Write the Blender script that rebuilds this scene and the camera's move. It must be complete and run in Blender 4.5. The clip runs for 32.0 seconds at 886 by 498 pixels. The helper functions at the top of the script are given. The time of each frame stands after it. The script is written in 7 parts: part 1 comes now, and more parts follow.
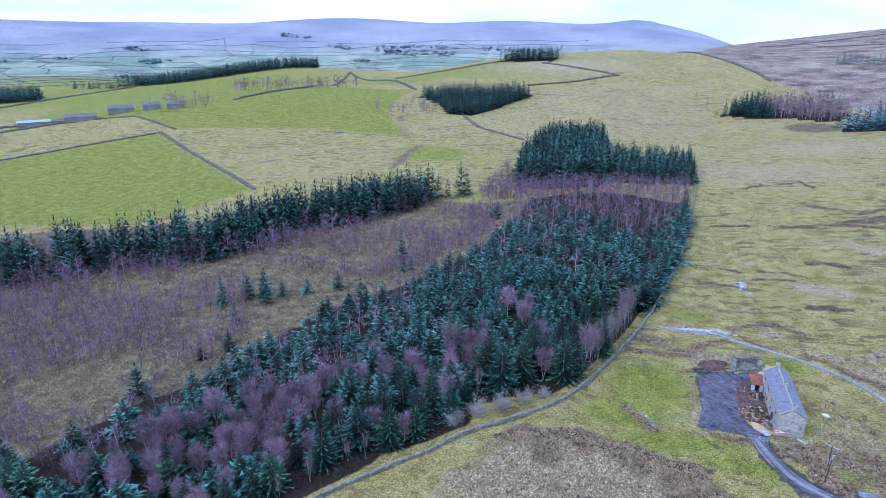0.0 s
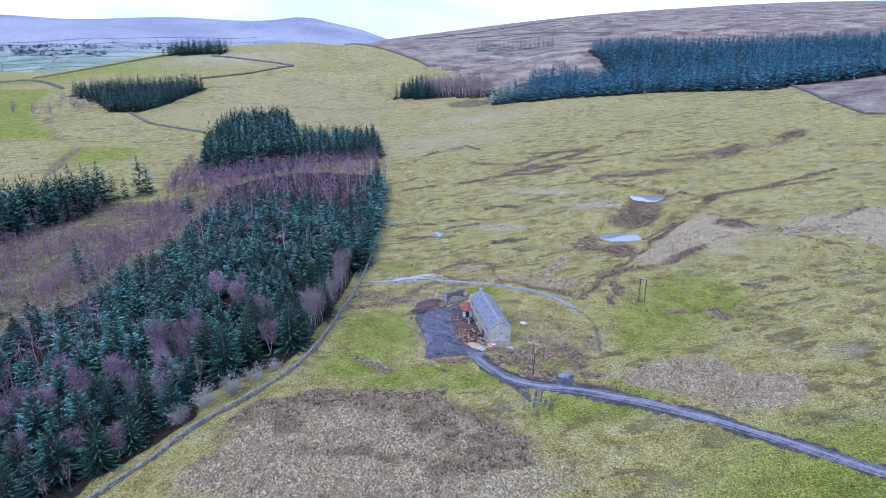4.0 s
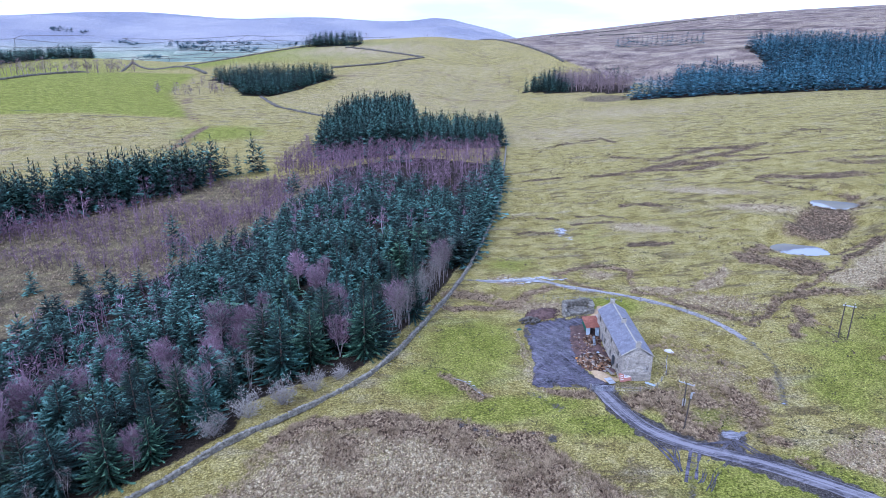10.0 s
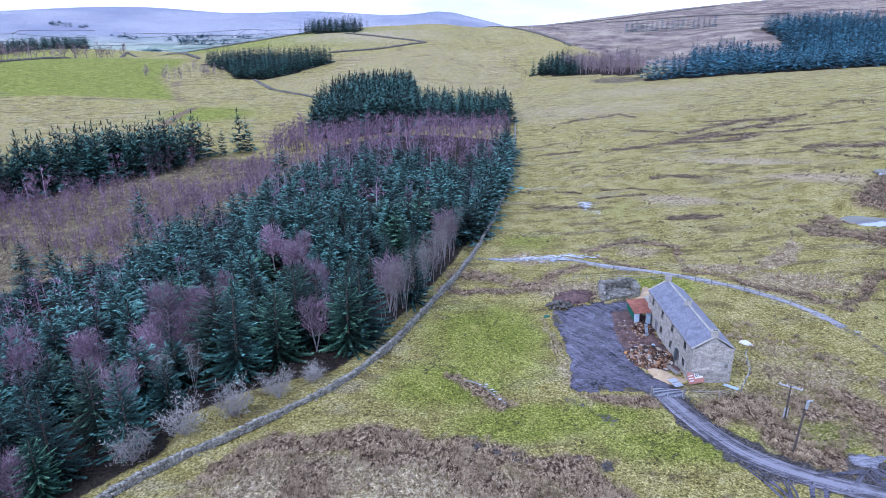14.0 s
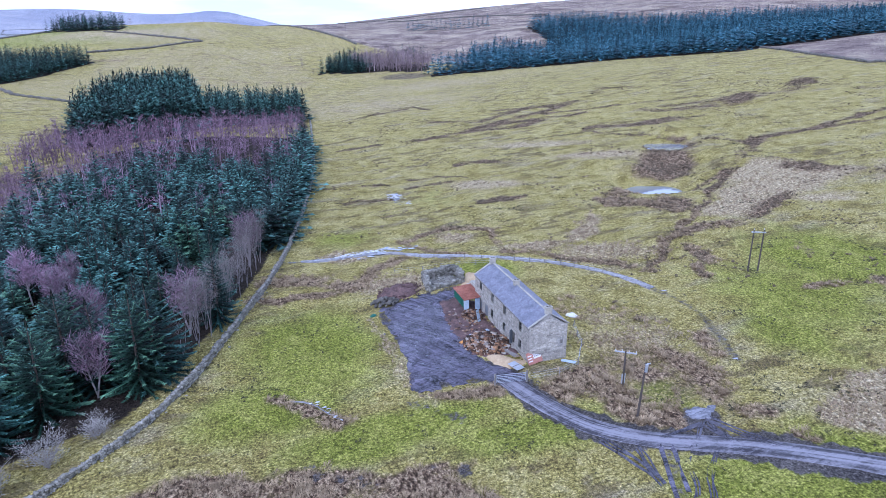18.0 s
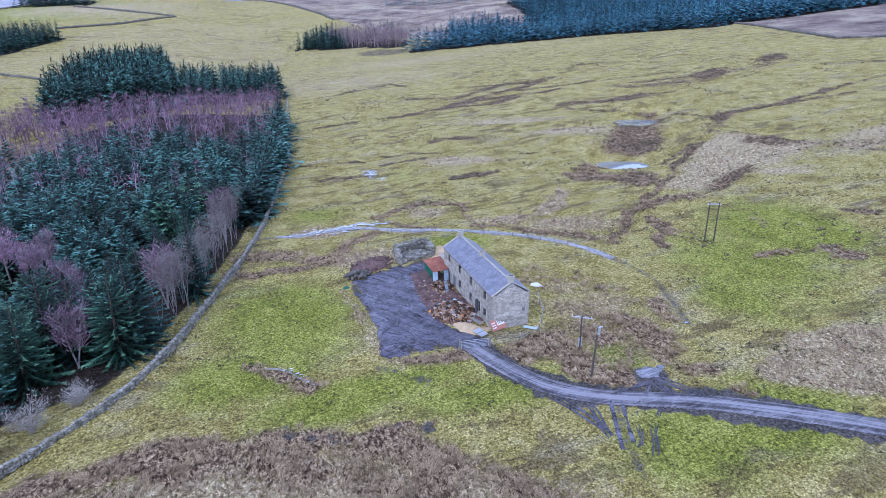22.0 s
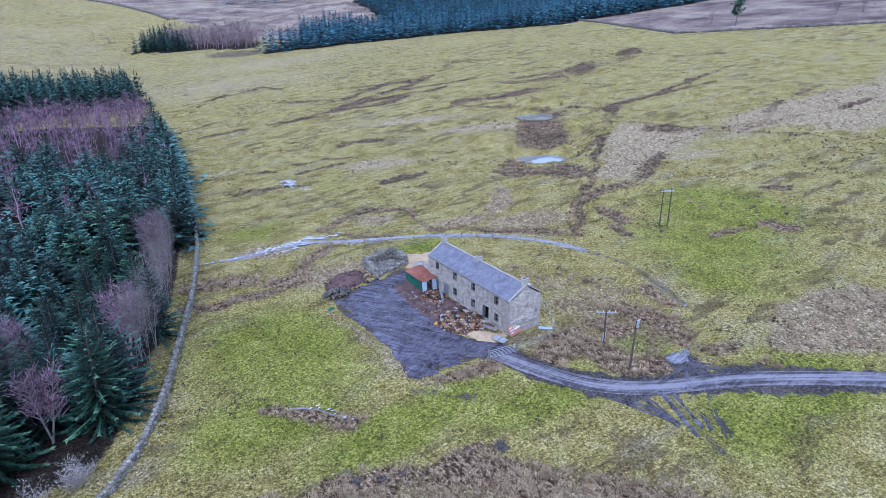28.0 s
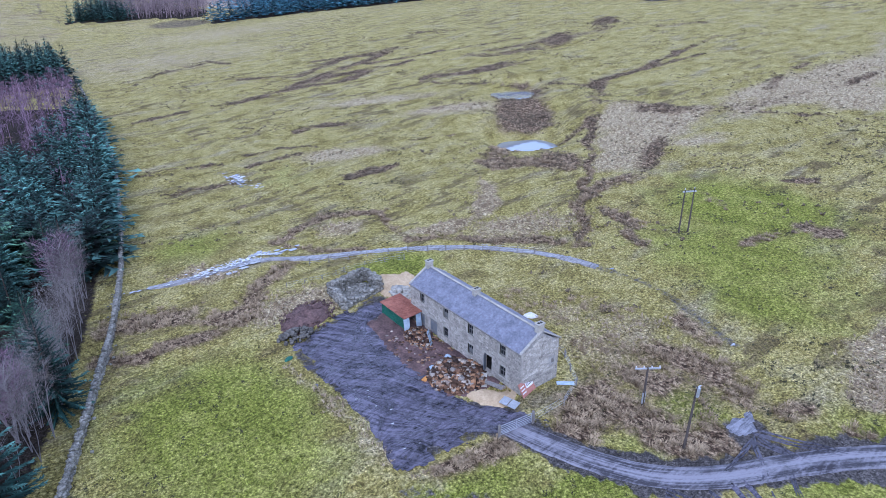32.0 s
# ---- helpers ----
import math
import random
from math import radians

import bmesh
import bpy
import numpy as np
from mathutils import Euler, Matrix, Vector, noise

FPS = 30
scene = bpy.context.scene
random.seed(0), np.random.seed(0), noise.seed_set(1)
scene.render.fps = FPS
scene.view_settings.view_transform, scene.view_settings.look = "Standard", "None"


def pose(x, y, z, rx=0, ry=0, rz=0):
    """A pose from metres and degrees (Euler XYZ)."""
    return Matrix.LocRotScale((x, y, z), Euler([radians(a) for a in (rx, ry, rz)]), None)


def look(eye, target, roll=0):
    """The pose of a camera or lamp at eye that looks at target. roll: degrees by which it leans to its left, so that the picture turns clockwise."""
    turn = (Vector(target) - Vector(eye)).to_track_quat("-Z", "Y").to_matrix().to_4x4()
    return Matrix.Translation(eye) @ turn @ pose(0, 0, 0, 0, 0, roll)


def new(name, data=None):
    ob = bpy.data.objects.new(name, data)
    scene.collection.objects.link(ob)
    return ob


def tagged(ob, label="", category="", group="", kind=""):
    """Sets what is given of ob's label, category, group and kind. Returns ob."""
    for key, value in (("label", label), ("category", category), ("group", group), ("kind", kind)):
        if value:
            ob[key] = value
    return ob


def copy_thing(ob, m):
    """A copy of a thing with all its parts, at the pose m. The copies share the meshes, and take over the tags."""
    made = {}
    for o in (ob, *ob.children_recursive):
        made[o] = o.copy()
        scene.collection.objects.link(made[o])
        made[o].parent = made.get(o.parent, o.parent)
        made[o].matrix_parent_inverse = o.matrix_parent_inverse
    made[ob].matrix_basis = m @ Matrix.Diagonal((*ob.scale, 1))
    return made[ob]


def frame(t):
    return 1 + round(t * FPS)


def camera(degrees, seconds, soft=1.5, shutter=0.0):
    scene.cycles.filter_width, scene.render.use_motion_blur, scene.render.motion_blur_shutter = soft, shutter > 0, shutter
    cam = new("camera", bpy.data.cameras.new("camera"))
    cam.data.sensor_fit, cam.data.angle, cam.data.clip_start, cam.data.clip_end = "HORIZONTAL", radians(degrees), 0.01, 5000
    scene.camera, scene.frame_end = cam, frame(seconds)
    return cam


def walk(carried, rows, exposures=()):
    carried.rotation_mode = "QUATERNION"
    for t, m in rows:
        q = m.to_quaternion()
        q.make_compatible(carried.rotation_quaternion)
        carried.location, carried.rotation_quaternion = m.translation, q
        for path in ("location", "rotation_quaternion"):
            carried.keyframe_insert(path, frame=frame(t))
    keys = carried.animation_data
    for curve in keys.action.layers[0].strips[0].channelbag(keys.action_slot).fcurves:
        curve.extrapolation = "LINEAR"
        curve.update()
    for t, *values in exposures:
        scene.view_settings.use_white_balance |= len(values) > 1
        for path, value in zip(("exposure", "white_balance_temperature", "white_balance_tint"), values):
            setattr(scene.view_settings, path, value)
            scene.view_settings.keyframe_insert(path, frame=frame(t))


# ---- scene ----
# ---- camera and flight ----
cam = camera(70.65, 32.0, soft=0.75)
# seconds, place, tilt up from straight down, turn to the left, roll
PATH = [
    (0, -34.28, -136.99, 84.41, 71.43, 17.86, -0.05),
    (0.5, -34.69, -136.88, 83.22, 71.32, 11.38, -0.13),
    (1, -35.22, -136.74, 82.00, 71.20, 0.18, -0.41),
    (1.5, -35.57, -136.70, 80.70, 71.08, -7.28, -0.58),
    (2, -35.86, -136.68, 79.33, 71.05, -10.01, -0.68),
    (2.5, -36.02, -136.69, 77.92, 71.04, -11.09, -0.66),
    (3, -36.12, -136.66, 76.51, 71.07, -11.59, -0.61),
    (3.5, -36.14, -136.51, 75.12, 71.12, -10.71, -0.52),
    (5.5, -34.97, -131.07, 70.98, 71.42, -9.91, -0.41),
    (6, -34.54, -129.04, 69.87, 71.47, -9.99, -0.43),
    (6.5, -34.02, -126.71, 68.72, 71.45, -10.08, -0.36),
    (7, -33.50, -123.95, 67.61, 71.47, -9.44, -0.30),
    (7.5, -32.87, -120.80, 66.54, 71.48, -5.52, -0.18),
    (8, -32.16, -117.36, 65.46, 71.50, -1.80, -0.04),
    (8.5, -31.54, -113.69, 64.33, 71.53, -0.30, 0.04),
    (9, -31.06, -109.92, 63.02, 71.55, 0.57, 0.03),
    (9.5, -30.72, -106.17, 61.41, 71.52, 1.04, 0.11),
    (10, -30.52, -102.50, 59.64, 71.53, 1.27, 0.18),
    (10.5, -30.47, -98.84, 57.90, 71.54, 1.37, 0.25),
    (11, -30.55, -95.25, 56.20, 71.48, 1.46, 0.24),
    (11.5, -30.64, -91.81, 54.42, 71.45, 1.48, 0.14),
    (12, -30.74, -88.48, 52.56, 71.39, 1.51, 0.12),
    (12.5, -30.89, -85.27, 50.65, 71.36, 1.56, 0.03),
    (13, -31.15, -82.15, 48.74, 71.34, 1.57, -0.11),
    (13.5, -31.37, -79.12, 46.96, 71.25, 1.56, -0.13),
    (14, -31.61, -76.24, 45.22, 71.19, 1.59, -0.16),
    (14.5, -31.91, -73.53, 43.58, 71.11, 1.58, -0.18),
    (16.5, -33.01, -66.70, 41.61, 71.25, 0.45, -0.03),
    (17, -32.91, -66.70, 41.31, 71.25, -6.42, 0.01),
    (17.5, -32.84, -66.79, 41.13, 71.32, -14.91, -0.31),
    (18, -32.47, -67.30, 41.28, 71.26, -17.06, -0.19),
    (18.5, -31.54, -68.24, 41.52, 71.21, -17.75, -0.12),
    (19, -30.28, -69.35, 41.73, 71.24, -18.06, -0.10),
    (19.5, -29.29, -70.41, 41.78, 71.18, -18.26, 0.02),
    (20, -28.61, -71.21, 41.75, 70.61, -18.27, 0.05),
    (20.5, -28.40, -71.62, 41.72, 69.45, -18.31, 0.00),
    (21, -28.91, -71.73, 41.75, 69.23, -18.19, -0.12),
    (21.5, -30.02, -71.71, 41.82, 69.23, -18.17, -0.14),
    (22, -31.58, -71.57, 41.87, 69.21, -18.76, -0.18),
    (22.5, -33.49, -71.23, 41.92, 69.16, -22.33, -0.30),
    (23, -35.47, -70.79, 41.98, 69.12, -22.73, -0.44),
    (23.5, -37.42, -70.34, 41.86, 69.15, -22.93, -0.36),
    (24, -39.36, -69.78, 41.76, 69.15, -25.26, -0.37),
    (24.5, -41.33, -69.09, 41.66, 69.12, -28.79, -0.43),
    (26.5, -48.54, -64.79, 41.87, 69.03, -32.05, -0.34),
    (27, -49.24, -63.14, 41.86, 69.03, -32.39, -0.45),
    (27.5, -49.41, -61.16, 41.92, 69.04, -32.55, -0.43),
    (28, -49.01, -58.77, 41.97, 69.04, -33.06, -0.36),
    (28.5, -48.15, -55.91, 41.92, 69.05, -33.77, -0.33),
    (29, -46.85, -52.75, 41.81, 69.01, -33.97, -0.25),
    (29.5, -45.04, -49.37, 41.75, 69.05, -34.05, -0.28),
    (30, -43.23, -46.05, 41.69, 69.07, -34.81, -0.26),
    (30.5, -41.72, -43.02, 41.67, 69.07, -36.20, -0.29),
    (31, -40.64, -40.85, 41.61, 69.15, -36.43, -0.29),
    (31.5, -39.95, -39.79, 41.50, 68.65, -36.49, -0.26),
    (32, -39.49, -39.33, 41.32, 66.41, -36.66, -0.27),
]
walk(cam, [(t, pose(x, y, z, tilt, 0, turn) @ pose(0, 0, 0, 0, 0, roll)) for t, x, y, z, tilt, turn, roll in PATH], [(0, 0.2, 4850, 23), (2, 0.18, 4950, 24), (13, 0.3, 5050, 26), (32, 0.18, 5000, 24)])
# ---- end of camera ----

# ---- light ----
SUN_UP, SUN_TURN = radians(38), radians(222)
world = bpy.data.worlds.new("overcast_sky")
scene.world = world
world.use_nodes = True
_n = world.node_tree.nodes
sky = _n.new("ShaderNodeTexSky")
sky.sky_type = "NISHITA"
sky.sun_disc = False
sky.sun_elevation, sky.sun_rotation = SUN_UP, SUN_TURN
sky.air_density, sky.dust_density, sky.ozone_density = 1.0, 0.6, 1.5
_l = world.node_tree.links
_dim = _n.new("ShaderNodeVectorMath")
_dim.operation = "SCALE"
_dim.inputs["Scale"].default_value = 0.10
_l.new(sky.outputs[0], _dim.inputs[0])
_tc = _n.new("ShaderNodeTexCoord")
_map = _n.new("ShaderNodeMapping")
_map.inputs["Scale"].default_value = (1.0, 1.0, 5.0)
_l.new(_tc.outputs["Generated"], _map.inputs[0])
_cl = _n.new("ShaderNodeTexNoise")
_cl.inputs["Scale"].default_value, _cl.inputs["Detail"].default_value = 2.2, 5.0
_l.new(_map.outputs[0], _cl.inputs["Vector"])
_rp = _n.new("ShaderNodeValToRGB")
_rp.color_ramp.elements[0].position, _rp.color_ramp.elements[0].color = 0.38, (0.50, 0.60, 0.73, 1)
_rp.color_ramp.elements[1].position, _rp.color_ramp.elements[1].color = 0.68, (0.95, 0.98, 1.0, 1)
_l.new(_cl.outputs["Fac"], _rp.inputs[0])
_mx = _n.new("ShaderNodeMix")
_mx.data_type = "RGBA"
_mx.inputs[0].default_value = 0.85  # cloud cover
_l.new(_dim.outputs[0], _mx.inputs[6])
_l.new(_rp.outputs[0], _mx.inputs[7])
_l.new(_mx.outputs[2], _n["Background"].inputs[0])
_n["Background"].inputs[1].default_value = 1.6
sun = new("sun", bpy.data.lights.new("sun", "SUN"))
sun.data.energy, sun.data.angle, sun.data.color = 1.5, radians(14), (1.0, 0.97, 0.92)
sun.matrix_world = look((math.sin(SUN_TURN) * math.cos(SUN_UP) * 100, math.cos(SUN_TURN) * math.cos(SUN_UP) * 100, math.sin(SUN_UP) * 100), (0, 0, 0))


# ---- materials ----
def material(name, rough=0.8, metal=0.0):
    m = bpy.data.materials.new(name)
    m.use_nodes = True
    b = m.node_tree.nodes["Principled BSDF"]
    b.inputs["Roughness"].default_value, b.inputs["Metallic"].default_value = rough, metal
    b.inputs["Specular IOR Level"].default_value = 0.3
    return m, m.node_tree.nodes, m.node_tree.links, b


def node(ns, kind, **inputs):
    n = ns.new(kind)
    for k, v in inputs.items():
        n.inputs[k.replace("_", " ")].default_value = v
    return n


def place(ns, ln, object_space=False):
    if object_space:
        return ns.new("ShaderNodeTexCoord").outputs["Object"]
    return ns.new("ShaderNodeNewGeometry").outputs["Position"]


def noise_at(ns, ln, vec, scale, detail=4.0, rough=0.6, stretch=None):
    t = node(ns, "ShaderNodeTexNoise", Scale=scale, Detail=detail, Roughness=rough)
    if stretch:
        mp = ns.new("ShaderNodeMapping")
        mp.inputs["Scale"].default_value = stretch
        ln.new(vec, mp.inputs["Vector"])
        vec = mp.outputs[0]
    ln.new(vec, t.inputs["Vector"])
    return t.outputs["Fac"]


def ramp(ns, ln, fac, stops):
    r = ns.new("ShaderNodeValToRGB")
    el = r.color_ramp.elements
    while len(el) < len(stops):
        el.new(0.5)
    for e, (p, c) in zip(el, stops):
        e.position, e.color = p, (*c, 1)
    ln.new(fac, r.inputs[0])
    return r.outputs[0]


def mixed(ns, ln, fac, a, b, how="MIX"):
    m = ns.new("ShaderNodeMix")
    m.data_type, m.blend_type = "RGBA", how
    for v, k in ((fac, 0), (a, 6), (b, 7)):
        if isinstance(v, (int, float)):
            m.inputs[k].default_value = v
        elif isinstance(v, tuple):
            m.inputs[k].default_value = (*v, 1)
        else:
            ln.new(v, m.inputs[k])
    return m.outputs[2]


def maths(ns, ln, how, a, b=0.0, clamp=False):
    m = ns.new("ShaderNodeMath")
    m.operation, m.use_clamp = how, clamp
    for v, k in ((a, 0), (b, 1)):
        if isinstance(v, (int, float)):
            m.inputs[k].default_value = v
        else:
            ln.new(v, m.inputs[k])
    return m.outputs[0]


def relief(ns, ln, b, fac, strength, distance):
    bp = node(ns, "ShaderNodeBump", Strength=strength, Distance=distance)
    ln.new(fac, bp.inputs["Height"])
    ln.new(bp.outputs[0], b.inputs["Normal"])


def plain(name, dark, light, scale=3.0, rough=0.8, metal=0.0, bump_by=0.3, depth=0.02, stretch=None, vary=0.0, own=True):
    """A surface that wanders between two colours at two scales, with fine relief; vary: brightness from object to object."""
    m, ns, ln, b = material(name, rough, metal)
    v = place(ns, ln, own)
    fine, broad = noise_at(ns, ln, v, scale * 5, 5, 0.65, stretch), noise_at(ns, ln, v, scale, 3, 0.55, stretch)
    f = maths(ns, ln, "ADD", maths(ns, ln, "MULTIPLY", fine, 0.55), maths(ns, ln, "MULTIPLY", broad, 0.45))
    c = ramp(ns, ln, f, [(0.36, dark), (0.64, light)])
    if vary:
        info = ns.new("ShaderNodeObjectInfo").outputs["Random"]
        isl = ns.new("ShaderNodeNewGeometry").outputs["Random Per Island"]
        k = maths(ns, ln, "ADD", 1 - vary, maths(ns, ln, "MULTIPLY", maths(ns, ln, "ADD", info, isl), vary))
        c = mixed(ns, ln, 1.0, c, k, "MULTIPLY")
    ln.new(c, b.inputs["Base Color"])
    if bump_by:
        relief(ns, ln, b, fine, bump_by, depth)
    return m


def tree_leaf(name, dark, light, tip, vary=0.7, tipped=False):
    """Foliage: colour by clump, by leaf and, for conifers, from painted crown shade inside to paler young tips of the
    boughs.
    """
    m, ns, ln, b = material(name, 0.75)
    v = place(ns, ln)
    info = ns.new("ShaderNodeObjectInfo").outputs["Random"]
    isl = ns.new("ShaderNodeNewGeometry").outputs["Random Per Island"]
    f = maths(ns, ln, "ADD", maths(ns, ln, "MULTIPLY", noise_at(ns, ln, v, 0.9, 5, 0.7), 0.5), maths(ns, ln, "MULTIPLY", isl, 0.5))
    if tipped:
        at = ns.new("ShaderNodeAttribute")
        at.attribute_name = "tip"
        # young tips are paler; the dark inside also carries the crown's own shade
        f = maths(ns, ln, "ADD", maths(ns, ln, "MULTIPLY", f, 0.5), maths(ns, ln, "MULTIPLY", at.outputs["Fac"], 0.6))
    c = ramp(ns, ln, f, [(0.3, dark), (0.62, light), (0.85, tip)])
    stem = ns.new("ShaderNodeAttribute")
    stem.attribute_name = "stem"
    k = maths(ns, ln, "ADD", 1 - vary / 2, maths(ns, ln, "MULTIPLY", maths(ns, ln, "FRACT", maths(ns, ln, "ADD", info, stem.outputs["Fac"])), vary))
    patch = maths(ns, ln, "ADD", -0.15, maths(ns, ln, "MULTIPLY", maths(ns, ln, "ADD", noise_at(ns, ln, v, 0.06, 2, 0.5), noise_at(ns, ln, v, 0.24, 1, 0.5, (1.0, 1.0, 0.0))), 1.15))
    c = mixed(ns, ln, 1.0, c, maths(ns, ln, "MULTIPLY", k, patch), "MULTIPLY")
    ln.new(c, b.inputs["Base Color"])
    return m


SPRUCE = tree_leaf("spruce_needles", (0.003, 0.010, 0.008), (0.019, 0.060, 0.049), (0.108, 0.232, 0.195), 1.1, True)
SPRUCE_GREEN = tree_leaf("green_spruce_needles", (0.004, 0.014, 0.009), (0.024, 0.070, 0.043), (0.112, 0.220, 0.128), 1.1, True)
# same spruce for the distant woods, with blue distance haze in its colours
HAZED_SPRUCE = tree_leaf("hazed_spruce_needles", (0.010, 0.038, 0.052), (0.048, 0.150, 0.196), (0.115, 0.27, 0.335), 0.8, True)
BIRCH_TWIG = tree_leaf("birch_twigs", (0.105, 0.066, 0.087), (0.245, 0.158, 0.208), (0.41, 0.295, 0.365))
LARCH_TWIG = tree_leaf("larch_twigs", (0.15, 0.11, 0.115), (0.29, 0.22, 0.225), (0.42, 0.34, 0.34))
PALE_TWIG = tree_leaf("lichened_twigs", (0.20, 0.19, 0.165), (0.36, 0.345, 0.31), (0.52, 0.50, 0.46))
GREY_TWIG = tree_leaf("bare_grey_twigs", (0.11, 0.095, 0.085), (0.20, 0.175, 0.165), (0.30, 0.28, 0.265))
BARK = plain("conifer_bark", (0.06, 0.045, 0.035), (0.13, 0.10, 0.085), 2.0)
PALE_BARK = plain("pale_birch_bark", (0.16, 0.14, 0.14), (0.38, 0.35, 0.34), 2.0)


def ground_material():
    """Rough pasture: zone weights painted over the sheet choose between grass, rush, dry bent, lush grass, mud and moor."""
    m, ns, ln, b = material("moorland_turf", 0.95)
    b.inputs["Specular IOR Level"].default_value = 0.1
    v = place(ns, ln)
    z1, z2 = ns.new("ShaderNodeAttribute"), ns.new("ShaderNodeAttribute")
    z1.attribute_name, z2.attribute_name = "zone", "zone_b"
    s1, s2 = ns.new("ShaderNodeSeparateColor"), ns.new("ShaderNodeSeparateColor")
    ln.new(z1.outputs["Color"], s1.inputs[0])
    ln.new(z2.outputs["Color"], s2.inputs[0])
    n_big, n_mid = noise_at(ns, ln, v, 0.03, 5, 0.6), noise_at(ns, ln, v, 0.22, 5, 0.65)
    n_fine, n_tiny = noise_at(ns, ln, v, 1.6, 5, 0.7), noise_at(ns, ln, v, 7.0, 4, 0.7)
    tuft = noise_at(ns, ln, v, 2.6, 3, 0.6, (1.0, 0.55, 1.0))
    wide = maths(ns, ln, "ADD", maths(ns, ln, "MULTIPLY", n_mid, 0.5), maths(ns, ln, "MULTIPLY", n_fine, 0.5))
    grass = ramp(ns, ln, wide, [(0.37, (0.175, 0.138, 0.046)), (0.48, (0.345, 0.292, 0.088)), (0.60, (0.49, 0.42, 0.18))])
    streak = noise_at(ns, ln, v, 1.0, 5, 0.65, (0.08, 0.22, 0.0))
    smear = noise_at(ns, ln, v, 0.02, 3, 0.5)
    band = maths(ns, ln, "MULTIPLY", ramp(ns, ln, streak, [(0.53, (0,) * 3), (0.57, (1,) * 3)]), ramp(ns, ln, smear, [(0.40, (0.0,) * 3), (0.54, (1.0,) * 3)]))
    grass = mixed(ns, ln, maths(ns, ln, "MULTIPLY", band, maths(ns, ln, "MULTIPLY", n_fine, 1.25), True), grass, (0.115, 0.082, 0.048))
    pale = ramp(ns, ln, noise_at(ns, ln, v, 1.0, 5, 0.65, (0.05, 0.13, 0.0)), [(0.54, (0,) * 3), (0.66, (0.6,) * 3)])
    grass = mixed(ns, ln, pale, grass, ramp(ns, ln, n_fine, [(0.35, (0.21, 0.17, 0.10)), (0.6, (0.46, 0.40, 0.27))]))
    lush = ramp(ns, ln, wide, [(0.37, (0.125, 0.138, 0.024)), (0.49, (0.235, 0.255, 0.040)), (0.6, (0.36, 0.355, 0.085))])
    dry = ramp(ns, ln, tuft, [(0.34, (0.19, 0.135, 0.082)), (0.48, (0.42, 0.335, 0.185)), (0.64, (0.63, 0.54, 0.35))])
    rush = ramp(ns, ln, tuft, [(0.36, (0.055, 0.036, 0.022)), (0.48, (0.175, 0.118, 0.072)), (0.62, (0.43, 0.325, 0.205))])
    mud = ramp(ns, ln, wide, [(0.35, (0.06, 0.055, 0.055)), (0.65, (0.15, 0.135, 0.125))])
    clear = ramp(ns, ln, wide, [(0.38, (0.07, 0.052, 0.038)), (0.5, (0.175, 0.138, 0.085)), (0.62, (0.32, 0.275, 0.135))])
    # needle litter, coloured near black to take in the shade under the trees
    litter_shade = ramp(ns, ln, wide, [(0.36, (0.018, 0.014, 0.012)), (0.64, (0.06, 0.048, 0.036))])
    n_moor = maths(ns, ln, "ADD", maths(ns, ln, "MULTIPLY", n_big, 0.6), maths(ns, ln, "MULTIPLY", wide, 0.4))
    moor = ramp(ns, ln, n_moor, [(0.40, (0.10, 0.072, 0.066)), (0.49, (0.235, 0.180, 0.155)), (0.60, (0.43, 0.36, 0.265))])
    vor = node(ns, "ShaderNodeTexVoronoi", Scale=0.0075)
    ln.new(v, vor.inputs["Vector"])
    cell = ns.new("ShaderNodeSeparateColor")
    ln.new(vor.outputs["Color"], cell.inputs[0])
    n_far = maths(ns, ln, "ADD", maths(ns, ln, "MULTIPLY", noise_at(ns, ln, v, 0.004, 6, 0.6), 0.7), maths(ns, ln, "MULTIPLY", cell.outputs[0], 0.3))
    # far dale fields and fells: blue distance haze mixed into their colours
    hazed_meadow = ramp(ns, ln, n_far, [(0.36, (0.20, 0.26, 0.21)), (0.5, (0.27, 0.34, 0.25)), (0.64, (0.40, 0.44, 0.33))])
    hazed_heath = ramp(ns, ln, noise_at(ns, ln, v, 0.002, 5, 0.6), [(0.4, (0.27, 0.285, 0.35)), (0.6, (0.385, 0.385, 0.42))])
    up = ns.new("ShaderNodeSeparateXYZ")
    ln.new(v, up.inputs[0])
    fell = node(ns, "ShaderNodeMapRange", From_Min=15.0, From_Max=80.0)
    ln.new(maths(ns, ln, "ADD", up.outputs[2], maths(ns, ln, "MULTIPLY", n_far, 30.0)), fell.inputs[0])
    far = mixed(ns, ln, fell.outputs[0], hazed_meadow, hazed_heath)

    def edge(w, jag, lo=0.42, hi=0.58):
        e = maths(ns, ln, "ADD", w, maths(ns, ln, "MULTIPLY", maths(ns, ln, "SUBTRACT", jag, 0.5), 0.9))
        r = node(ns, "ShaderNodeMapRange", From_Min=lo, From_Max=hi)
        ln.new(e, r.inputs[0])
        return r.outputs[0]

    c = mixed(ns, ln, edge(s1.outputs[2], n_mid, 0.3, 0.7), grass, lush)
    c = mixed(ns, ln, edge(s2.outputs[2], n_mid, 0.3, 0.7), c, moor)
    jag_dry = maths(ns, ln, "ADD", maths(ns, ln, "MULTIPLY", n_fine, 0.6), maths(ns, ln, "MULTIPLY", n_mid, 0.9))
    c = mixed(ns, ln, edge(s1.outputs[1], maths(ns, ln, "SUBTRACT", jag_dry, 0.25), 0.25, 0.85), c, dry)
    c = mixed(ns, ln, edge(s2.outputs[1], n_fine), c, clear)
    c = mixed(ns, ln, edge(z1.outputs["Alpha"], n_fine), c, litter_shade)
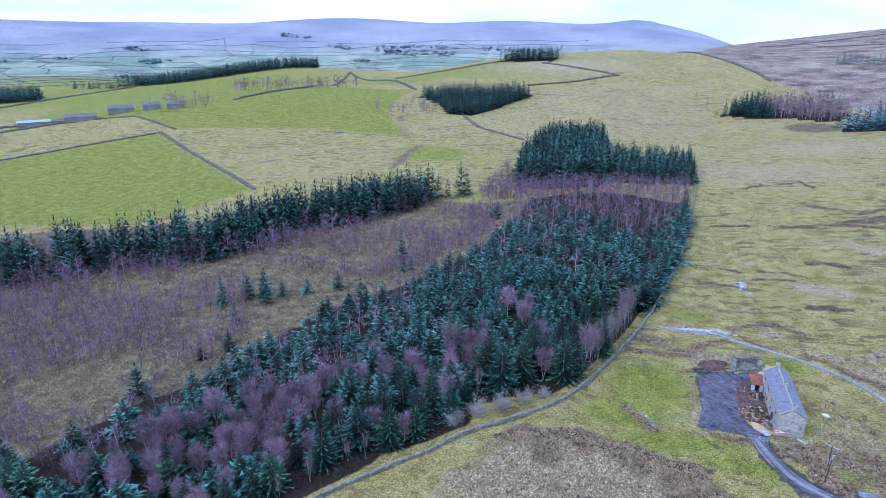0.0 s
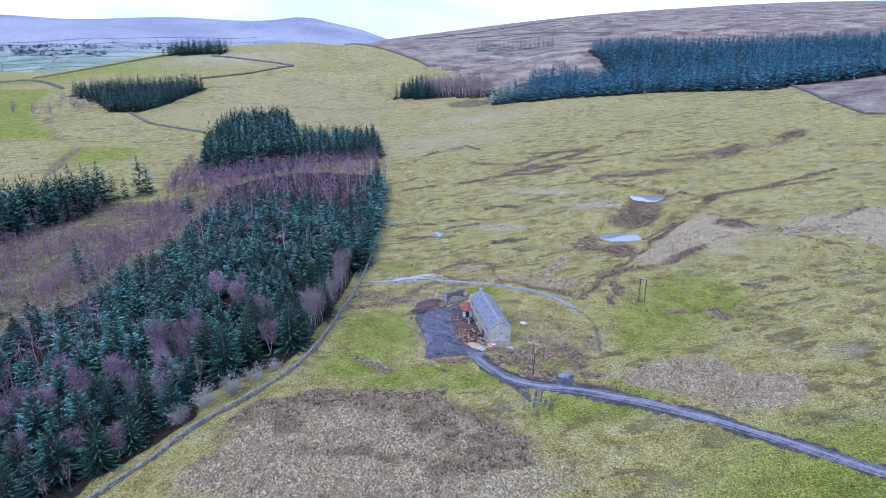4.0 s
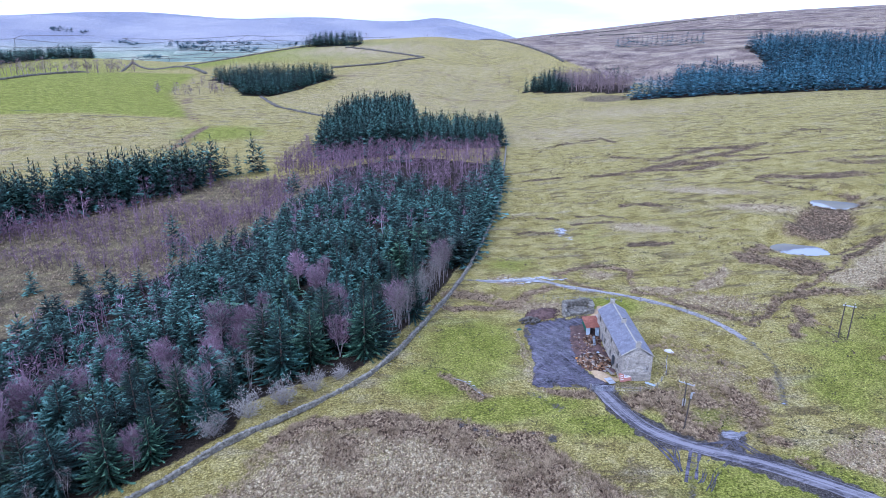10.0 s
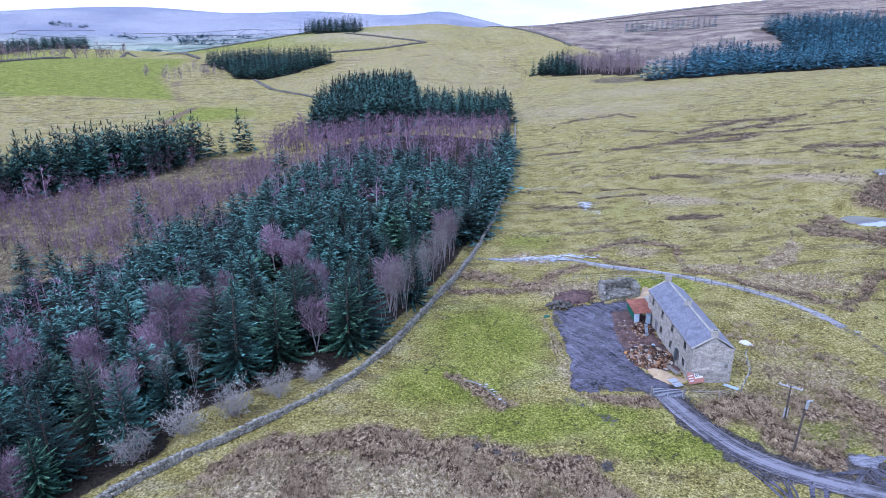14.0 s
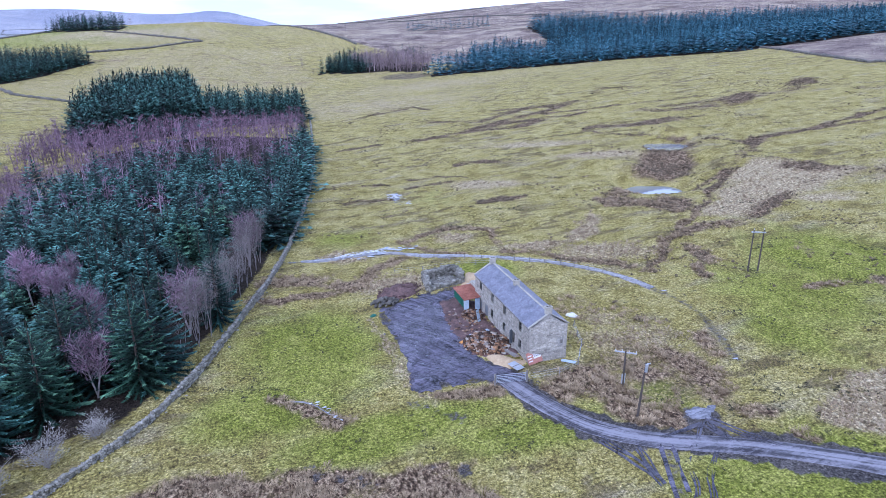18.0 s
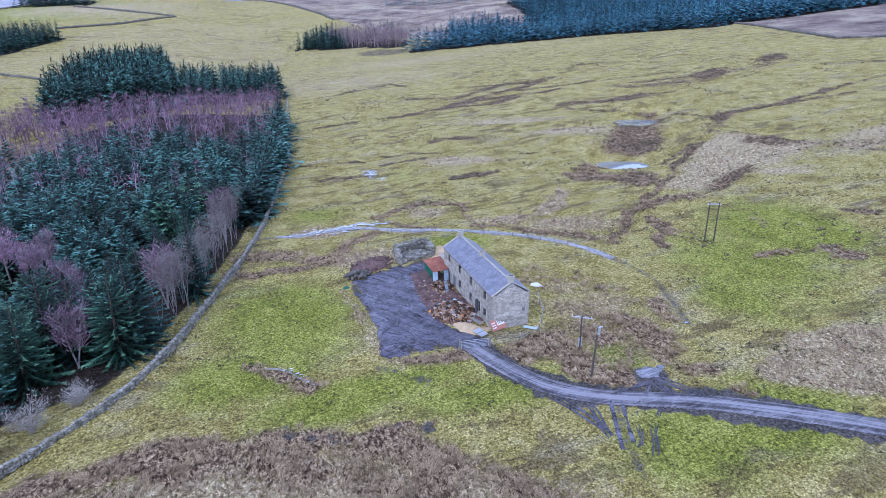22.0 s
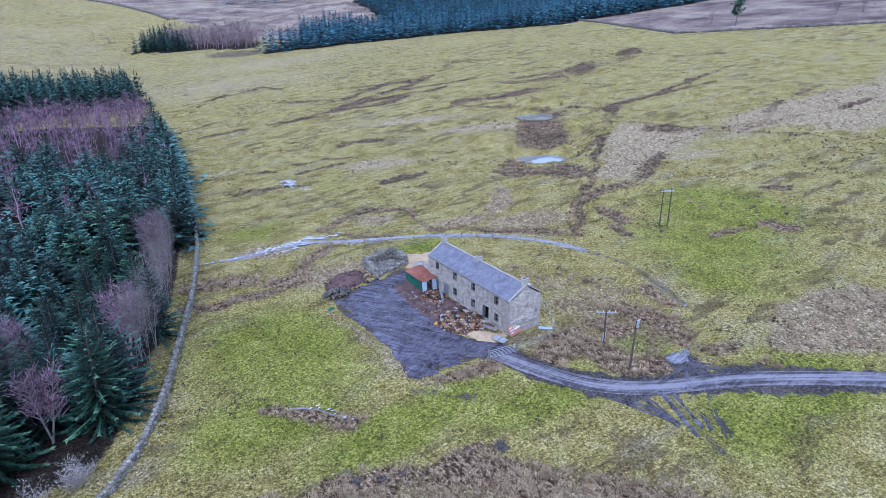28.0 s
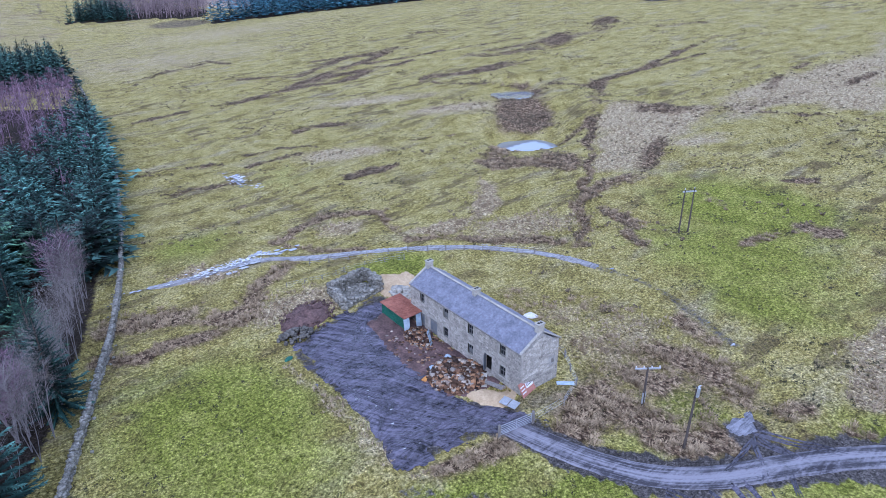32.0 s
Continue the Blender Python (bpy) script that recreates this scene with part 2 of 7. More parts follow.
    jag = maths(ns, ln, "ADD", maths(ns, ln, "MULTIPLY", n_fine, 0.9), maths(ns, ln, "MULTIPLY", n_mid, 0.9))
    jag = maths(ns, ln, "SUBTRACT", jag, 0.4)
    c = mixed(ns, ln, edge(s1.outputs[0], jag, 0.32, 0.78), c, rush)
    c = mixed(ns, ln, edge(s2.outputs[0], n_fine), c, mud)
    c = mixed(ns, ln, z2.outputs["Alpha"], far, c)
    n_clod = noise_at(ns, ln, v, 3.2, 4, 0.75)
    shade = maths(ns, ln, "MULTIPLY", maths(ns, ln, "ADD", -0.5, maths(ns, ln, "MULTIPLY", n_tiny, 3.0)), maths(ns, ln, "ADD", -0.85, maths(ns, ln, "MULTIPLY", n_clod, 3.7)))
    cells = node(ns, "ShaderNodeTexVoronoi", Scale=4.6, Randomness=1.0)
    ln.new(v, cells.inputs["Vector"])
    tufty = ramp(ns, ln, maths(ns, ln, "ADD", cells.outputs["Distance"], maths(ns, ln, "MULTIPLY", n_tiny, 0.35)), [(0.25, (1.2,) * 3), (0.5, (1.05,) * 3), (0.85, (0.7,) * 3)])
    shade = maths(ns, ln, "MULTIPLY", shade, tufty)
    clump = ramp(ns, ln, noise_at(ns, ln, v, 1.15, 2, 0.5), [(0.6, (0,) * 3), (0.66, (1,) * 3)])
    clump = maths(ns, ln, "MULTIPLY", clump, ramp(ns, ln, n_mid, [(0.46, (0,) * 3), (0.58, (0.8,) * 3)]))
    shade = maths(ns, ln, "MULTIPLY", maths(ns, ln, "MAXIMUM", shade, 0.15), maths(ns, ln, "SUBTRACT", 1.0, maths(ns, ln, "MULTIPLY", maths(ns, ln, "MULTIPLY", clump, z2.outputs["Alpha"]), 0.35)))
    c = mixed(ns, ln, 1.0, c, mixed(ns, ln, 1.0, c, shade, "MULTIPLY"))
    ln.new(c, b.inputs["Base Color"])
    relief(ns, ln, b, maths(ns, ln, "ADD", maths(ns, ln, "MULTIPLY", n_fine, 0.6), maths(ns, ln, "MULTIPLY", n_clod, 0.4)), 1.0, 0.5)
    return m


def mud_material(name, dark, light, wet=0.25, ruts=0.0, turn=-28, combed=0.0):
    m, ns, ln, b = material(name, 0.6)
    v = place(ns, ln)
    n1, n2, n3 = noise_at(ns, ln, v, 0.6, 5, 0.65), noise_at(ns, ln, v, 3.0, 5, 0.7), noise_at(ns, ln, v, 0.25, 3, 0.5)
    f = maths(ns, ln, "ADD", maths(ns, ln, "MULTIPLY", n1, 0.5), maths(ns, ln, "MULTIPLY", n2, 0.5))
    swirl = node(ns, "ShaderNodeTexNoise", Scale=0.5, Detail=6.0, Roughness=0.7, Distortion=2.5)
    squash = ns.new("ShaderNodeMapping")
    squash.inputs["Rotation"].default_value, squash.inputs["Scale"].default_value = (0, 0, radians(turn)), (0.3, 2.2, 1.0)
    ln.new(v, squash.inputs[0])
    ln.new(squash.outputs[0], swirl.inputs["Vector"])
    f = maths(ns, ln, "ADD", maths(ns, ln, "MULTIPLY", f, 0.55), maths(ns, ln, "MULTIPLY", swirl.outputs["Fac"], 0.45))
    wetness = maths(ns, ln, "ADD", maths(ns, ln, "MULTIPLY", n3, 0.5), maths(ns, ln, "MULTIPLY", swirl.outputs["Fac"], 0.5))
    if combed:
        bend = node(ns, "ShaderNodeTexNoise", Scale=0.12, Detail=2.0)
        ln.new(v, bend.inputs["Vector"])
        way = ns.new("ShaderNodeVectorMath")
        way.operation = "MULTIPLY_ADD"
        ln.new(bend.outputs["Color"], way.inputs[0])
        way.inputs[1].default_value = (3.5, 3.5, 0)
        ln.new(v, way.inputs[2])
        turned = ns.new("ShaderNodeMapping")
        turned.inputs["Rotation"].default_value = (0, 0, radians(turn))
        ln.new(way.outputs[0], turned.inputs[0])
        tyre = noise_at(ns, ln, turned.outputs[0], 1.0, 5, 0.65, (0.07, 2.6, 1.0))
        f = maths(ns, ln, "ADD", f, maths(ns, ln, "MULTIPLY", maths(ns, ln, "SUBTRACT", tyre, 0.5), combed))
        wetness = maths(ns, ln, "ADD", wetness, maths(ns, ln, "MULTIPLY", maths(ns, ln, "SUBTRACT", 0.5, tyre), 0.6 * combed))
    across = ns.new("ShaderNodeAttribute")
    across.attribute_name = "across"
    gap = maths(ns, ln, "ABSOLUTE", maths(ns, ln, "SUBTRACT", maths(ns, ln, "ABSOLUTE", across.outputs["Fac"]), 0.55))
    wheel = maths(ns, ln, "MULTIPLY", maths(ns, ln, "SUBTRACT", gap, 0.2), 0.3 * ruts)
    f = maths(ns, ln, "ADD", f, wheel)
    if ruts:
        xyz, lane = ns.new("ShaderNodeSeparateXYZ"), ns.new("ShaderNodeCombineXYZ")
        ln.new(v, xyz.inputs[0])
        ln.new(maths(ns, ln, "MULTIPLY", across.outputs["Fac"], 6.0), lane.inputs[0])
        ln.new(maths(ns, ln, "MULTIPLY", xyz.outputs[0], 0.09), lane.inputs[1])
        ln.new(maths(ns, ln, "MULTIPLY", xyz.outputs[1], 0.09), lane.inputs[2])
        tyre = noise_at(ns, ln, lane.outputs[0], 1.0, 4, 0.6)
        f = maths(ns, ln, "ADD", f, maths(ns, ln, "MULTIPLY", maths(ns, ln, "SUBTRACT", tyre, 0.5), 0.7))
    ln.new(ramp(ns, ln, f, [(0.40, dark), (0.60, light)]), b.inputs["Base Color"])
    ln.new(ramp(ns, ln, wetness, [(0.46, (wet,) * 3), (0.53, (0.8,) * 3)]), b.inputs["Roughness"])
    relief(ns, ln, b, f, 1.0, 0.22)
    return m


TURF = ground_material()
MUD = mud_material("wet_black_mud", (0.005, 0.0045, 0.007), (0.16, 0.148, 0.195), 0.12, 0.0, 55, 0.42)
PALE_MUD = mud_material("pale_wet_slurry", (0.05, 0.05, 0.06), (0.27, 0.27, 0.31), 0.15)
WET_TRACK = mud_material("flooded_gravel", (0.12, 0.115, 0.115), (0.34, 0.33, 0.33), 0.12)
ROAD = mud_material("gravel_track", (0.04, 0.037, 0.045), (0.25, 0.24, 0.27), 0.35, 0.8, -45)
WATER, _ns, _ln, _b = material("still_water", 0.04)
_b.inputs["Base Color"].default_value = (0.22, 0.24, 0.26, 1)
_b.inputs["Specular IOR Level"].default_value, _b.inputs["IOR"].default_value = 0.9, 2.4
relief(_ns, _ln, _b, noise_at(_ns, _ln, place(_ns, _ln), 1.2, 3), 0.03, 0.02)
STONE = plain("drystone", (0.09, 0.087, 0.068), (0.42, 0.40, 0.345), 1.5, 0.9, vary=0.6)
EARTH = plain("red_brown_earth", (0.035, 0.022, 0.022), (0.19, 0.12, 0.105), 0.8, 0.95, depth=0.1)
RUT = mud_material("rutted_mud", (0.016, 0.015, 0.021), (0.15, 0.145, 0.18), 0.15, 0.0, 40)
SAND = plain("sawdust", (0.34, 0.24, 0.13), (0.56, 0.43, 0.27), 1.2, 0.95)
LOGWOOD, _ns, _ln, _b = material("mixed_logs", 0.85)
_c = ramp(_ns, _ln, _ns.new("ShaderNodeNewGeometry").outputs["Random Per Island"], [(0.0, (0.03, 0.018, 0.012)), (0.35, (0.11, 0.06, 0.035)), (0.55, (0.20, 0.11, 0.065)), (0.7, (0.36, 0.20, 0.10)), (0.85, (0.26, 0.23, 0.20)), (1.0, (0.52, 0.44, 0.35))])
_c = mixed(_ns, _ln, 1.0, _c, ramp(_ns, _ln, noise_at(_ns, _ln, place(_ns, _ln), 9.0, 4, 0.7), [(0.3, (0.45,) * 3), (0.7, (1.35,) * 3)]), "MULTIPLY")
_ln.new(_c, _b.inputs["Base Color"])
TIMBER = plain("weathered_timber", (0.13, 0.12, 0.11), (0.30, 0.28, 0.26), 1.5, 0.85, stretch=(1, 1, 0.15))
DARK_TIMBER = plain("tarred_pole_wood", (0.05, 0.04, 0.035), (0.12, 0.10, 0.085), 1.5, 0.8, stretch=(1, 1, 0.15))
GALV = plain("galvanised_steel", (0.42, 0.45, 0.49), (0.62, 0.65, 0.70), 2.0, 0.45, 0.6)
RUST = plain("rusted_tin", (0.14, 0.045, 0.03), (0.36, 0.15, 0.10), 0.7, 0.75, 0.1)
GREEN_TIN = plain("green_painted_tin", (0.015, 0.07, 0.05), (0.03, 0.15, 0.10), 0.8, 0.5)
BLUE_TIN = plain("pale_blue_tin", (0.26, 0.34, 0.42), (0.45, 0.53, 0.6), 0.8, 0.5)
WHITE = plain("chalky_white", (0.5, 0.5, 0.5), (0.75, 0.75, 0.76), 1.0, 0.6)
BLACK = plain("tyre_rubber", (0.012, 0.012, 0.013), (0.035, 0.035, 0.038), 2.0, 0.7)
BLUE = plain("blue_plastic", (0.05, 0.14, 0.32), (0.12, 0.28, 0.5), 1.0, 0.4)
ORANGE = plain("orange_earth", (0.35, 0.14, 0.03), (0.6, 0.3, 0.09), 1.0, 0.9)
# white colour standing in for the sky's reflection on shallow water
GLINT_WHITE = plain("sky_glint_white", (0.30, 0.32, 0.36), (0.80, 0.82, 0.85), 1.5, 0.3)
BRUSH = plain("old_grass_blades", (0.20, 0.145, 0.09), (0.60, 0.49, 0.33), 0.5, 0.9, bump_by=0, vary=0.45, own=False)
GREEN_BLADES = plain("pasture_blades", (0.13, 0.13, 0.032), (0.36, 0.335, 0.10), 0.6, 0.9, bump_by=0, vary=0.5, own=False)
SHAGGY = plain("rush_tussock_blades", (0.13, 0.085, 0.045), (0.60, 0.465, 0.29), 0.4, 0.9, bump_by=0, vary=0.55, own=False)
RUSH_DOT = plain("rush_clump_blades", (0.018, 0.018, 0.009), (0.075, 0.07, 0.036), 0.5, 0.9, bump_by=0, vary=0.4, own=False)
DARK_RUSH = plain("dark_rush_blades", (0.045, 0.034, 0.02), (0.21, 0.16, 0.10), 0.5, 0.9, bump_by=0, vary=0.45, own=False)


# ---- builders ----
def mesh_object(name, verts, faces, mat, parent=None, label="", smooth=False):
    me = bpy.data.meshes.new(name)
    me.from_pydata([tuple(v) for v in verts], [], [tuple(f) for f in faces])
    me.materials.append(mat)
    if smooth:
        me.polygons.foreach_set("use_smooth", [True] * len(me.polygons))
    me.update()
    ob = new(name, me)
    ob.parent = parent
    if label:
        ob["label"] = label
    return ob


def part(name, bm, mat, parent=None, label="", smooth=False):
    me = bpy.data.meshes.new(name)
    bm.to_mesh(me)
    bm.free()
    me.materials.append(mat)
    if smooth:
        me.polygons.foreach_set("use_smooth", [True] * len(me.polygons))
    ob = new(name, me)
    ob.parent = parent
    if label:
        ob["label"] = label
    return ob


def thing(name, m, label, category, group="", kind=""):
    ob = new(name)
    ob.empty_display_size = 0.3
    ob.matrix_basis = m
    return tagged(ob, label, category, group, kind)


def add_box(bm, x0, x1, y0, y1, z0, z1, m=None, bevel=0.0, jitter=0.0, rng=None):
    vs = [bm.verts.new((x, y, z)) for z in (z0, z1) for y in (y0, y1) for x in (x0, x1)]
    if jitter:
        for v in vs:
            v.co += Vector([rng.uniform(-jitter, jitter) for _ in range(3)])
    if m is not None:
        for v in vs:
            v.co = m @ v.co
    fs = [bm.faces.new([vs[i] for i in f]) for f in ((0, 2, 3, 1), (4, 5, 7, 6), (0, 1, 5, 4), (2, 6, 7, 3), (0, 4, 6, 2), (1, 3, 7, 5))]
    if bevel:
        es = list({e for f in fs for e in f.edges})
        bmesh.ops.bevel(bm, geom=es, offset=bevel, segments=1, affect="EDGES")
    return vs


def box_bm(x0, x1, y0, y1, z0, z1, m=None, bevel=0.0):
    bm = bmesh.new()
    add_box(bm, x0, x1, y0, y1, z0, z1, m, bevel)
    return bm


def tube(points, radii, sides=6, cap=True):
    """Vertices and faces of a tapered tube through points."""
    vs, fs = [], []
    pts = [Vector(p) for p in points]
    for i, p in enumerate(pts):
        d = (pts[min(i + 1, len(pts) - 1)] - pts[max(i - 1, 0)]).normalized()
        a = d.orthogonal().normalized()
        b = d.cross(a)
        for k in range(sides):
            w = 2 * math.pi * k / sides
            vs.append(p + radii[i] * (math.cos(w) * a + math.sin(w) * b))
    for i in range(len(pts) - 1):
        for k in range(sides):
            k2 = (k + 1) % sides
            fs.append((i * sides + k, i * sides + k2, (i + 1) * sides + k2, (i + 1) * sides + k))
    if cap:
        fs += [tuple(range(sides))[::-1], tuple(range((len(pts) - 1) * sides, len(pts) * sides))]
    return vs, fs


def joined(pieces):
    vs, fs = [], []
    for v, f in pieces:
        n = len(vs)
        vs.extend(v)
        fs.extend(tuple(i + n for i in q) for q in f)
    return vs, fs


# ---- the lie of the land ----
def sstep(a, b, v):
    t = np.clip((v - a) / (b - a), 0, 1)
    return t * t * (3 - 2 * t)


def soft(v, w):
    """v where positive, 0 where negative, with a soft knee of width w."""
    return w * np.logaddexp(0, v / w)


def bump(x, y, cx, cy, rx, ry, turn=0.0):
    c, s = math.cos(turn), math.sin(turn)
    dx, dy = x - cx, y - cy
    return np.exp(-((c * dx + s * dy) / rx) ** 2 - ((c * dy - s * dx) / ry) ** 2)


def pit(x, y, cx, cy, rx, ry, turn=0.0):
    """A hollow with a flat floor and steep sides."""
    return np.exp(-(np.log(np.maximum(bump(x, y, cx, cy, rx, ry, turn), 1e-30)) ** 2))


def height(x, y):
    """The lie of the land: a shelf round the house, moor rising on one side, a dale falling on the other."""
    x, y = np.asarray(x, float), np.asarray(y, float)
    r = np.hypot(x, y)
    z = 0.088 * (soft(x - 8, 9) - soft(x - 900, 120)) + 0.02 * (soft(x - 100, 20) - soft(x - 500, 50))
    z = z - 9 * sstep(250, 560, y) * sstep(-120, 40, x) * (1 - sstep(900, 1400, x))
    z = z - 13 * sstep(-48, -140, x) * (1 - 0.6 * sstep(150, 380, y))
    z = z - 16 * sstep(-800, -1600, x) + 24 * bump(x, y, -520, 560, 200, 200)
    z = z - 1.9 * sstep(8, -38, x - 0.35 * np.clip(y - 30, 0, 60))
    z = z + 66 * bump(x, y, -190, 1060, 300, 430) + 12 * bump(x, y, 340, 720, 130, 120)
    z = z + (0.098 * soft(y - 640 + 0.12 * x, 50) - 0.05 * soft(y - 960, 60) - 0.11 * soft(y - 1750, 120)) * sstep(-240, 160, x)
    z = z + 30 * bump(x, y, -790, 1160, 230, 170) - 30 * sstep(1200, 2200, y) * sstep(200, -400, x)
    z = z + (245 + 18 * np.sin(x / 420) + 10 * np.sin(x / 170 + 1)) * sstep(2300, 4500, r) * sstep(250, -550, x - 0.12 * y)
    # old diggings with two pools on the moor side
    z = z - 4.4 * pit(x, y, 70.5, 71, 11.5, 10.5) - 2.8 * pit(x, y, 86, 86, 11, 12, 0.6) - 1.6 * bump(x, y, 161, 149, 10, 5, -0.6) - 3.2 * pit(x, y, 101.5, 111, 10, 9) - 0.9 * pit(x, y, 94.5, 102, 8, 7)
    z = z + 2.2 * bump(x, y, 67, 90, 4, 11, 0.5) + 1.2 * bump(x, y, 97, 76, 4, 10, 0.9) + 1.9 * bump(x, y, 107, 121, 14, 5, 0.5)
    # gully of the beck far off and of the drain below the plantation
    z = z - 3 * np.exp(-((x - 0.28 * (y - 470)) / 14) ** 2) * sstep(330, 420, y) * (1 - sstep(620, 720, y))
    flat = bump(x, y, 2, 9, 17, 22)
    return z * (1 - 0.9 * flat)


def ground_at(x, y):
    return float(height(x, y))


def along(points, step):
    """Points at even steps along a bent line."""
    out = []
    for (x0, y0), (x1, y1) in zip(points, points[1:]):
        n = max(1, int(math.hypot(x1 - x0, y1 - y0) / step))
        out += [(x0 + (x1 - x0) * i / n, y0 + (y1 - y0) * i / n) for i in range(n)]
    return out + [points[-1]]


def rounded(points, times=2):
    """Corner cutting: a bent line made smooth."""
    for _ in range(times):
        out = [points[0]]
        for (x0, y0), (x1, y1) in zip(points, points[1:]):
            out += [(0.75 * x0 + 0.25 * x1, 0.75 * y0 + 0.25 * y1), (0.25 * x0 + 0.75 * x1, 0.25 * y0 + 0.75 * y1)]
        points = out + [points[-1]]
    return points


def line_distance(x, y, points):
    best = np.full(np.shape(x), 1e9)
    for (x0, y0), (x1, y1) in zip(points, points[1:]):
        dx, dy = x1 - x0, y1 - y0
        t = np.clip(((x - x0) * dx + (y - y0) * dy) / (dx * dx + dy * dy + 1e-9), 0, 1)
        best = np.minimum(best, np.hypot(x - x0 - t * dx, y - y0 - t * dy))
    return best


def inside(x, y, poly):
    x, y = np.asarray(x, float), np.asarray(y, float)
    hit = np.zeros(np.shape(x), bool)
    for (x0, y0), (x1, y1) in zip(poly, poly[1:] + poly[:1]):
        cross = (y0 > y) != (y1 > y)
        hit ^= cross & (x < (x1 - x0) * (y - y0) / (y1 - y0 + 1e-12) + x0)
    return hit


WALL_LINE = rounded([(-118, -72), (-100, -50), (-88, -36), (-76, -26), (-66, -15), (-58, -9), (-51, -2), (-46, 5), (-42, 14), (-38, 26), (-32, 43), (-25, 71), (-14, 134), (-9, 185), (-4, 240), (0, 290)], 1)
ROAD_LINE = rounded([(-4.2, -3.0), (-3.2, -6.5), (-1.5, -11.5), (1.5, -16.5), (6, -20), (12, -23), (17, -26), (24, -31.5), (36, -43), (49, -59), (75, -92), (120, -150), (160, -220)])
SPUR_LINE = rounded([(6.5, -20.5), (4.2, -25.5), (2.5, -29.5), (1.5, -35), (0, -42), (-3, -52)])
BECK_LINE = rounded([(-30, 55), (-22, 54), (-16, 53), (-8, 52.5), (-3, 47.5), (6, 42), (15, 36.5), (22, 29.5), (27, 21), (29, 13), (30, 5), (28, -2), (25, -10)])
DITCH_LINE = rounded([(38, 25), (52, 38), (71, 53), (95, 70), (116, 89), (165, 130), (218, 175)])
HILL_TRACK = rounded([(-560, 425), (-483, 427), (-400, 405), (-331, 393), (-247, 393), (-131, 367), (-60, 400), (10, 440)])
YARD = [(-11.1, 25.7), (-8, 26), (-1.2, 27.5), (-0.8, 24.8), (-5.6, 23.2), (-5.2, 17.5), (-6.2, 11), (-6.2, 4.2), (-3, -0.5), (-1.9, -4), (-4.9, -3.6), (-6.9, -1.2), (-9.9, 0.1), (-13.1, -0.3), (-14.9, 0.5), (-15.2, 3.8), (-15, 8.9), (-14.4, 15.8), (-13.6, 23.9)]
PLANTATION = [(-121, -75), (-104, -52), (-92, -36), (-86, -24), (-78, -19), (-70, -13), (-72, -4), (-64, 3), (-52, 7), (-45, 14), (-40.3, 26), (-34.3, 43), (-27.3, 71), (-16.3, 134), (-11.3, 185), (-11, 215), (-50, 230), (-92, 225), (-95, 190), (-98, 158), (-107, 118), (-120, 93), (-139, 66), (-146, 40), (-152, 5), (-165, -20), (-178, -70)]
TALL_BLOCK = [(-112, 258), (-118, 330), (-110, 392), (-68, 388), (-60, 332), (-2, 330), (-3, 262), (-57, 262), (-58, 246), (-82, 244)]
MID_COPSE = [(-303, 600), (-262, 556), (-238, 514), (-208, 510), (-197, 545), (-184, 585), (-170, 634), (-190, 652), (-228, 636), (-262, 640)]
CROWN_COPSE = [(-280, 925), (-262, 965), (-180, 935), (-185, 890), (-232, 902)]
WEST_BELT = [(-1095, 925), (-960, 1015), (-800, 1128), (-735, 1148), (-790, 1240), (-960, 1170), (-1115, 1030)]
LEFT_WOOD = [(-985, 575), (-950, 628), (-1040, 710), (-1130, 690), (-1120, 600)]
LONE_PINES = [(318, 180, 17)]
BARE_LONE = [(386, 141, 13), (372, 150, 9), (330, 205, 8)]
LARCH_COPSE = [(40, 608), (66, 578), (96, 582), (135, 548), (160, 590), (128, 650), (80, 660)]
MOOR_EDGE = [(345, 343), (308, 259), (283, 195), (303, 165), (343, 105), (420, 50), (900, -60), (2500, -300), (2500, 900), (700, 360), (560, 330)]
FAR_WOOD = [(128, 492), (200, 475), (270, 425), (324, 325), (345, 338), (394, 322), (461, 320), (560, 335), (700, 370), (760, 430), (780, 520), (640, 650), (480, 710), (405, 765), (338, 752), (300, 582), (272, 572), (250, 622), (214, 628), (188, 548), (142, 530)]


def ellipse(cx, cy, rx, ry, turn=0.0, much=1.0):
    return lambda x, y: 1.1 * much * bump(x, y, cx, cy, rx, ry, turn)


def belt(points, half, much=0.9):
    return lambda x, y: much * sstep(half * 2.5, half * 0.2, line_distance(x, y, points))


def field(poly, much=1.0):
    def weight(x, y):
        d = line_distance(x, y, poly + poly[:1])
        soft_by = np.clip(np.hypot(x, y) * 0.04, 2.0, 12.0)
        return much * sstep(-0.7, 1.0, np.where(inside(x, y, poly), d, -d) / soft_by)

    return weight


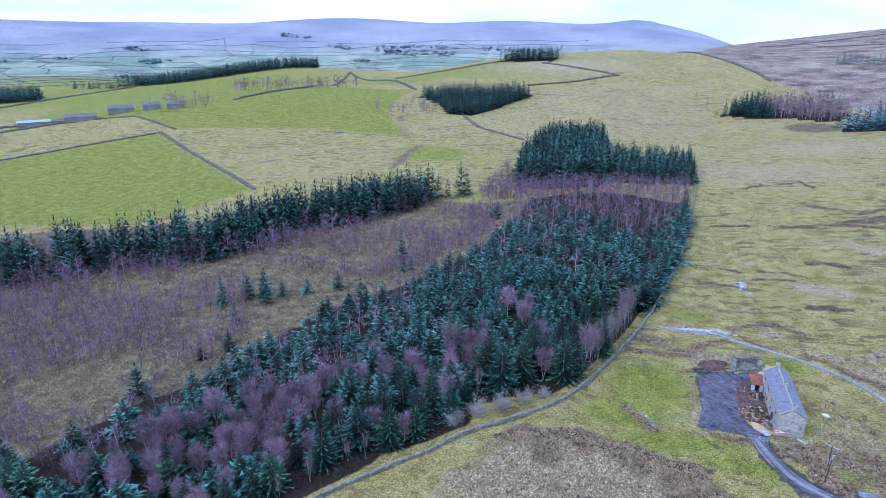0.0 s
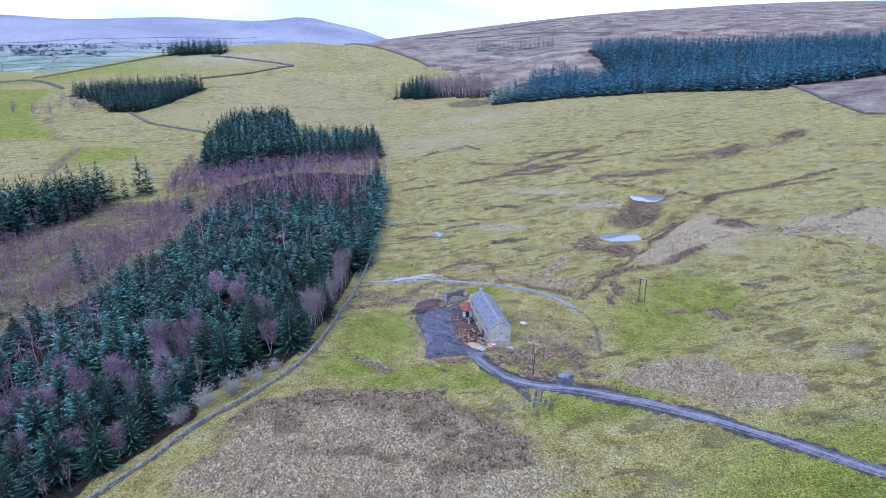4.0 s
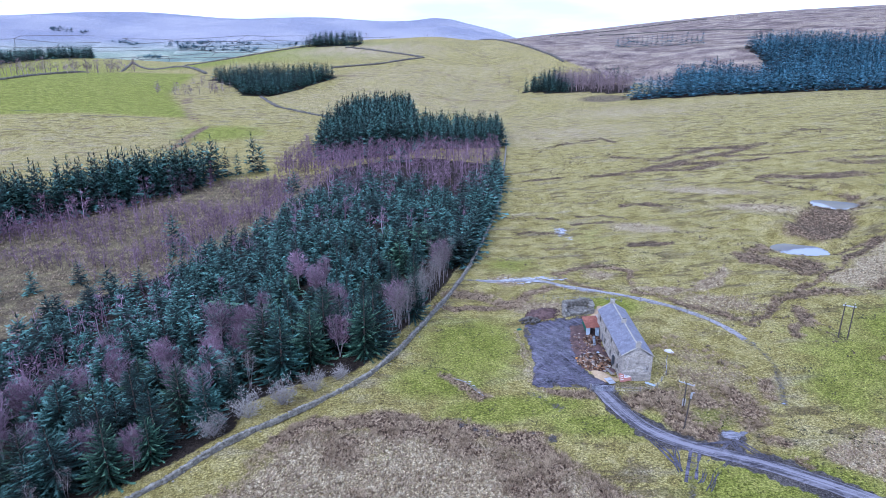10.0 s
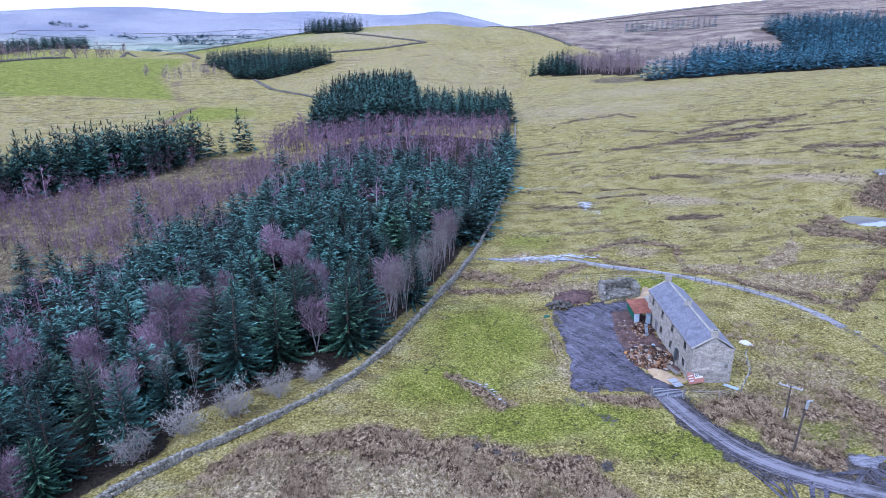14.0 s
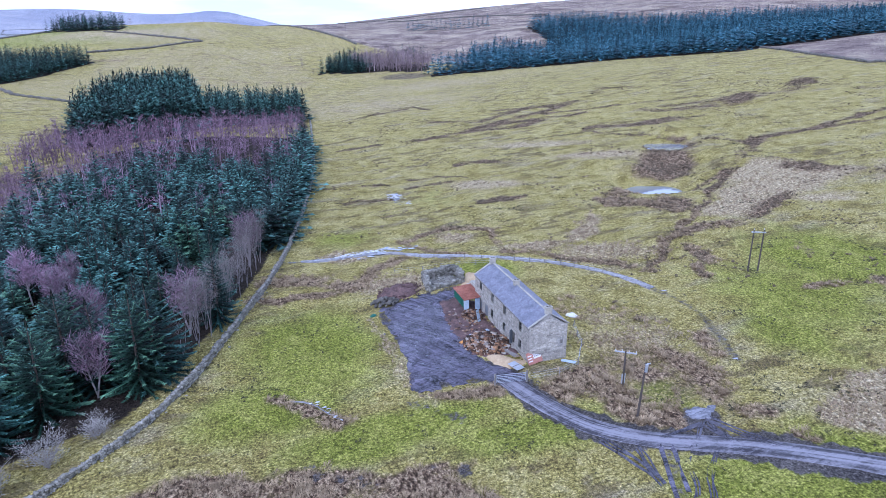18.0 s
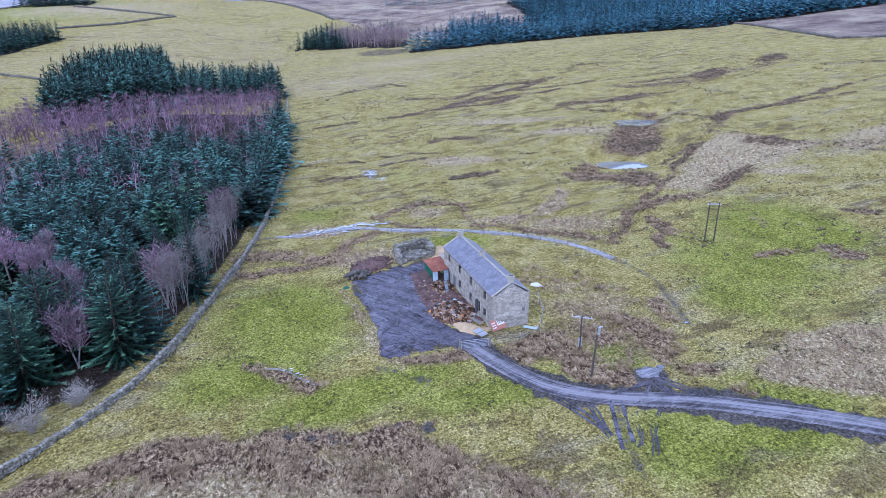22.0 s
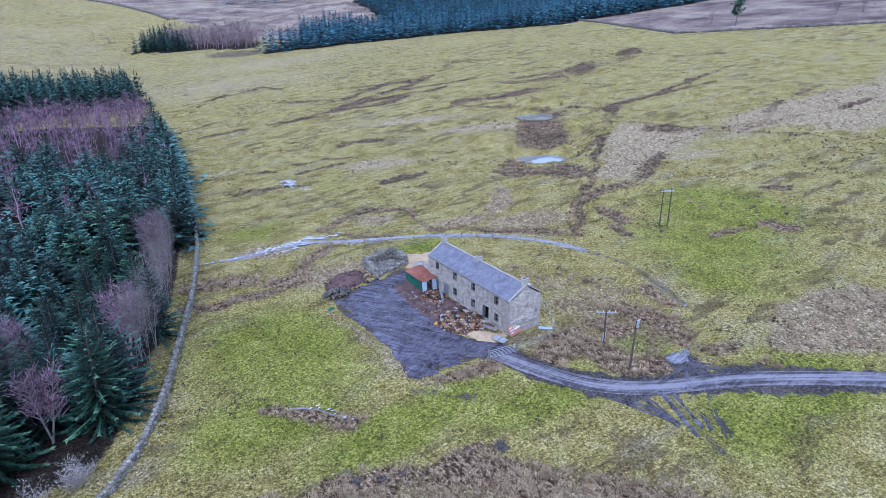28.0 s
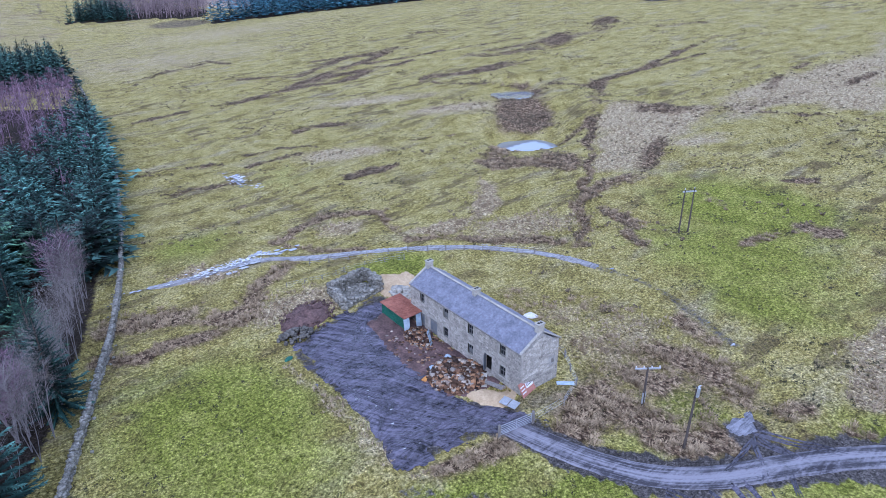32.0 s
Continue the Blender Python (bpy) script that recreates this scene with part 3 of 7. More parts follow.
# what grows where: brown rush, pale dry bent, lush grass
# rush along the beck and the lower pasture
RUSH_BECK = [
    belt([(-33.4, 44.5), (-29.3, 45.4), (-24.7, 44.1), (-20.6, 40.6), (-17.5, 37.0), (-14.8, 40.7)], 2.0),
    belt([(-34.9, 36.2), (-30.9, 34.9), (-26.0, 36.4), (-22.3, 35.3)], 1.4),
    belt([(-12.4, 43.3), (-9.2, 46.5), (-6.1, 47.2)], 1.4),
    belt([(-4.0, 56.4), (2.0, 59.8), (6.4, 61), (12.8, 59.0), (16.1, 55.7)], 0.9),
    belt([(-3.4, 54.0), (0.2, 48.6), (5.7, 44.3)], 0.8),
    belt([(16.1, 55.7), (15.0, 48.8), (14.0, 41.9)], 0.45),
    belt([(13.1, 41.0), (21.2, 35.0), (27.7, 27.5), (30.7, 23.7)], 0.9),
    belt([(-13.0, 118), (-3.8, 116), (4.7, 110)], 0.5),
    belt([(10.5, 113), (18.9, 110), (27.4, 104)], 0.6),
    belt([(-11.2, 98), (-4.8, 98), (3.4, 94), (7.2, 93)], 0.9),
]
# rush flushes on the long slope
RUSH_SLOPE = [
    belt([(9.0, 102), (15.8, 103), (22.1, 101)], 1.0),
    belt([(-2.3, 79), (3.5, 81)], 0.5),
    belt([(22.3, 79), (27.7, 78), (33.3, 77)], 0.9),
    belt([(30.5, 121), (38.1, 122), (49.6, 115)], 1.4),
    belt([(46.8, 90), (55.5, 85)], 0.6),
    belt([(69, 110), (82, 111)], 0.8),
    belt([(14.8, 239), (36.4, 266), (54.2, 271), (57.5, 252)], 1.0),
    belt([(0.1, 175), (18.6, 174), (34.5, 173), (53.5, 176), (70, 171), (90, 178), (109, 182)], 1.6),
    belt([(84, 219), (108, 209)], 1.6),
    belt([(88, 144), (96, 124), (109, 113)], 0.8),
    belt([(115, 144), (126, 142)], 1.2),
    belt([(48.2, 59.1), (56.1, 56.3), (57.5, 48.7)], 2.4),
    belt([(56.9, 69), (67, 74)], 1.4),
]
# rush round the old diggings and ditches
RUSH_PITS = [
    belt([(83, 94), (94, 91), (106, 108)], 3.0),
    belt([(31.9, 20.9), (43.5, 30.6), (62, 45.1), (83, 63), (124, 98)], 0.8),
    belt([(48.2, 33.4), (57.2, 34.1), (65, 33.7)], 1.5),
    belt([(66, 34.4), (77, 39.6), (85, 43.9)], 1.7),
    belt([(45.1, 25.0), (43.9, 19.9)], 1.4),
    belt([(40.8, 18.6), (38.5, 14.4)], 1.1),
    belt([(121, 94), (137, 93), (154, 91), (171, 90)], 1.2),
    belt([(94, 47.3), (105, 45.7), (117, 43.7), (129, 41.5), (140, 38.0), (150, 34.1), (171, 34.3)], 1.3),
    belt([(104, 74), (110, 59.1), (113, 44.4), (119, 32.7), (125, 14.6)], 0.7),
    belt([(131, 43.9), (147, 51.3), (173, 55.0)], 1.2),
    belt([(64, 20.2), (61, 12.5)], 1.1),
]
# rush on the open moor side
RUSH_MOOR = [
    belt([(61, 0.3), (62, -4.0)], 1.5),
    belt([(49.8, 4.5), (57.2, 0.6)], 0.8),
    belt([(77, 11.1), (81, 8.5)], 0.7),
    belt([(0.2, -6.8), (7.1, -5.4), (10.9, -5.4), (12.5, -8.3)], 2.3),
    belt([(2.6, -6.1), (6.6, -9.1), (8.7, -13.5), (9.9, -16.8)], 2.1),
    belt([(5.0, -14.1), (6.6, -16.7)], 1.0),
    belt([(17.9, -3.1), (19.4, -6.3), (19.3, -11.1), (17.4, -14.0)], 1.7),
    belt([(24.4, -1.6), (23.0, -6.3)], 1.2),
    belt([(17.3, -18.0), (19.9, -20.4)], 1.2),
    belt([(19.0, -24.3), (21.6, -25.9)], 0.6),
    belt([(-13.7, -3.1), (-10.9, -4.1), (-8.5, -4.8), (-6.9, -4.9)], 1.2),
    belt([(-41.1, -13.3), (-37.6, -12.7), (-32.4, -14.7), (-26.0, -19.6), (-21.8, -23.5)], 2.4),
    belt([(-20.4, -27.3), (-17.4, -26.8), (-14.0, -24.3)], 2.4),
]
# rush beside the house and road
RUSH_FARM = [
    belt([(-8.9, -34.7), (-4.7, -35.1), (-2.9, -38.2)], 2.0),
    belt([(-32.3, -14.3), (-27.7, -15.4), (-24.1, -18.5)], 1.6),
    belt([(-58.3, -19.1), (-52.0, -13.9), (-43.9, -9.3), (-38.2, -11.4), (-31.1, -12.8)], 1.5),
    belt([(-62, -21.9), (-56.3, -17.2)], 1.4),
    belt([(-32.7, 3.5), (-27.1, -1.2), (-25.3, -4.0)], 1.2),
    belt([(-29.6, -10.9), (-24.0, -13.2), (-18.5, -16.1), (-13.4, -17.5)], 0.6),
    belt([(-63, -28.9), (-59.6, -17.8), (-53.8, -11.5)], 1.8),
    belt([(-30.5, -12.0), (-18.2, -18.7), (-7.1, -30.8), (-2.5, -39.1)], 1.6),
    belt([(-19.9, -42.0), (-12.2, -42.6), (-5.3, -43.0)], 2.2),
]
# rush flushes and ditches over the long slope and the green hill
RUSH_WEST = [
    belt([(48, 211), (64, 195), (96, 214), (128, 215)], 2.2),
    belt([(61, 182), (75, 182), (93, 182)], 2.6),
    belt([(95, 192), (130, 187), (168, 177)], 1.2),
    belt([(128, 168), (136, 157), (154, 154)], 3.0),
    belt([(92, 148), (112, 139), (136, 138)], 1.6),
    belt([(16, 175), (46, 170)], 1.2),
    belt([(2, 251), (25, 253), (54, 267)], 1.0),
    belt([(155, 244), (172, 224), (198, 223)], 1.4),
    belt([(166, 158), (182, 163), (194, 157), (226, 179)], 5),
    belt([(131, 171), (164, 161)], 1.6),
    belt([(92, 152), (111, 142), (135, 144)], 1.5),
    belt([(108, 82), (121, 93), (141, 94), (166, 98), (203, 104)], 1.5),
    belt([(112, 106), (116, 91)], 1.2),
    belt([(104, 62), (114, 45), (127, 42)], 2.6),
    belt([(96, 50), (114, 46)], 2.2),
    belt([(54, 178), (80, 192), (96, 198), (123, 213)], 2.4),
    belt([(216, 138), (229, 128)], 3.5),
    belt([(49, 62), (68, 72), (59, 49)], 2.6),
    belt([(34, 122), (50, 116)], 1.2),
    belt([(22, 77), (32, 77)], 1.2),
    belt([(-284, 490), (-262, 440), (-244, 400), (-217, 362), (-212, 287)], 2.6),
    belt([(-300, 300), (-320, 280), (-359, 286)], 2.0),
    belt([(-359, 300), (-337, 328), (-250, 372)], 1.2),
    belt([(-180, 640), (-60, 690), (30, 640)], 5, 0.6),
    belt([(-140, 560), (-40, 520), (30, 560)], 5, 0.55),
]
# bare brown sides of the old diggings, and a belt of shade painted along the rim
DIGGING_AND_RIM_SHADE = [
    field([(92, 111), (100, 100), (96, 88), (83, 74), (74, 78), (68, 80), (76, 93), (86, 104)]), belt([(92.1, 88.5), (101.8, 75.4), (85.1, 64.6), (77.4, 66.2)], 1.4, 0.72),
]
RUSH_GARDEN = [field([(7, -4), (12, 6), (18, 2), (22, -8), (19, -16), (12, -15), (6, -16), (3, -9)], 0.5), field([(8, 14), (14, 22), (22, 14), (26, 2), (20, 2), (13, 8)], 0.4)]
RUSH_LOWER = [field([(-64, -27), (-57, -13), (-32, -12), (-14, -21), (-1.4, -37), (-6, -45), (-19, -52), (-46, -48)], 0.22), belt([(-62, -26), (-57, -14), (-44, -12), (-32, -13), (-22, -17), (-14, -22), (-6, -33), (-4, -42)], 1.8), ellipse(-9, -40, 7, 5, -0.4), ellipse(-50, -19, 8, 4.5, 0.3), ellipse(-34, -33, 14, 1.6, -0.35), ellipse(-16, -30, 2.0, 7, -0.2)]
RUSH = DIGGING_AND_RIM_SHADE + RUSH_GARDEN + RUSH_LOWER + RUSH_BECK + RUSH_SLOPE + RUSH_PITS + RUSH_MOOR + RUSH_FARM + RUSH_WEST
DRY_NEAR = [
    ellipse(-14, -34, 14, 8, -0.5), ellipse(-34, -26, 14, 6, -0.4), ellipse(-30, -50, 30, 14), ellipse(-56, -34, 12, 6),
    ellipse(13.7, 2.5, 6, 5, -0.5, 0.45),
    ellipse(19.1, 1.5, 6, 5, -0.5, 0.45),
    ellipse(16.8, 9.8, 4, 4, -0.5, 0.45),
    field([(24, -23), (35, -17), (49, -20.6), (50, -29.6), (61, -31), (58, -38.7), (50, -43), (37, -38), (30.6, -29.5)]),
    field([(93, 69.7), (103, 73.7), (115.5, 49), (96, 44), (82, 40.6), (66, 35), (58.5, 41)]),
    field([(122, 54), (156, 53), (198, 46), (230, 60), (230, 20), (131, 16.3), (124.8, 36), (105, 39.5)], 0.8),
    field([(-62, -27), (-55, -15), (-32, -14), (-14, -22), (-3, -37), (-8, -46), (-19, -56), (-60, -60)], 0.8),
]
DRY_FAR = [
    ellipse(30.2, 93, 12, 5, -0.5, 0.85),
    ellipse(72, 106, 16, 6, -0.5, 0.85),
    field([(42.6, 58.3), (38.3, 47.4), (33, 41), (19.6, 38), (13.4, 45.3), (26.5, 42.5), (34, 50)]),
    ellipse(64, 135, 20, 5, -0.5, 0.85),
    ellipse(90, 37.4, 8, 4, -0.5, 0.85),
    belt([(-16.6, 21.1), (-17.1, 13.5), (-17.0, 6.6), (-16.8, 0.7), (-15.1, -5.0)], 0.6, 0.5), 
    ellipse(7.6, 54.0, 4, 3, -0.5, 0.85),
    ellipse(30.6, 32.1, 9, 5, -0.5, 0.85),
    ellipse(-16.5, 53.5, 5, 3, -0.5, 0.85),
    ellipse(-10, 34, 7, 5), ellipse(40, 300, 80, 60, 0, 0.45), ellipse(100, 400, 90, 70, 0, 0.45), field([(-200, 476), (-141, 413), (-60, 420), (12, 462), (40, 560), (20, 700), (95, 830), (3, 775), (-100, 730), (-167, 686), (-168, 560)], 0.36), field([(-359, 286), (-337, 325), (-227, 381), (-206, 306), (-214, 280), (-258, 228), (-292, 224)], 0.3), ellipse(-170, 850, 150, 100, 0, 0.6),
]
DRY = DRY_NEAR + DRY_FAR
# poached and rushy patches, and bare wet soil
DOTTED = [
    ellipse(-22.0, 20.8, 7, 3.5, -0.5),
    ellipse(-35.8, 11.4, 6, 5, -0.5),
    ellipse(-10.8, -10.2, 9, 4, -0.5),
    ellipse(30.0, -17.5, 9, 6, -0.5),
    ellipse(30.8, -11.4, 7, 6, -0.5),
    ellipse(53.8, 12.4, 12, 10, -0.5),
    ellipse(71, 1.9, 16, 12, -0.5),
    ellipse(102, 17.1, 22, 14, -0.5),
    ellipse(-20.1, 13.3, 5, 3, -0.5),
    ellipse(-38.8, 9.2, 9, 6, -0.5),
    ellipse(-11.1, -11.8, 10, 5, -0.5),
    ellipse(-4.1, 71, 8, 6, -0.5),
    ellipse(22.2, 66, 8, 5, -0.5),
]
SOIL = [
    belt([(-33.1, 3.6), (-30.9, 3.0), (-28.3, 1.4), (-26.8, -1.1), (-25.8, -3.3)], 0.3, 0.45),
    belt([(-18.0, -3.3), (-15.4, -6.5), (-12.9, -9.4)], 0.7, 0.55),
    belt([(-29.3, -10.0), (-24.2, -13.6), (-18.6, -16.2), (-14.0, -17.3)], 0.3, 0.6),
    belt([(-28.7, -11.8), (-23.7, -15.3), (-18.1, -17.8), (-13.4, -18.6)], 0.3, 0.6),
    belt([(-33.4, 4.1), (-28.4, 0.2), (-24.7, -5.0)], 0.3, 0.4),
]
LUSH = [
    ellipse(-27, 16, 12, 17, 0.2), ellipse(-33, 2, 12, 8), ellipse(20, -30, 12, 8), ellipse(46, 2, 16, 22, 0, 0.8), ellipse(36, -6, 8, 14, 0, 0.8), ellipse(10, -30, 10, 8), ellipse(-6, -14, 12, 5), ellipse(62, 10, 14, 20), ellipse(-20, -8, 16, 5), ellipse(12, -13, 3, 4),
    ellipse(12, 90, 16, 26, 0, 0.4), ellipse(-15, 66, 10, 9, 0, 0.7), ellipse(6, 34, 8, 6), field([(-537, 237), (-508, 288), (-468, 345), (-404, 300), (-328, 250), (-282, 217), (-300, 130), (-480, 60)]), field([(-645, 323), (-606, 382), (-550, 403), (-463, 359), (-330, 400), (-235, 392), (-300, 500), (-330, 640), (-560, 650), (-800, 560)]), ellipse(-250, 860, 170, 130), ellipse(-200, 340, 40, 30), ellipse(50, -70, 40, 26), ellipse(-420, 800, 120, 120), ellipse(-900, 800, 500, 400), ellipse(-1300, 1300, 700, 500), ellipse(-700, 1700, 500, 300),
]


def most(makers, x, y):
    w = np.zeros(np.shape(x))
    for f in makers:
        w = np.maximum(w, f(x, y))
    return np.clip(w, 0, 1)


def mottle(x, y, scale, seed):
    """Smooth random waves of the given frequency, about -0.8 to 0.8."""
    x, y = np.asarray(x, float) * scale * 1.6 + 31.7 * seed, np.asarray(y, float) * scale * 1.6 + 17.3 * seed
    i, j = np.floor(x), np.floor(y)
    fx, fy = x - i, y - j
    fx, fy = fx * fx * (3 - 2 * fx), fy * fy * (3 - 2 * fy)

    def rnd(a, b):
        s = np.sin(a * 127.1 + b * 311.7) * 43758.5453
        return 2 * (s - np.floor(s)) - 1

    top = rnd(i, j) * (1 - fx) + rnd(i + 1, j) * fx
    low = rnd(i, j + 1) * (1 - fx) + rnd(i + 1, j + 1) * fx
    return 0.75 * (top * (1 - fy) + low * fy)


def hummocks(x, y):
    """Small swellings of the turf near the farm, none on the beaten ways."""
    near = sstep(420, 120, np.hypot(x - 8, y - 28))
    return 0.35 * near * mottle(x, y, 0.16, 0.3) * (1 - pit(x, y, 3, 10.4, 9, 17))


def zones(x, y):
    # growth keeps to no ruled edge: wander the lines and thin them here and there
    wx = x + 1.5 * mottle(x, y, 0.11, 1.0) + 0.8 * mottle(x, y, 0.37, 2.0)
    wy = y + 1.5 * mottle(x, y, 0.11, 3.0) + 0.8 * mottle(x, y, 0.37, 4.0)
    patchy = np.clip(1.0 + 0.6 * mottle(x, y, 0.16, 5.0), 0.3, 1.15)
    patchy = patchy * np.clip(0.95 + 1.2 * mottle(x, y, 0.045, 12.0), 0.5, 1.1) ** (np.hypot(x, y) > 55)
    rush = np.maximum(most(RUSH, wx, wy) * patchy, most(DIGGING_AND_RIM_SHADE[:1], wx, wy))
    dry, lush = 1.3 * most(DRY, wx, wy) * np.clip(1.0 + 0.6 * mottle(x, y, 0.13, 8.0), 0.1, 1.0), most(LUSH, wx, wy) * 0.85
    # turf pales with distance: haze put in through the dry-grass weight
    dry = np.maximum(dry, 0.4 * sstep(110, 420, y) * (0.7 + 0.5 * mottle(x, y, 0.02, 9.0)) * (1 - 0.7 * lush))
    wall_side = (x + 40) + 0.35 * np.clip(20 - y, 0, 200) - 0.16 * np.clip(y - 20, 0, 400)
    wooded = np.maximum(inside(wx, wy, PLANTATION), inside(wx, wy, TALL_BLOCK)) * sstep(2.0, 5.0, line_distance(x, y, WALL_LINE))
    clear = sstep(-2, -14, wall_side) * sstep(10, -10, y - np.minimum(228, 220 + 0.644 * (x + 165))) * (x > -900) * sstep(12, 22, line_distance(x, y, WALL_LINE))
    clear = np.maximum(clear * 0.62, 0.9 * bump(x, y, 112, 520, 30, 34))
    # fringe past the trunks: litter and the trees' shade painted together
    litter_shade = np.maximum(wooded * 1.0, 0.75 * sstep(5.0, 1.0, line_distance(wx, wy, PLANTATION + PLANTATION[:1])) * sstep(1.5, 4.5, line_distance(x, y, WALL_LINE)) * sstep(8, 3, wall_side))
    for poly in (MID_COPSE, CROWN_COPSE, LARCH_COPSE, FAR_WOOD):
        litter_shade = np.maximum(litter_shade, inside(x, y, poly) * 1.0)
    moor = sstep(-14, 14, x - 107 + 0.27 * (y - 832)) * sstep(560, 640, y + 0.5 * np.clip(x - 107, -40, 160))
    moor = np.maximum(moor, inside(wx, wy, MOOR_EDGE))
    mud = np.maximum(sstep(1.5, 0.2, line_distance(wx, wy, ROAD_LINE) - 1.4), 0.5 * sstep(1.8, 0.2, line_distance(x, y, SPUR_LINE)) * sstep(-44, -30, y))
    mud = np.maximum(mud, sstep(1.8, 0.3, line_distance(x, y, BECK_LINE)) * 0.5)
    mud = np.maximum(mud, 0.55 * sstep(4.5, 1.0, line_distance(wx, wy, HILL_TRACK)))
    mud = np.maximum(mud, np.clip(1.2 * bump(wx, wy, 13.0, -17.9, 2.3, 2.6), 0, 1))
    mud = np.maximum(np.maximum(mud, np.maximum(inside(x, y, YARD) * 1.0, 0.62 * sstep(2.2, 0.2, line_distance(wx, wy, YARD + YARD[:1])))), most(SOIL, wx, wy))
    # falls to 0 where the haze-coloured far ground takes over
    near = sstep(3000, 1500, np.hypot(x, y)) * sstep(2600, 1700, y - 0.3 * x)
    return np.stack([rush * (1 - litter_shade), dry, lush, litter_shade], -1), np.stack([mud, clear, moor, near], -1)


def build_ground():
    n, b, reach = 510, 5.6, 4700.0
    u = np.linspace(-1, 1, n)
    g = reach * np.sinh(b * u) / math.sinh(b)
    gx, gy = np.meshgrid(g + 8, g + 28)
    rng = np.random.default_rng(3)
    rough = rng.normal(0, 1, gx.shape)
    x, y = gx.ravel(), gy.ravel()
    z = height(x, y)
    near = sstep(420, 120, np.hypot(x - 8, y - 28))
    za, zb = zones(x, y)
    lumps = hummocks(x, y)
    z = z + (lumps + rough.ravel() * 0.05 * near * (0.4 + za[:, 0] + za[:, 1])) * sstep(0, 4, line_distance(x, y, ROAD_LINE) - 1) * (1 - zb[:, 0])
    z = z - 0.25 * sstep(1.6, 0.2, line_distance(x, y, DITCH_LINE)) - 0.2 * np.clip(zb[:, 0], 0, 1) * (line_distance(x, y, BECK_LINE) < 1.5)
    i = (np.arange(n - 1)[:, None] * n + np.arange(n - 1)).ravel()
    quads = np.stack([i, i + 1, i + n + 1, i + n], -1)
    me = bpy.data.meshes.new("ground")
    me.vertices.add(n * n)
    me.vertices.foreach_set("co", np.stack([x, y, z], -1).ravel())
    me.loops.add(quads.size)
    me.loops.foreach_set("vertex_index", quads.ravel())
    me.polygons.add(len(quads))
    me.polygons.foreach_set("loop_start", np.arange(0, quads.size, 4))
    me.polygons.foreach_set("use_smooth", np.ones(len(quads), bool))
    me.update(calc_edges=True)
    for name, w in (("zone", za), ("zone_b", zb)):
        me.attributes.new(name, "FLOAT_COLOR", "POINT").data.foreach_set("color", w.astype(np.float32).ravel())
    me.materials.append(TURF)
    return tagged(new("ground", me), "rough yellow-green upland pasture with brown rush and pale dry grass", "ground", kind="structure")


build_ground()


def strip(name, line, half, lift, mat, label, category, seed, ragged=0.25, rut=0.0):
    """A worn way laid over the land, with ragged edges and two wheel ruts."""
    rng = random.Random(seed)
    pts = along(line, 0.9)
    vs, fs, cross = [], [], []
    rows = (-1.0, -0.72, -0.45, -0.15, 0.15, 0.45, 0.72, 1.0)
    for i, (x, y) in enumerate(pts):
        x0, y0 = pts[max(i - 1, 0)]
        x1, y1 = pts[min(i + 1, len(pts) - 1)]
        d = math.hypot(x1 - x0, y1 - y0) or 1
        nx, ny = -(y1 - y0) / d, (x1 - x0) / d
        for s in rows:
            w = half * s * (1 + (rng.uniform(-ragged, ragged) if abs(s) == 1 else 0))
            px, py = x + nx * w, y + ny * w
            sink = -0.35 if abs(s) == 1 else (rut * (0.0 if 0.3 < abs(s) < 0.8 else 1.0) + rng.uniform(-0.02, 0.02))
            vs.append((px, py, ground_at(px, py) + lift + sink))
            cross.append(s)
    k = len(rows)
    for i in range(len(pts) - 1):
        fs += [(i * k + j, i * k + j + 1, (i + 1) * k + j + 1, (i + 1) * k + j) for j in range(k - 1)]
    ob = mesh_object(name, vs, fs, mat, smooth=True)
    ob.data.attributes.new("across", "FLOAT", "POINT").data.foreach_set("value", cross)
    return tagged(ob, label, category, kind="structure")


def churned(line, by, seed):
    return [(x + by + 0.5 * noise.noise((x * 0.3, y * 0.3, seed)), y + 0.4 * by + 0.5 * noise.noise((x * 0.3, y * 0.3, seed + 9))) for x, y in along(rounded(line), 0.6)]


strip("road", ROAD_LINE, 1.75, 0.10, ROAD, "rutted grey gravel farm track", "road", 1, 0.12, 0.07)
strip("flooded_track", [p for p in BECK_LINE if p[1] > 12 and p[0] > -26], 0.7, 0.14, WET_TRACK, "flooded pale gravel track with standing water", "track", 4, 0.6, 0.03)
strip("rill", churned([(-34, 4.2), (-31, 3.2), (-28.3, 1.4), (-26.8, -1.1), (-25.4, -3.6)], 0, 3), 0.13, 0.05, WET_TRACK, "thin rill of water crossing the pasture", "stream", 81, 0.6, 0.02)
for _s in (-0.8, 0.8):
    strip("muddy_spur", [(x + _s, y + 0.3 * _s) for x, y in SPUR_LINE if y > -29], 0.32, 0.08, MUD, "churned wet mud wheel tracks crossing the grass", "track", 2, 0.5, 0.05)


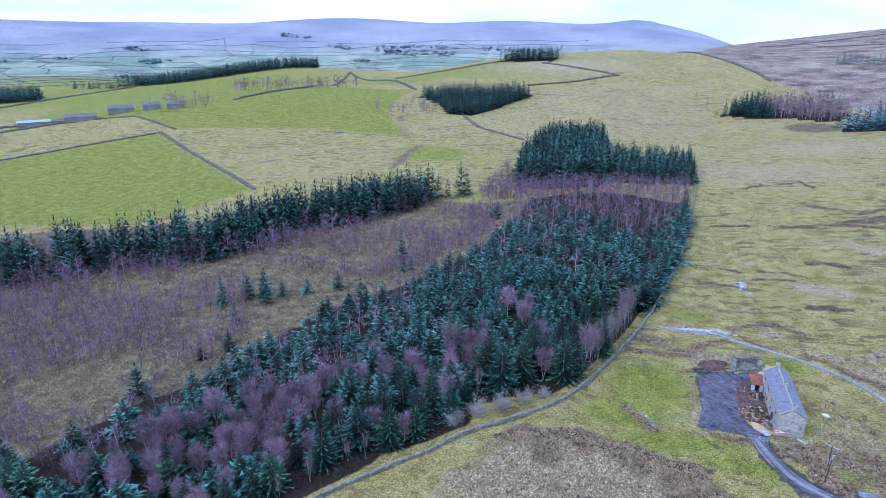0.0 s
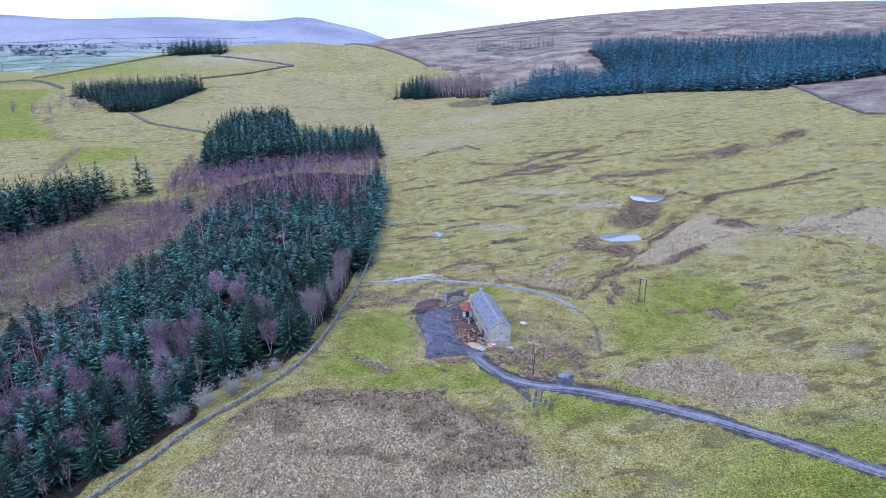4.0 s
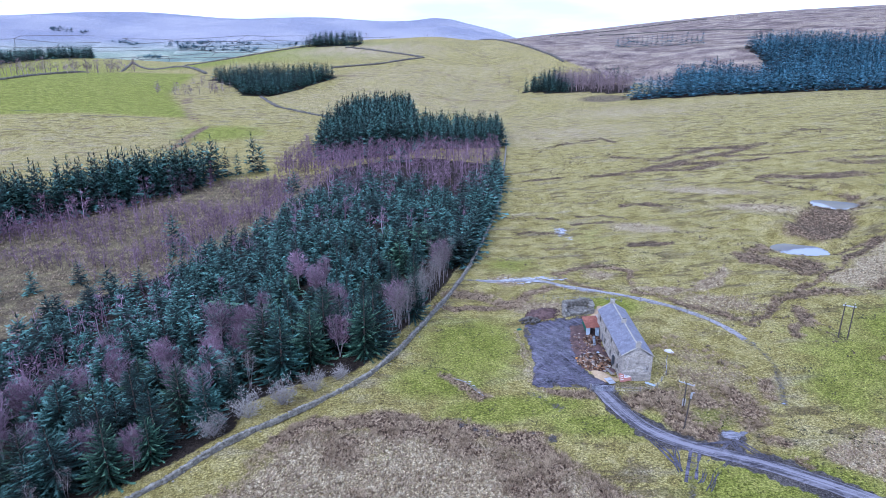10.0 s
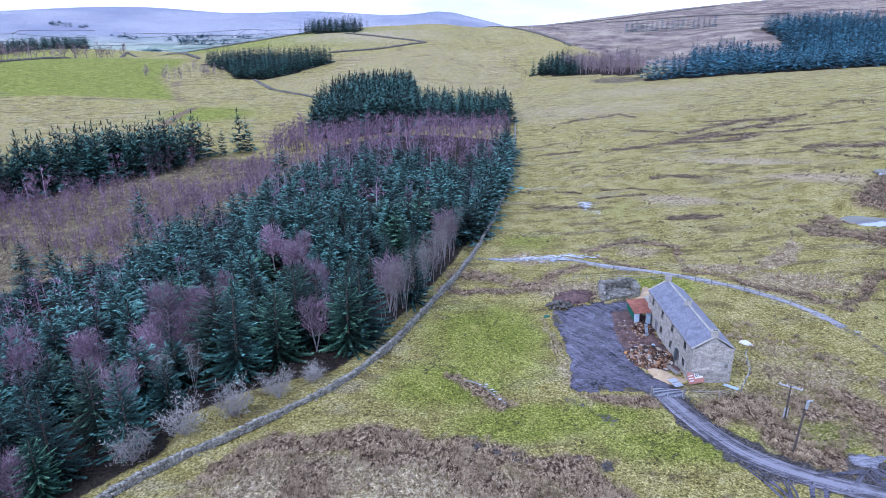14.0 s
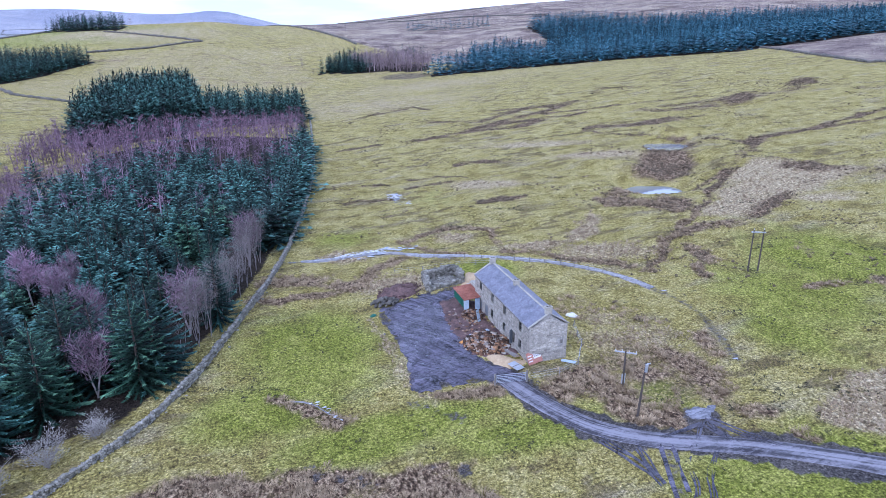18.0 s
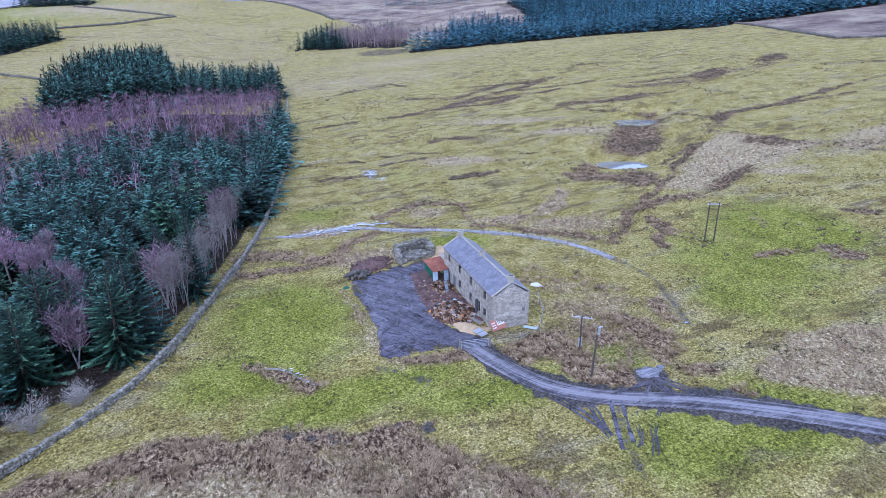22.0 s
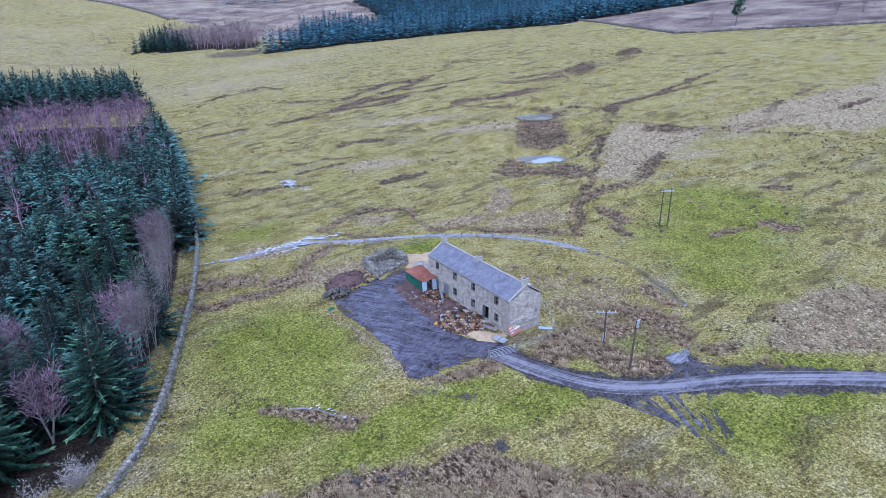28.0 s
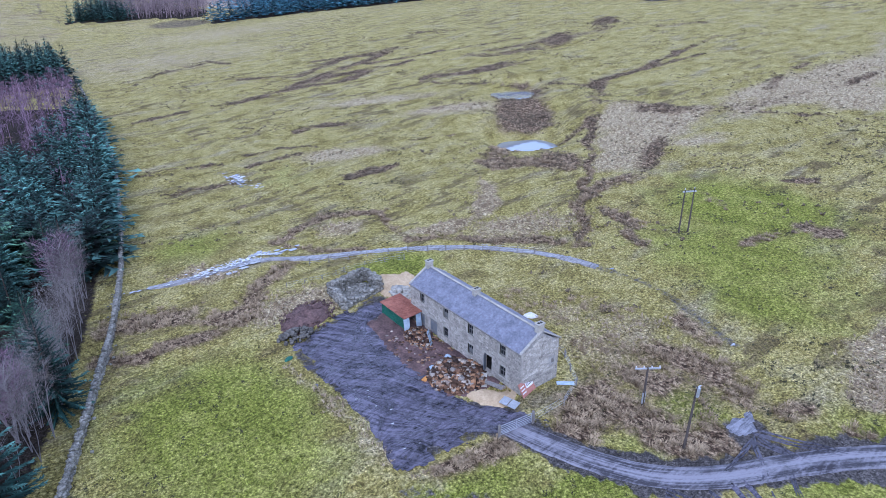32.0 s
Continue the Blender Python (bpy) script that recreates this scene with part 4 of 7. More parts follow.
def sheet_over(name, poly, step, lift, mat, label, category, seed, wave=0.06):
    """A patch of bare ground with an uneven edge, lying on the land."""
    rng = random.Random(seed)
    xs, ys = [p[0] for p in poly], [p[1] for p in poly]
    gx = np.arange(min(xs) - 1, max(xs) + 1, step)
    gy = np.arange(min(ys) - 1, max(ys) + 1, step)
    keep, vs, fs = {}, [], []
    for a, x in enumerate(gx):
        for b, y in enumerate(gy):
            jx, jy = x + rng.uniform(-0.3, 0.3) * step, y + rng.uniform(-0.3, 0.3) * step
            d = line_distance(np.array(jx), np.array(jy), poly + poly[:1])
            ins = bool(inside(jx, jy, poly))
            if ins or d < 1.9:
                keep[a, b] = len(vs)
                ruts = 0.05 * math.sin(jx * 2.1 + jy * 0.8 + 2 * noise.noise((jx * 0.2, jy * 0.2, 0))) + wave * noise.noise((jx * 0.8, jy * 0.8, seed))
                into = (float(d) if ins else -float(d)) + 0.9 * noise.noise((jx * 0.5, jy * 0.5, 3)) + 0.4 * noise.noise((jx * 1.6, jy * 1.6, 6))
                edge = max(-0.3, min(0.0, 0.5 * into - 0.1))
                vs.append((jx, jy, ground_at(jx, jy) + lift + edge + ruts))
    for a, b in keep:
        q = [(a, b), (a + 1, b), (a + 1, b + 1), (a, b + 1)]
        if all(k in keep for k in q):
            fs.append(tuple(keep[k] for k in q))
    return tagged(mesh_object(name, vs, fs, mat, smooth=True), label, category, kind="structure")


RUTS = [
    [(-3.6, -3.2), (-6.4, 1.5), (-9.0, 7.5), (-9.6, 15), (-7.4, 22), (-3.0, 26)],
    [(-4.6, -2.6), (-7.8, 1.2), (-11.4, 5.5), (-13.2, 11), (-12.8, 18)],
    [(-3.9, -2.4), (-8.5, 0.6), (-12.4, 1.6), (-14.2, 3.2)],
    [(-7.0, 4.5), (-9.5, 10), (-12.0, 13.0), (-14.0, 14.0)],
    [(-6.8, 9.5), (-7.8, 14), (-10.5, 19), (-12.5, 22)],
    [(-13.8, 5.0), (-11.0, 8.5), (-8.5, 9.5), (-6.6, 8.6)],
]
for _k, _line in enumerate(RUTS):
    for _s in (-1.0, -0.6, 0.5, 0.9):
        strip("wheel_rut", churned(_line, _s, _k + 5 * _s), 0.15, 0.22, RUT, "wet shining wheel rut in black mud", "rut", 60 + _k, 0.6, 0.04)
for _k, _line in enumerate([[(12.2, -19), (9.8, -19.4), (6.5, -19.6)], [(12.4, -19), (10.8, -20.6), (8.5, -22.2)], [(12.8, -19.2), (12.6, -21.2), (13.4, -24.4)], [(13.4, -18.6), (14.6, -21.6), (17, -25.5)], [(3.3, -20.2), (3.0, -22.2), (2.6, -26)], [(7.1, -23.5), (5.9, -25.8), (4.2, -28.5)], [(0.6, -17.6), (2.0, -21.5), (2.6, -25)], [(10.5, -23.6), (7.6, -26), (5.0, -30)]]):
    for _s in (-0.45, -0.1, 0.3):
        strip("wheel_rut", churned(_line, _s, 30 + _k + 7 * _s), 0.09, 0.11, RUT, "wet wheel rut curving off the track", "rut", 70 + _k, 0.7, 0.04)
sheet_over("slurry_patch", [(14.0, -15.4), (15.2, -16.9), (13.6, -18.6), (12.0, -18.6), (11.9, -17.2), (12.8, -16.0)], 0.35, 0.14, PALE_MUD, "pale wet slurry spread on a low mound", "ground", 8, 0.03)
sheet_over("trodden_bark", [(-0.4, 24), (-5.2, 23.4), (-6.6, 17), (-7.0, 11), (-6.4, 5), (-4.5, 3.6), (-0.4, 3.4)], 0.4, 0.27, EARTH, "red-brown bark and earth trodden before the house", "ground", 9, 0.1)
sheet_over("yard", YARD, 0.4, 0.22, MUD, "wet black churned mud of the farmyard", "yard", 5, 0.12)


def pool(name, cx, cy, rx, ry, turn, label, seed, deep=1.1):
    """Still water on the floor of a hollow, whose sides cut its shore."""
    rng = random.Random(seed)
    n, rs = 56, np.linspace(0, 1.7, 60)
    rays = []
    for i in range(n):
        a = 2 * math.pi * i / n
        dx, dy = rx * math.cos(a), ry * math.sin(a)
        px, py = cx + rs * (dx * math.cos(turn) - dy * math.sin(turn)), cy + rs * (dx * math.sin(turn) + dy * math.cos(turn))
        rays.append((px, py, height(px, py) + hummocks(px, py)))
    z = min(min(float(h.max()) for _, _, h in rays) - 0.05, ground_at(cx, cy) + deep)
    vs = [(cx, cy, z)]
    for px, py, h in rays:
        k = min(len(rs) - 1, int(np.argmax(h > z + 0.04)) + rng.choice((0, 0, 1)))
        vs.append((float(px[k]), float(py[k]), z))
    return tagged(mesh_object(name, vs, [(0, 1 + i, 1 + (i + 1) % n) for i in range(n)], WATER), label, "pond", kind="structure")


pool("pond_1", 71, 72.5, 6.4, 6.2, 0.1, "still pool at the foot of an old digging", 1)
pool("pond_2", 101.5, 111, 6.8, 6.0, 0.2, "shallow pool on a moor ledge", 2)
pool("pond_3", 161, 149, 9.0, 3.2, -0.6, "shallow bog pool in rough grass", 3)


def puddles(name, spots, label, seed, mat=WATER, lift=0.16):
    rng = random.Random(seed)
    vs, fs = [], []
    for x, y, r in spots:
        n, at = 9, len(vs)
        z = ground_at(x, y) + lift
        for i in range(n):
            a = 2 * math.pi * i / n
            k = r * rng.uniform(0.5, 1.2)
            vs.append((x + 1.5 * k * math.cos(a), y + 0.7 * k * math.sin(a), z))
        fs.append(tuple(range(at, at + n)))
    return tagged(mesh_object(name, vs, fs, mat), label, "water", kind="stuff")


_r = random.Random(8)
puddles("beck_water", [(x + _r.uniform(-0.5, 0.5), y + _r.uniform(-0.5, 0.5), _r.uniform(0.15, 0.42)) for x, y in along(BECK_LINE, 0.7) if x < 29.5 and _r.random() < (0.8 if x < 22 else 0.35)], "thin sheets of water on a flooded track", 9)
puddles("bog_water", [(4 + _r.gauss(0, 1.0), 98 + _r.gauss(0, 5), _r.uniform(0.25, 0.6)) for _ in range(34)] + [(-8 + _r.gauss(0, 3), 53 + _r.gauss(0, 1.2), _r.uniform(0.3, 0.7)) for _ in range(40)], "small glints of water among wet grass", 10)
# sky glints on beck, bog and rill, laid on as white patches
puddles("sky_glints", [(-13.5 + _r.gauss(0, 3.6), 53.6 + _r.gauss(0, 0.7), _r.uniform(0.06, 0.26)) for _ in range(200)] + [(4.2 + _r.gauss(0, 1.0), 96 + _r.gauss(0, 1.8), _r.uniform(0.12, 0.4)) for _ in range(60)] + [(5 + _r.gauss(0, 0.8), 88 + _r.gauss(0, 0.8), _r.uniform(0.2, 0.4)) for _ in range(10)] + [(x + _r.uniform(-0.4, 0.4), y + _r.uniform(-0.4, 0.4), _r.uniform(0.08, 0.2)) for x, y in along([(-28.3, 1.4), (-26.8, -1.1), (-25.8, -3.3)], 0.35)], "white patches standing in for sky glints on shallow water", 12, GLINT_WHITE, 0.3)
puddles("yard_puddles", [(-13.2 + _r.gauss(0, 0.9), 8 + _r.gauss(0, 5), _r.uniform(0.05, 0.15)) for _ in range(18)], "puddles in wheel-churned mud", 11, WATER, 0.3)


# ---- many small pieces in one mesh ----
def triangles(vs, fs):
    out = []
    for f in fs:
        out += [(f[0], f[i], f[i + 1]) for i in range(1, len(f) - 1)]
    return np.array([tuple(v) for v in vs], float), np.array(out, np.int64)


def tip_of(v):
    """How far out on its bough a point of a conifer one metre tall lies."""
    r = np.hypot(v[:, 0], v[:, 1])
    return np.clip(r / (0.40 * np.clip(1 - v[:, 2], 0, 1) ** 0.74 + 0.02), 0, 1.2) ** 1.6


def merged(name, protos, spots, mat, label, category, seed, group="", parent=None, tips=False):
    """Copies of small shapes at (x, y, z, size, tall, turn, which) joined into one mesh."""
    vs, fs, at = [], [], 0
    for x, y, z, s, tall, turn, which in spots:
        pv, pf = protos[which % len(protos)]
        c, sn = math.cos(turn) * s, math.sin(turn) * s
        q = np.empty_like(pv)
        q[:, 0] = x + pv[:, 0] * c - pv[:, 1] * sn
        q[:, 1] = y + pv[:, 0] * sn + pv[:, 1] * c
        q[:, 2] = z + pv[:, 2] * tall
        vs.append(q)
        fs.append(pf + at)
        at += len(pv)
    v, f = np.concatenate(vs), np.concatenate(fs)
    me = bpy.data.meshes.new(name)
    me.vertices.add(len(v))
    me.vertices.foreach_set("co", v.ravel())
    me.loops.add(f.size)
    me.loops.foreach_set("vertex_index", f.ravel())
    me.polygons.add(len(f))
    me.polygons.foreach_set("loop_start", np.arange(0, f.size, 3))
    me.update(calc_edges=True)
    if tips:
        shade = np.random.default_rng(seed).uniform(0, 1, len(spots))
        me.attributes.new("stem", "FLOAT", "POINT").data.foreach_set("value", np.repeat(shade, [len(protos[q[6] % len(protos)][0]) for q in spots]).astype(np.float32))
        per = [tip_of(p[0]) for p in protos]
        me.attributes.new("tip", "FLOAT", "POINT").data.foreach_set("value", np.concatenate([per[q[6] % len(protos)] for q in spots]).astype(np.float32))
    me.materials.append(mat)
    ob = new(name, me)
    ob.parent = parent
    return tagged(ob, label, category, group, "stuff")


# ---- trees ----
def conifer(seed, whorls, arms, spread=0.34, low=0.04, droop=0.25, fingers=8, lush=1.0, fine=1.0):
    """A spruce one metre tall: tiers of boughs that sag and turn up at the tip, each a flat spray of bushy shoots."""
    rng = random.Random(seed)
    vs, fs = [], []

    def shoot(p, d, wide, tilt):
        side = d.cross(Vector((0, 0, 1)))
        if side.length < 1e-6:
            side = Vector((1, 0, 0))
        side = (side.normalized() * math.cos(tilt) + Vector((0, 0, math.sin(tilt)))) * wide
        n = len(vs)
        vs.extend((p - side, p + side, p + d))
        fs.append((n, n + 1, n + 2))

    for w in range(whorls):
        f = (w + 0.5) / whorls
        z0 = low + (0.93 - low) * f ** 0.95
        reach = spread * (1 - f) ** 0.74 * rng.uniform(0.86, 1.1) + 0.018
        n = max(4, int(arms * (1 - 0.45 * f)))
        start = rng.uniform(0, 6.28)
        for k in range(n):
            a = start + 2 * math.pi * (k + rng.uniform(-0.35, 0.35)) / n
            r = reach * rng.uniform(0.68, 1.16)
            out, across = Vector((math.cos(a), math.sin(a), 0)), Vector((-math.sin(a), math.cos(a), 0))
            root = Vector((0, 0, z0 + rng.uniform(-0.5, 0.5) * 0.9 / whorls))
            lift = 0.55 * f - droop * rng.uniform(0.6, 1.3) * (1 - f)

            def at(g):
                return root + out * (r * g) + Vector((0, 0, r * (lift * g + 0.16 * g * g)))

            shoot(at(0.05), at(1.0) - at(0.05), r * 0.13 * lush * fine, rng.uniform(-0.4, 0.4))
            many = fingers if fine > 0.5 else 5 + int(fingers * 1.5 * r / spread)
            for q in range(many):
                g = 0.22 + 0.76 * (q + rng.random()) / many
                s_ = 1 if q % 2 else -1
                d = out * rng.uniform(0.55, 0.95) + across * s_ * rng.uniform(0.45, 0.95) + Vector((0, 0, rng.uniform(-0.35, 0.25)))
                long = (r if fine > 0.5 else 0.5 * (r + 0.12)) * rng.uniform(0.26, 0.46) * (1.15 - 0.45 * g) * fine
                shoot(at(g), d * long, long * rng.uniform(0.22, 0.36) * lush, rng.uniform(-0.7, 0.7))
    for turn in (0.0, 1.57):
        shoot(Vector((0, 0, 0.88)), Vector((0.001 * math.cos(turn), 0.001 * math.sin(turn), 0.10)), 0.016, 0.0)
    return vs, fs


def bare_tree(seed, limbs, twigs, crown=0.27, low=0.35, fork=1, lean=0.05, twig=0.012, girth=1.0):
    """A leafless tree one metre tall: stems with limbs, and a haze of fine twigs. Returns wood and twigs."""
    rng = random.Random(seed)
    wood, haze, ends = [], [[], []], []
    for s in range(fork):
        a = 6.28 * s / max(fork, 1) + rng.uniform(-0.5, 0.5)
        out = lean * (2.2 if fork > 1 else 1.0)
        pts = [(out * f * math.cos(a) + rng.uniform(-0.012, 0.012), out * f * math.sin(a) + rng.uniform(-0.012, 0.012), 0.93 * f * rng.uniform(0.97, 1.0)) for f in (0, 0.3, 0.6, 1.0)]
        wood.append(tube(pts, [girth * q for q in (0.014, 0.011, 0.008, 0.002)], 5, False))
        for _ in range(limbs):
            f = rng.uniform(low, 0.92)
            base = Vector((out * f * math.cos(a), out * f * math.sin(a), 0.93 * f))
            w = rng.uniform(0, 6.28)
            r = crown * rng.uniform(0.5, 1.0) * (1.15 - f) ** 0.5
            tip = base + Vector((math.cos(w) * r, math.sin(w) * r, r * rng.uniform(0.5, 1.2)))
            wood.append(tube([base, (base + tip) / 2 + Vector((0, 0, 0.012)), tip], [girth * q for q in (0.006, 0.004, 0.0015)], 3, False))
            ends += [(base, tip)]
    mid, half = (low + 1.0) / 2 + 0.02, (1.0 - low) / 2
    for _ in range(twigs):
        u = Vector((rng.gauss(0, 1), rng.gauss(0, 1), rng.gauss(0, 1))).normalized() * rng.random() ** 0.4
        p = Vector((u.x * crown * 0.8, u.y * crown * 0.8, mid + u.z * half * 0.85))
        if rng.random() < 0.65:
            b0, b1 = ends[rng.randrange(len(ends))]
            p = b0 + (b1 - b0) * rng.uniform(0.35, 1.05) + u * crown * 0.22
        d = Vector((u.x * 0.7 + rng.gauss(0, 0.35), u.y * 0.7 + rng.gauss(0, 0.35), rng.uniform(0.1, 1.0))).normalized() * rng.uniform(0.05, 0.13)
        side = d.orthogonal().normalized()
        side = (side * math.cos(6.28 * u.x) + d.cross(side).normalized() * math.sin(6.28 * u.x)) * twig * rng.uniform(0.3, 1.0)
        n = len(haze[0])
        haze[0] += [p - side, p + side, p + d]
        haze[1].append((n, n + 1, n + 2))
    return joined(wood), (haze[0], haze[1])


def trunk(seed):
    rng = random.Random(seed)
    return tube([(0, 0, -0.03), (rng.uniform(-0.004, 0.004), 0.003, 0.45), (0, 0, 0.95)], (0.016, 0.011, 0.002), 6, False)


def tree_kind(name, wood, crown, wood_mat, crown_mat, label, group, category="tree"):
    base = thing(name, Matrix.Identity(4), label, category, group)
    mesh_object("trunk", *wood, wood_mat, base)
    top = mesh_object("crown", *crown, crown_mat, base)
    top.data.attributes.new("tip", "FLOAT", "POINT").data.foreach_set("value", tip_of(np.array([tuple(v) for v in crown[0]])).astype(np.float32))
    return base


CONIFERS = [conifer(s, 14, 10, 0.36 + 0.02 * (s % 3), 0.05, 0.22, 13, 0.85, 0.8) for s in range(4)]
EDGE_CONIFERS = [conifer(10 + s, 22, 12, 0.31 + 0.025 * s, 0.03, 0.28, 42, 0.8, 0.40) for s in range(3)]
FAR_CONIFERS = [triangles(*conifer(20 + s, 10, 8, 0.38 + 0.02 * s, 0.06, 0.22, 5)) for s in range(4)]
DARK_CONIFERS = [triangles(*conifer(30 + s, 8, 7, 0.36 + 0.02 * s, 0.05, 0.25, 4)) for s in range(3)]
FOREST_CONIFERS = [triangles(*conifer(35 + s, 7, 6, 0.38 + 0.02 * s, 0.06, 0.25, 3, 1.3)) for s in range(3)]
BIRCHES = [bare_tree(40 + s, 30, 1700, 0.29, 0.26, 1 + s % 3, 0.07, 0.005) for s in range(3)]
GREYS = [bare_tree(50 + s, 20, 800, 0.17, 0.35, 2 + s % 2, 0.05, 0.0012, 0.30) for s in range(3)]
BUSHES = [bare_tree(60 + s, 16, 1300, 0.6, 0.0, 6, 0.22, 0.011) for s in range(2)]


def spread_over(poly, gap, seed, jitter=0.45):
    rng = random.Random(seed)
    xs, ys = [p[0] for p in poly], [p[1] for p in poly]
    out = []
    y = min(ys)
    while y < max(ys):
        x = min(xs)
        while x < max(xs):
            px, py = x + rng.uniform(-jitter, jitter) * gap, y + rng.uniform(-jitter, jitter) * gap
            if inside(px, py, poly):
                out.append((px, py))
            x += gap
        y += gap
    rng.shuffle(out)
    return out


def birchy(x, y):
    """How likely a birch stands here instead of a spruce."""
    p = 0.35 + 0.14 * float(bump(x, y, -82, 12, 30, 26)) + 0.7 * noise.noise((x * 0.045, y * 0.045, 4.2))
    p += 0.18 * float(sstep(-90, -135, x) * sstep(60, 0, y)) - 0.25 * float(bump(x, y, -85, 70, 30, 50))
    p += 1.6 * float(bump(x, y, -34, 197, 22, 34)) + 0.9 * float(bump(x, y, -85, 205, 24, 40)) + 0.5 * float(bump(x, y, -78, 5, 7, 6))
    p -= 0.5 * float(bump(x, y, -45, 60, 14, 50))
    return p


_rng = random.Random(77)
edge_spruce, near_spruce, far_spruce, near_birch, far_birch = [], [], [], [], []
BIG = [(-49, 12, 14.5), (-59.5, 9, 14), (-64, 4.0, 15.5), (-69, 10, 15), (-58, 16, 14.5), (-47.5, 15.5, 14), (-73, -10.5, 12.5), (-80, -15.5, 13), (-89, -15, 13), (-54, 15, 13), (-12, 192, 15), (-40, 30, 12.5), (-64, 14, 11), (-84, -23, 12), (-92, -23, 13), (-97.5, -31, 12.5), (-86, -9, 13.5), (-79, -7, 12.5), (-100, -20, 12), (-105, -40, 12), (-94, -12, 12)]
for x, y in spread_over(PLANTATION, 5.3, 12):
    if any(math.hypot(x - bx, y - by) < 3.2 for bx, by, _ in BIG):
        continue
    d = float(line_distance(np.array(x), np.array(y), WALL_LINE))
    close = y < 78 and d < 50
    if y < 62 and d < (7.0 if y < 12 else 4.5):
        continue
    if _rng.random() < birchy(x, y):
        (near_birch if close and len(near_birch) < 120 else far_birch).append((x, y, _rng.uniform(7.5, 11.5)))
    else:
        tall = _rng.uniform(6.5, 11.5) + 1.0 * (d < 8)
        (edge_spruce if y < 62 and d < 17 else near_spruce if close and len(near_spruce) < 190 else far_spruce).append((x, y, tall))
edge_spruce += BIG
far_spruce += [(x - 3.0 + _rng.uniform(-0.7, 0.7), y + _rng.uniform(-1, 1), _rng.uniform(9, 13)) for x, y in along(WALL_LINE, 4.4) if 64 < y < 190]

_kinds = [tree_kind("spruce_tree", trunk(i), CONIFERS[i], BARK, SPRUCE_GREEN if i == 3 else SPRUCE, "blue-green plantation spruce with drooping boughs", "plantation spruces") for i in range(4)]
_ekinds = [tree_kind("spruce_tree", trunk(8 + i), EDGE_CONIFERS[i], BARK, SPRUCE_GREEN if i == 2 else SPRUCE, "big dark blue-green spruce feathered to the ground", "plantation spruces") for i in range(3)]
_bkinds = [tree_kind("birch_tree", BIRCHES[i][0], BIRCHES[i][1], PALE_BARK, BIRCH_TWIG, "leafless birch with purple-brown twigs among spruces", "plantation birches") for i in range(3)]
_gkinds = [tree_kind("bare_tree", GREYS[i][0], GREYS[i][1], PALE_BARK, GREY_TWIG, "tall leafless grey tree at the plantation edge", "bare trees by the wall") for i in range(3)]
_skinds = [tree_kind("bare_bush", BUSHES[i][0], BUSHES[i][1], PALE_BARK, PALE_TWIG, "rounded leafless pale grey bush beside the stone wall", "bushes by the wall", "bush") for i in range(2)]


def plant(kinds, spots, seed, wide=(0.85, 1.15)):
    """Sets copies of the kinds at the spots; the first spots take the first-built trees themselves."""
    rng = random.Random(seed)
    for i, (x, y, tall) in enumerate(spots):
        k = rng.randrange(len(kinds)) if i >= len(kinds) else i
        m = pose(x, y, ground_at(x, y) - 0.1, rng.uniform(-2, 2), rng.uniform(-2, 2), rng.uniform(0, 360))
        w = tall * rng.uniform(*wide)
        ob = kinds[k] if i < len(kinds) else copy_thing(kinds[k], m)
        ob.matrix_basis = m @ Matrix.Diagonal((w, w, tall, 1))


plant(_ekinds, edge_spruce, 9, (0.95, 1.2))
plant(_kinds, near_spruce, 1, (1.05, 1.3))
plant(_bkinds, near_birch, 2)
plant(_gkinds, [(-42.5, 22, 11), (-41, 25.5, 10.5), (-39.5, 30, 11), (-38, 34, 10), (-36.8, 39, 11.5), (-35.6, 44, 10.5), (-34.8, 49, 11), (-33.8, 53, 11), (-33, 57, 10), (-43, 27, 10), (-41.5, 31.5, 10.5), (-39, 38, 10), (-44.5, 19.5, 9.5), (-43.2, 24, 11), (-41.8, 28, 10), (-40.2, 33, 11), (-38.6, 36.5, 10.5), (-37.5, 41.5, 11), (-36.4, 46.5, 10), (-36, 51, 11), (-35, 55, 10.5), (-34, 60, 10), (-32.6, 64, 10), (-72.5, -1, 9), (-75, 1, 10), (-69.5, 1.5, 8.5), (-92, -29, 7), (-98, -36, 7.5), (-89, -26, 7), (-102, -42, 7), (-96, -25, 8)], 3)
plant(_skinds, [(-66.5, -9.0, 4.4), (-61.5, -5.6, 4.2), (-56.5, -1.6, 3.6), (-52.5, 2.2, 2.6), (-71, -13.5, 4.0)], 4, (1.1, 1.35))


def wood_of(name, spots, protos, mat, label, seed, wide=(0.85, 1.15), category="woodland"):
    rng = random.Random(seed)
    return merged(name, protos, [(x, y, ground_at(x, y) - 0.2, t * rng.uniform(*wide), t, rng.uniform(0, 6.28), rng.randrange(9)) for x, y, t in spots], mat, label, category, seed, tips=True)


BIRCH_FAR = [triangles(*joined([bare_tree(70 + s, 3, 84, 0.30, 0.16, 1, 0.06, 0.013)[i] for i in (0, 1)])) for s in range(4)]
wood_of("spruce_plantation", far_spruce, FAR_CONIFERS, SPRUCE, "dense blue-green spruce plantation on the slope", 5, (1.05, 1.3))
wood_of("birch_thicket", far_birch, BIRCH_FAR, BIRCH_TWIG, "purple leafless birches grown among the spruces", 6)


def stand(poly, gap, seed, lo, hi):
    rng = random.Random(seed)
    return [(x, y, rng.uniform(lo, hi)) for x, y in spread_over(poly, gap, seed)]


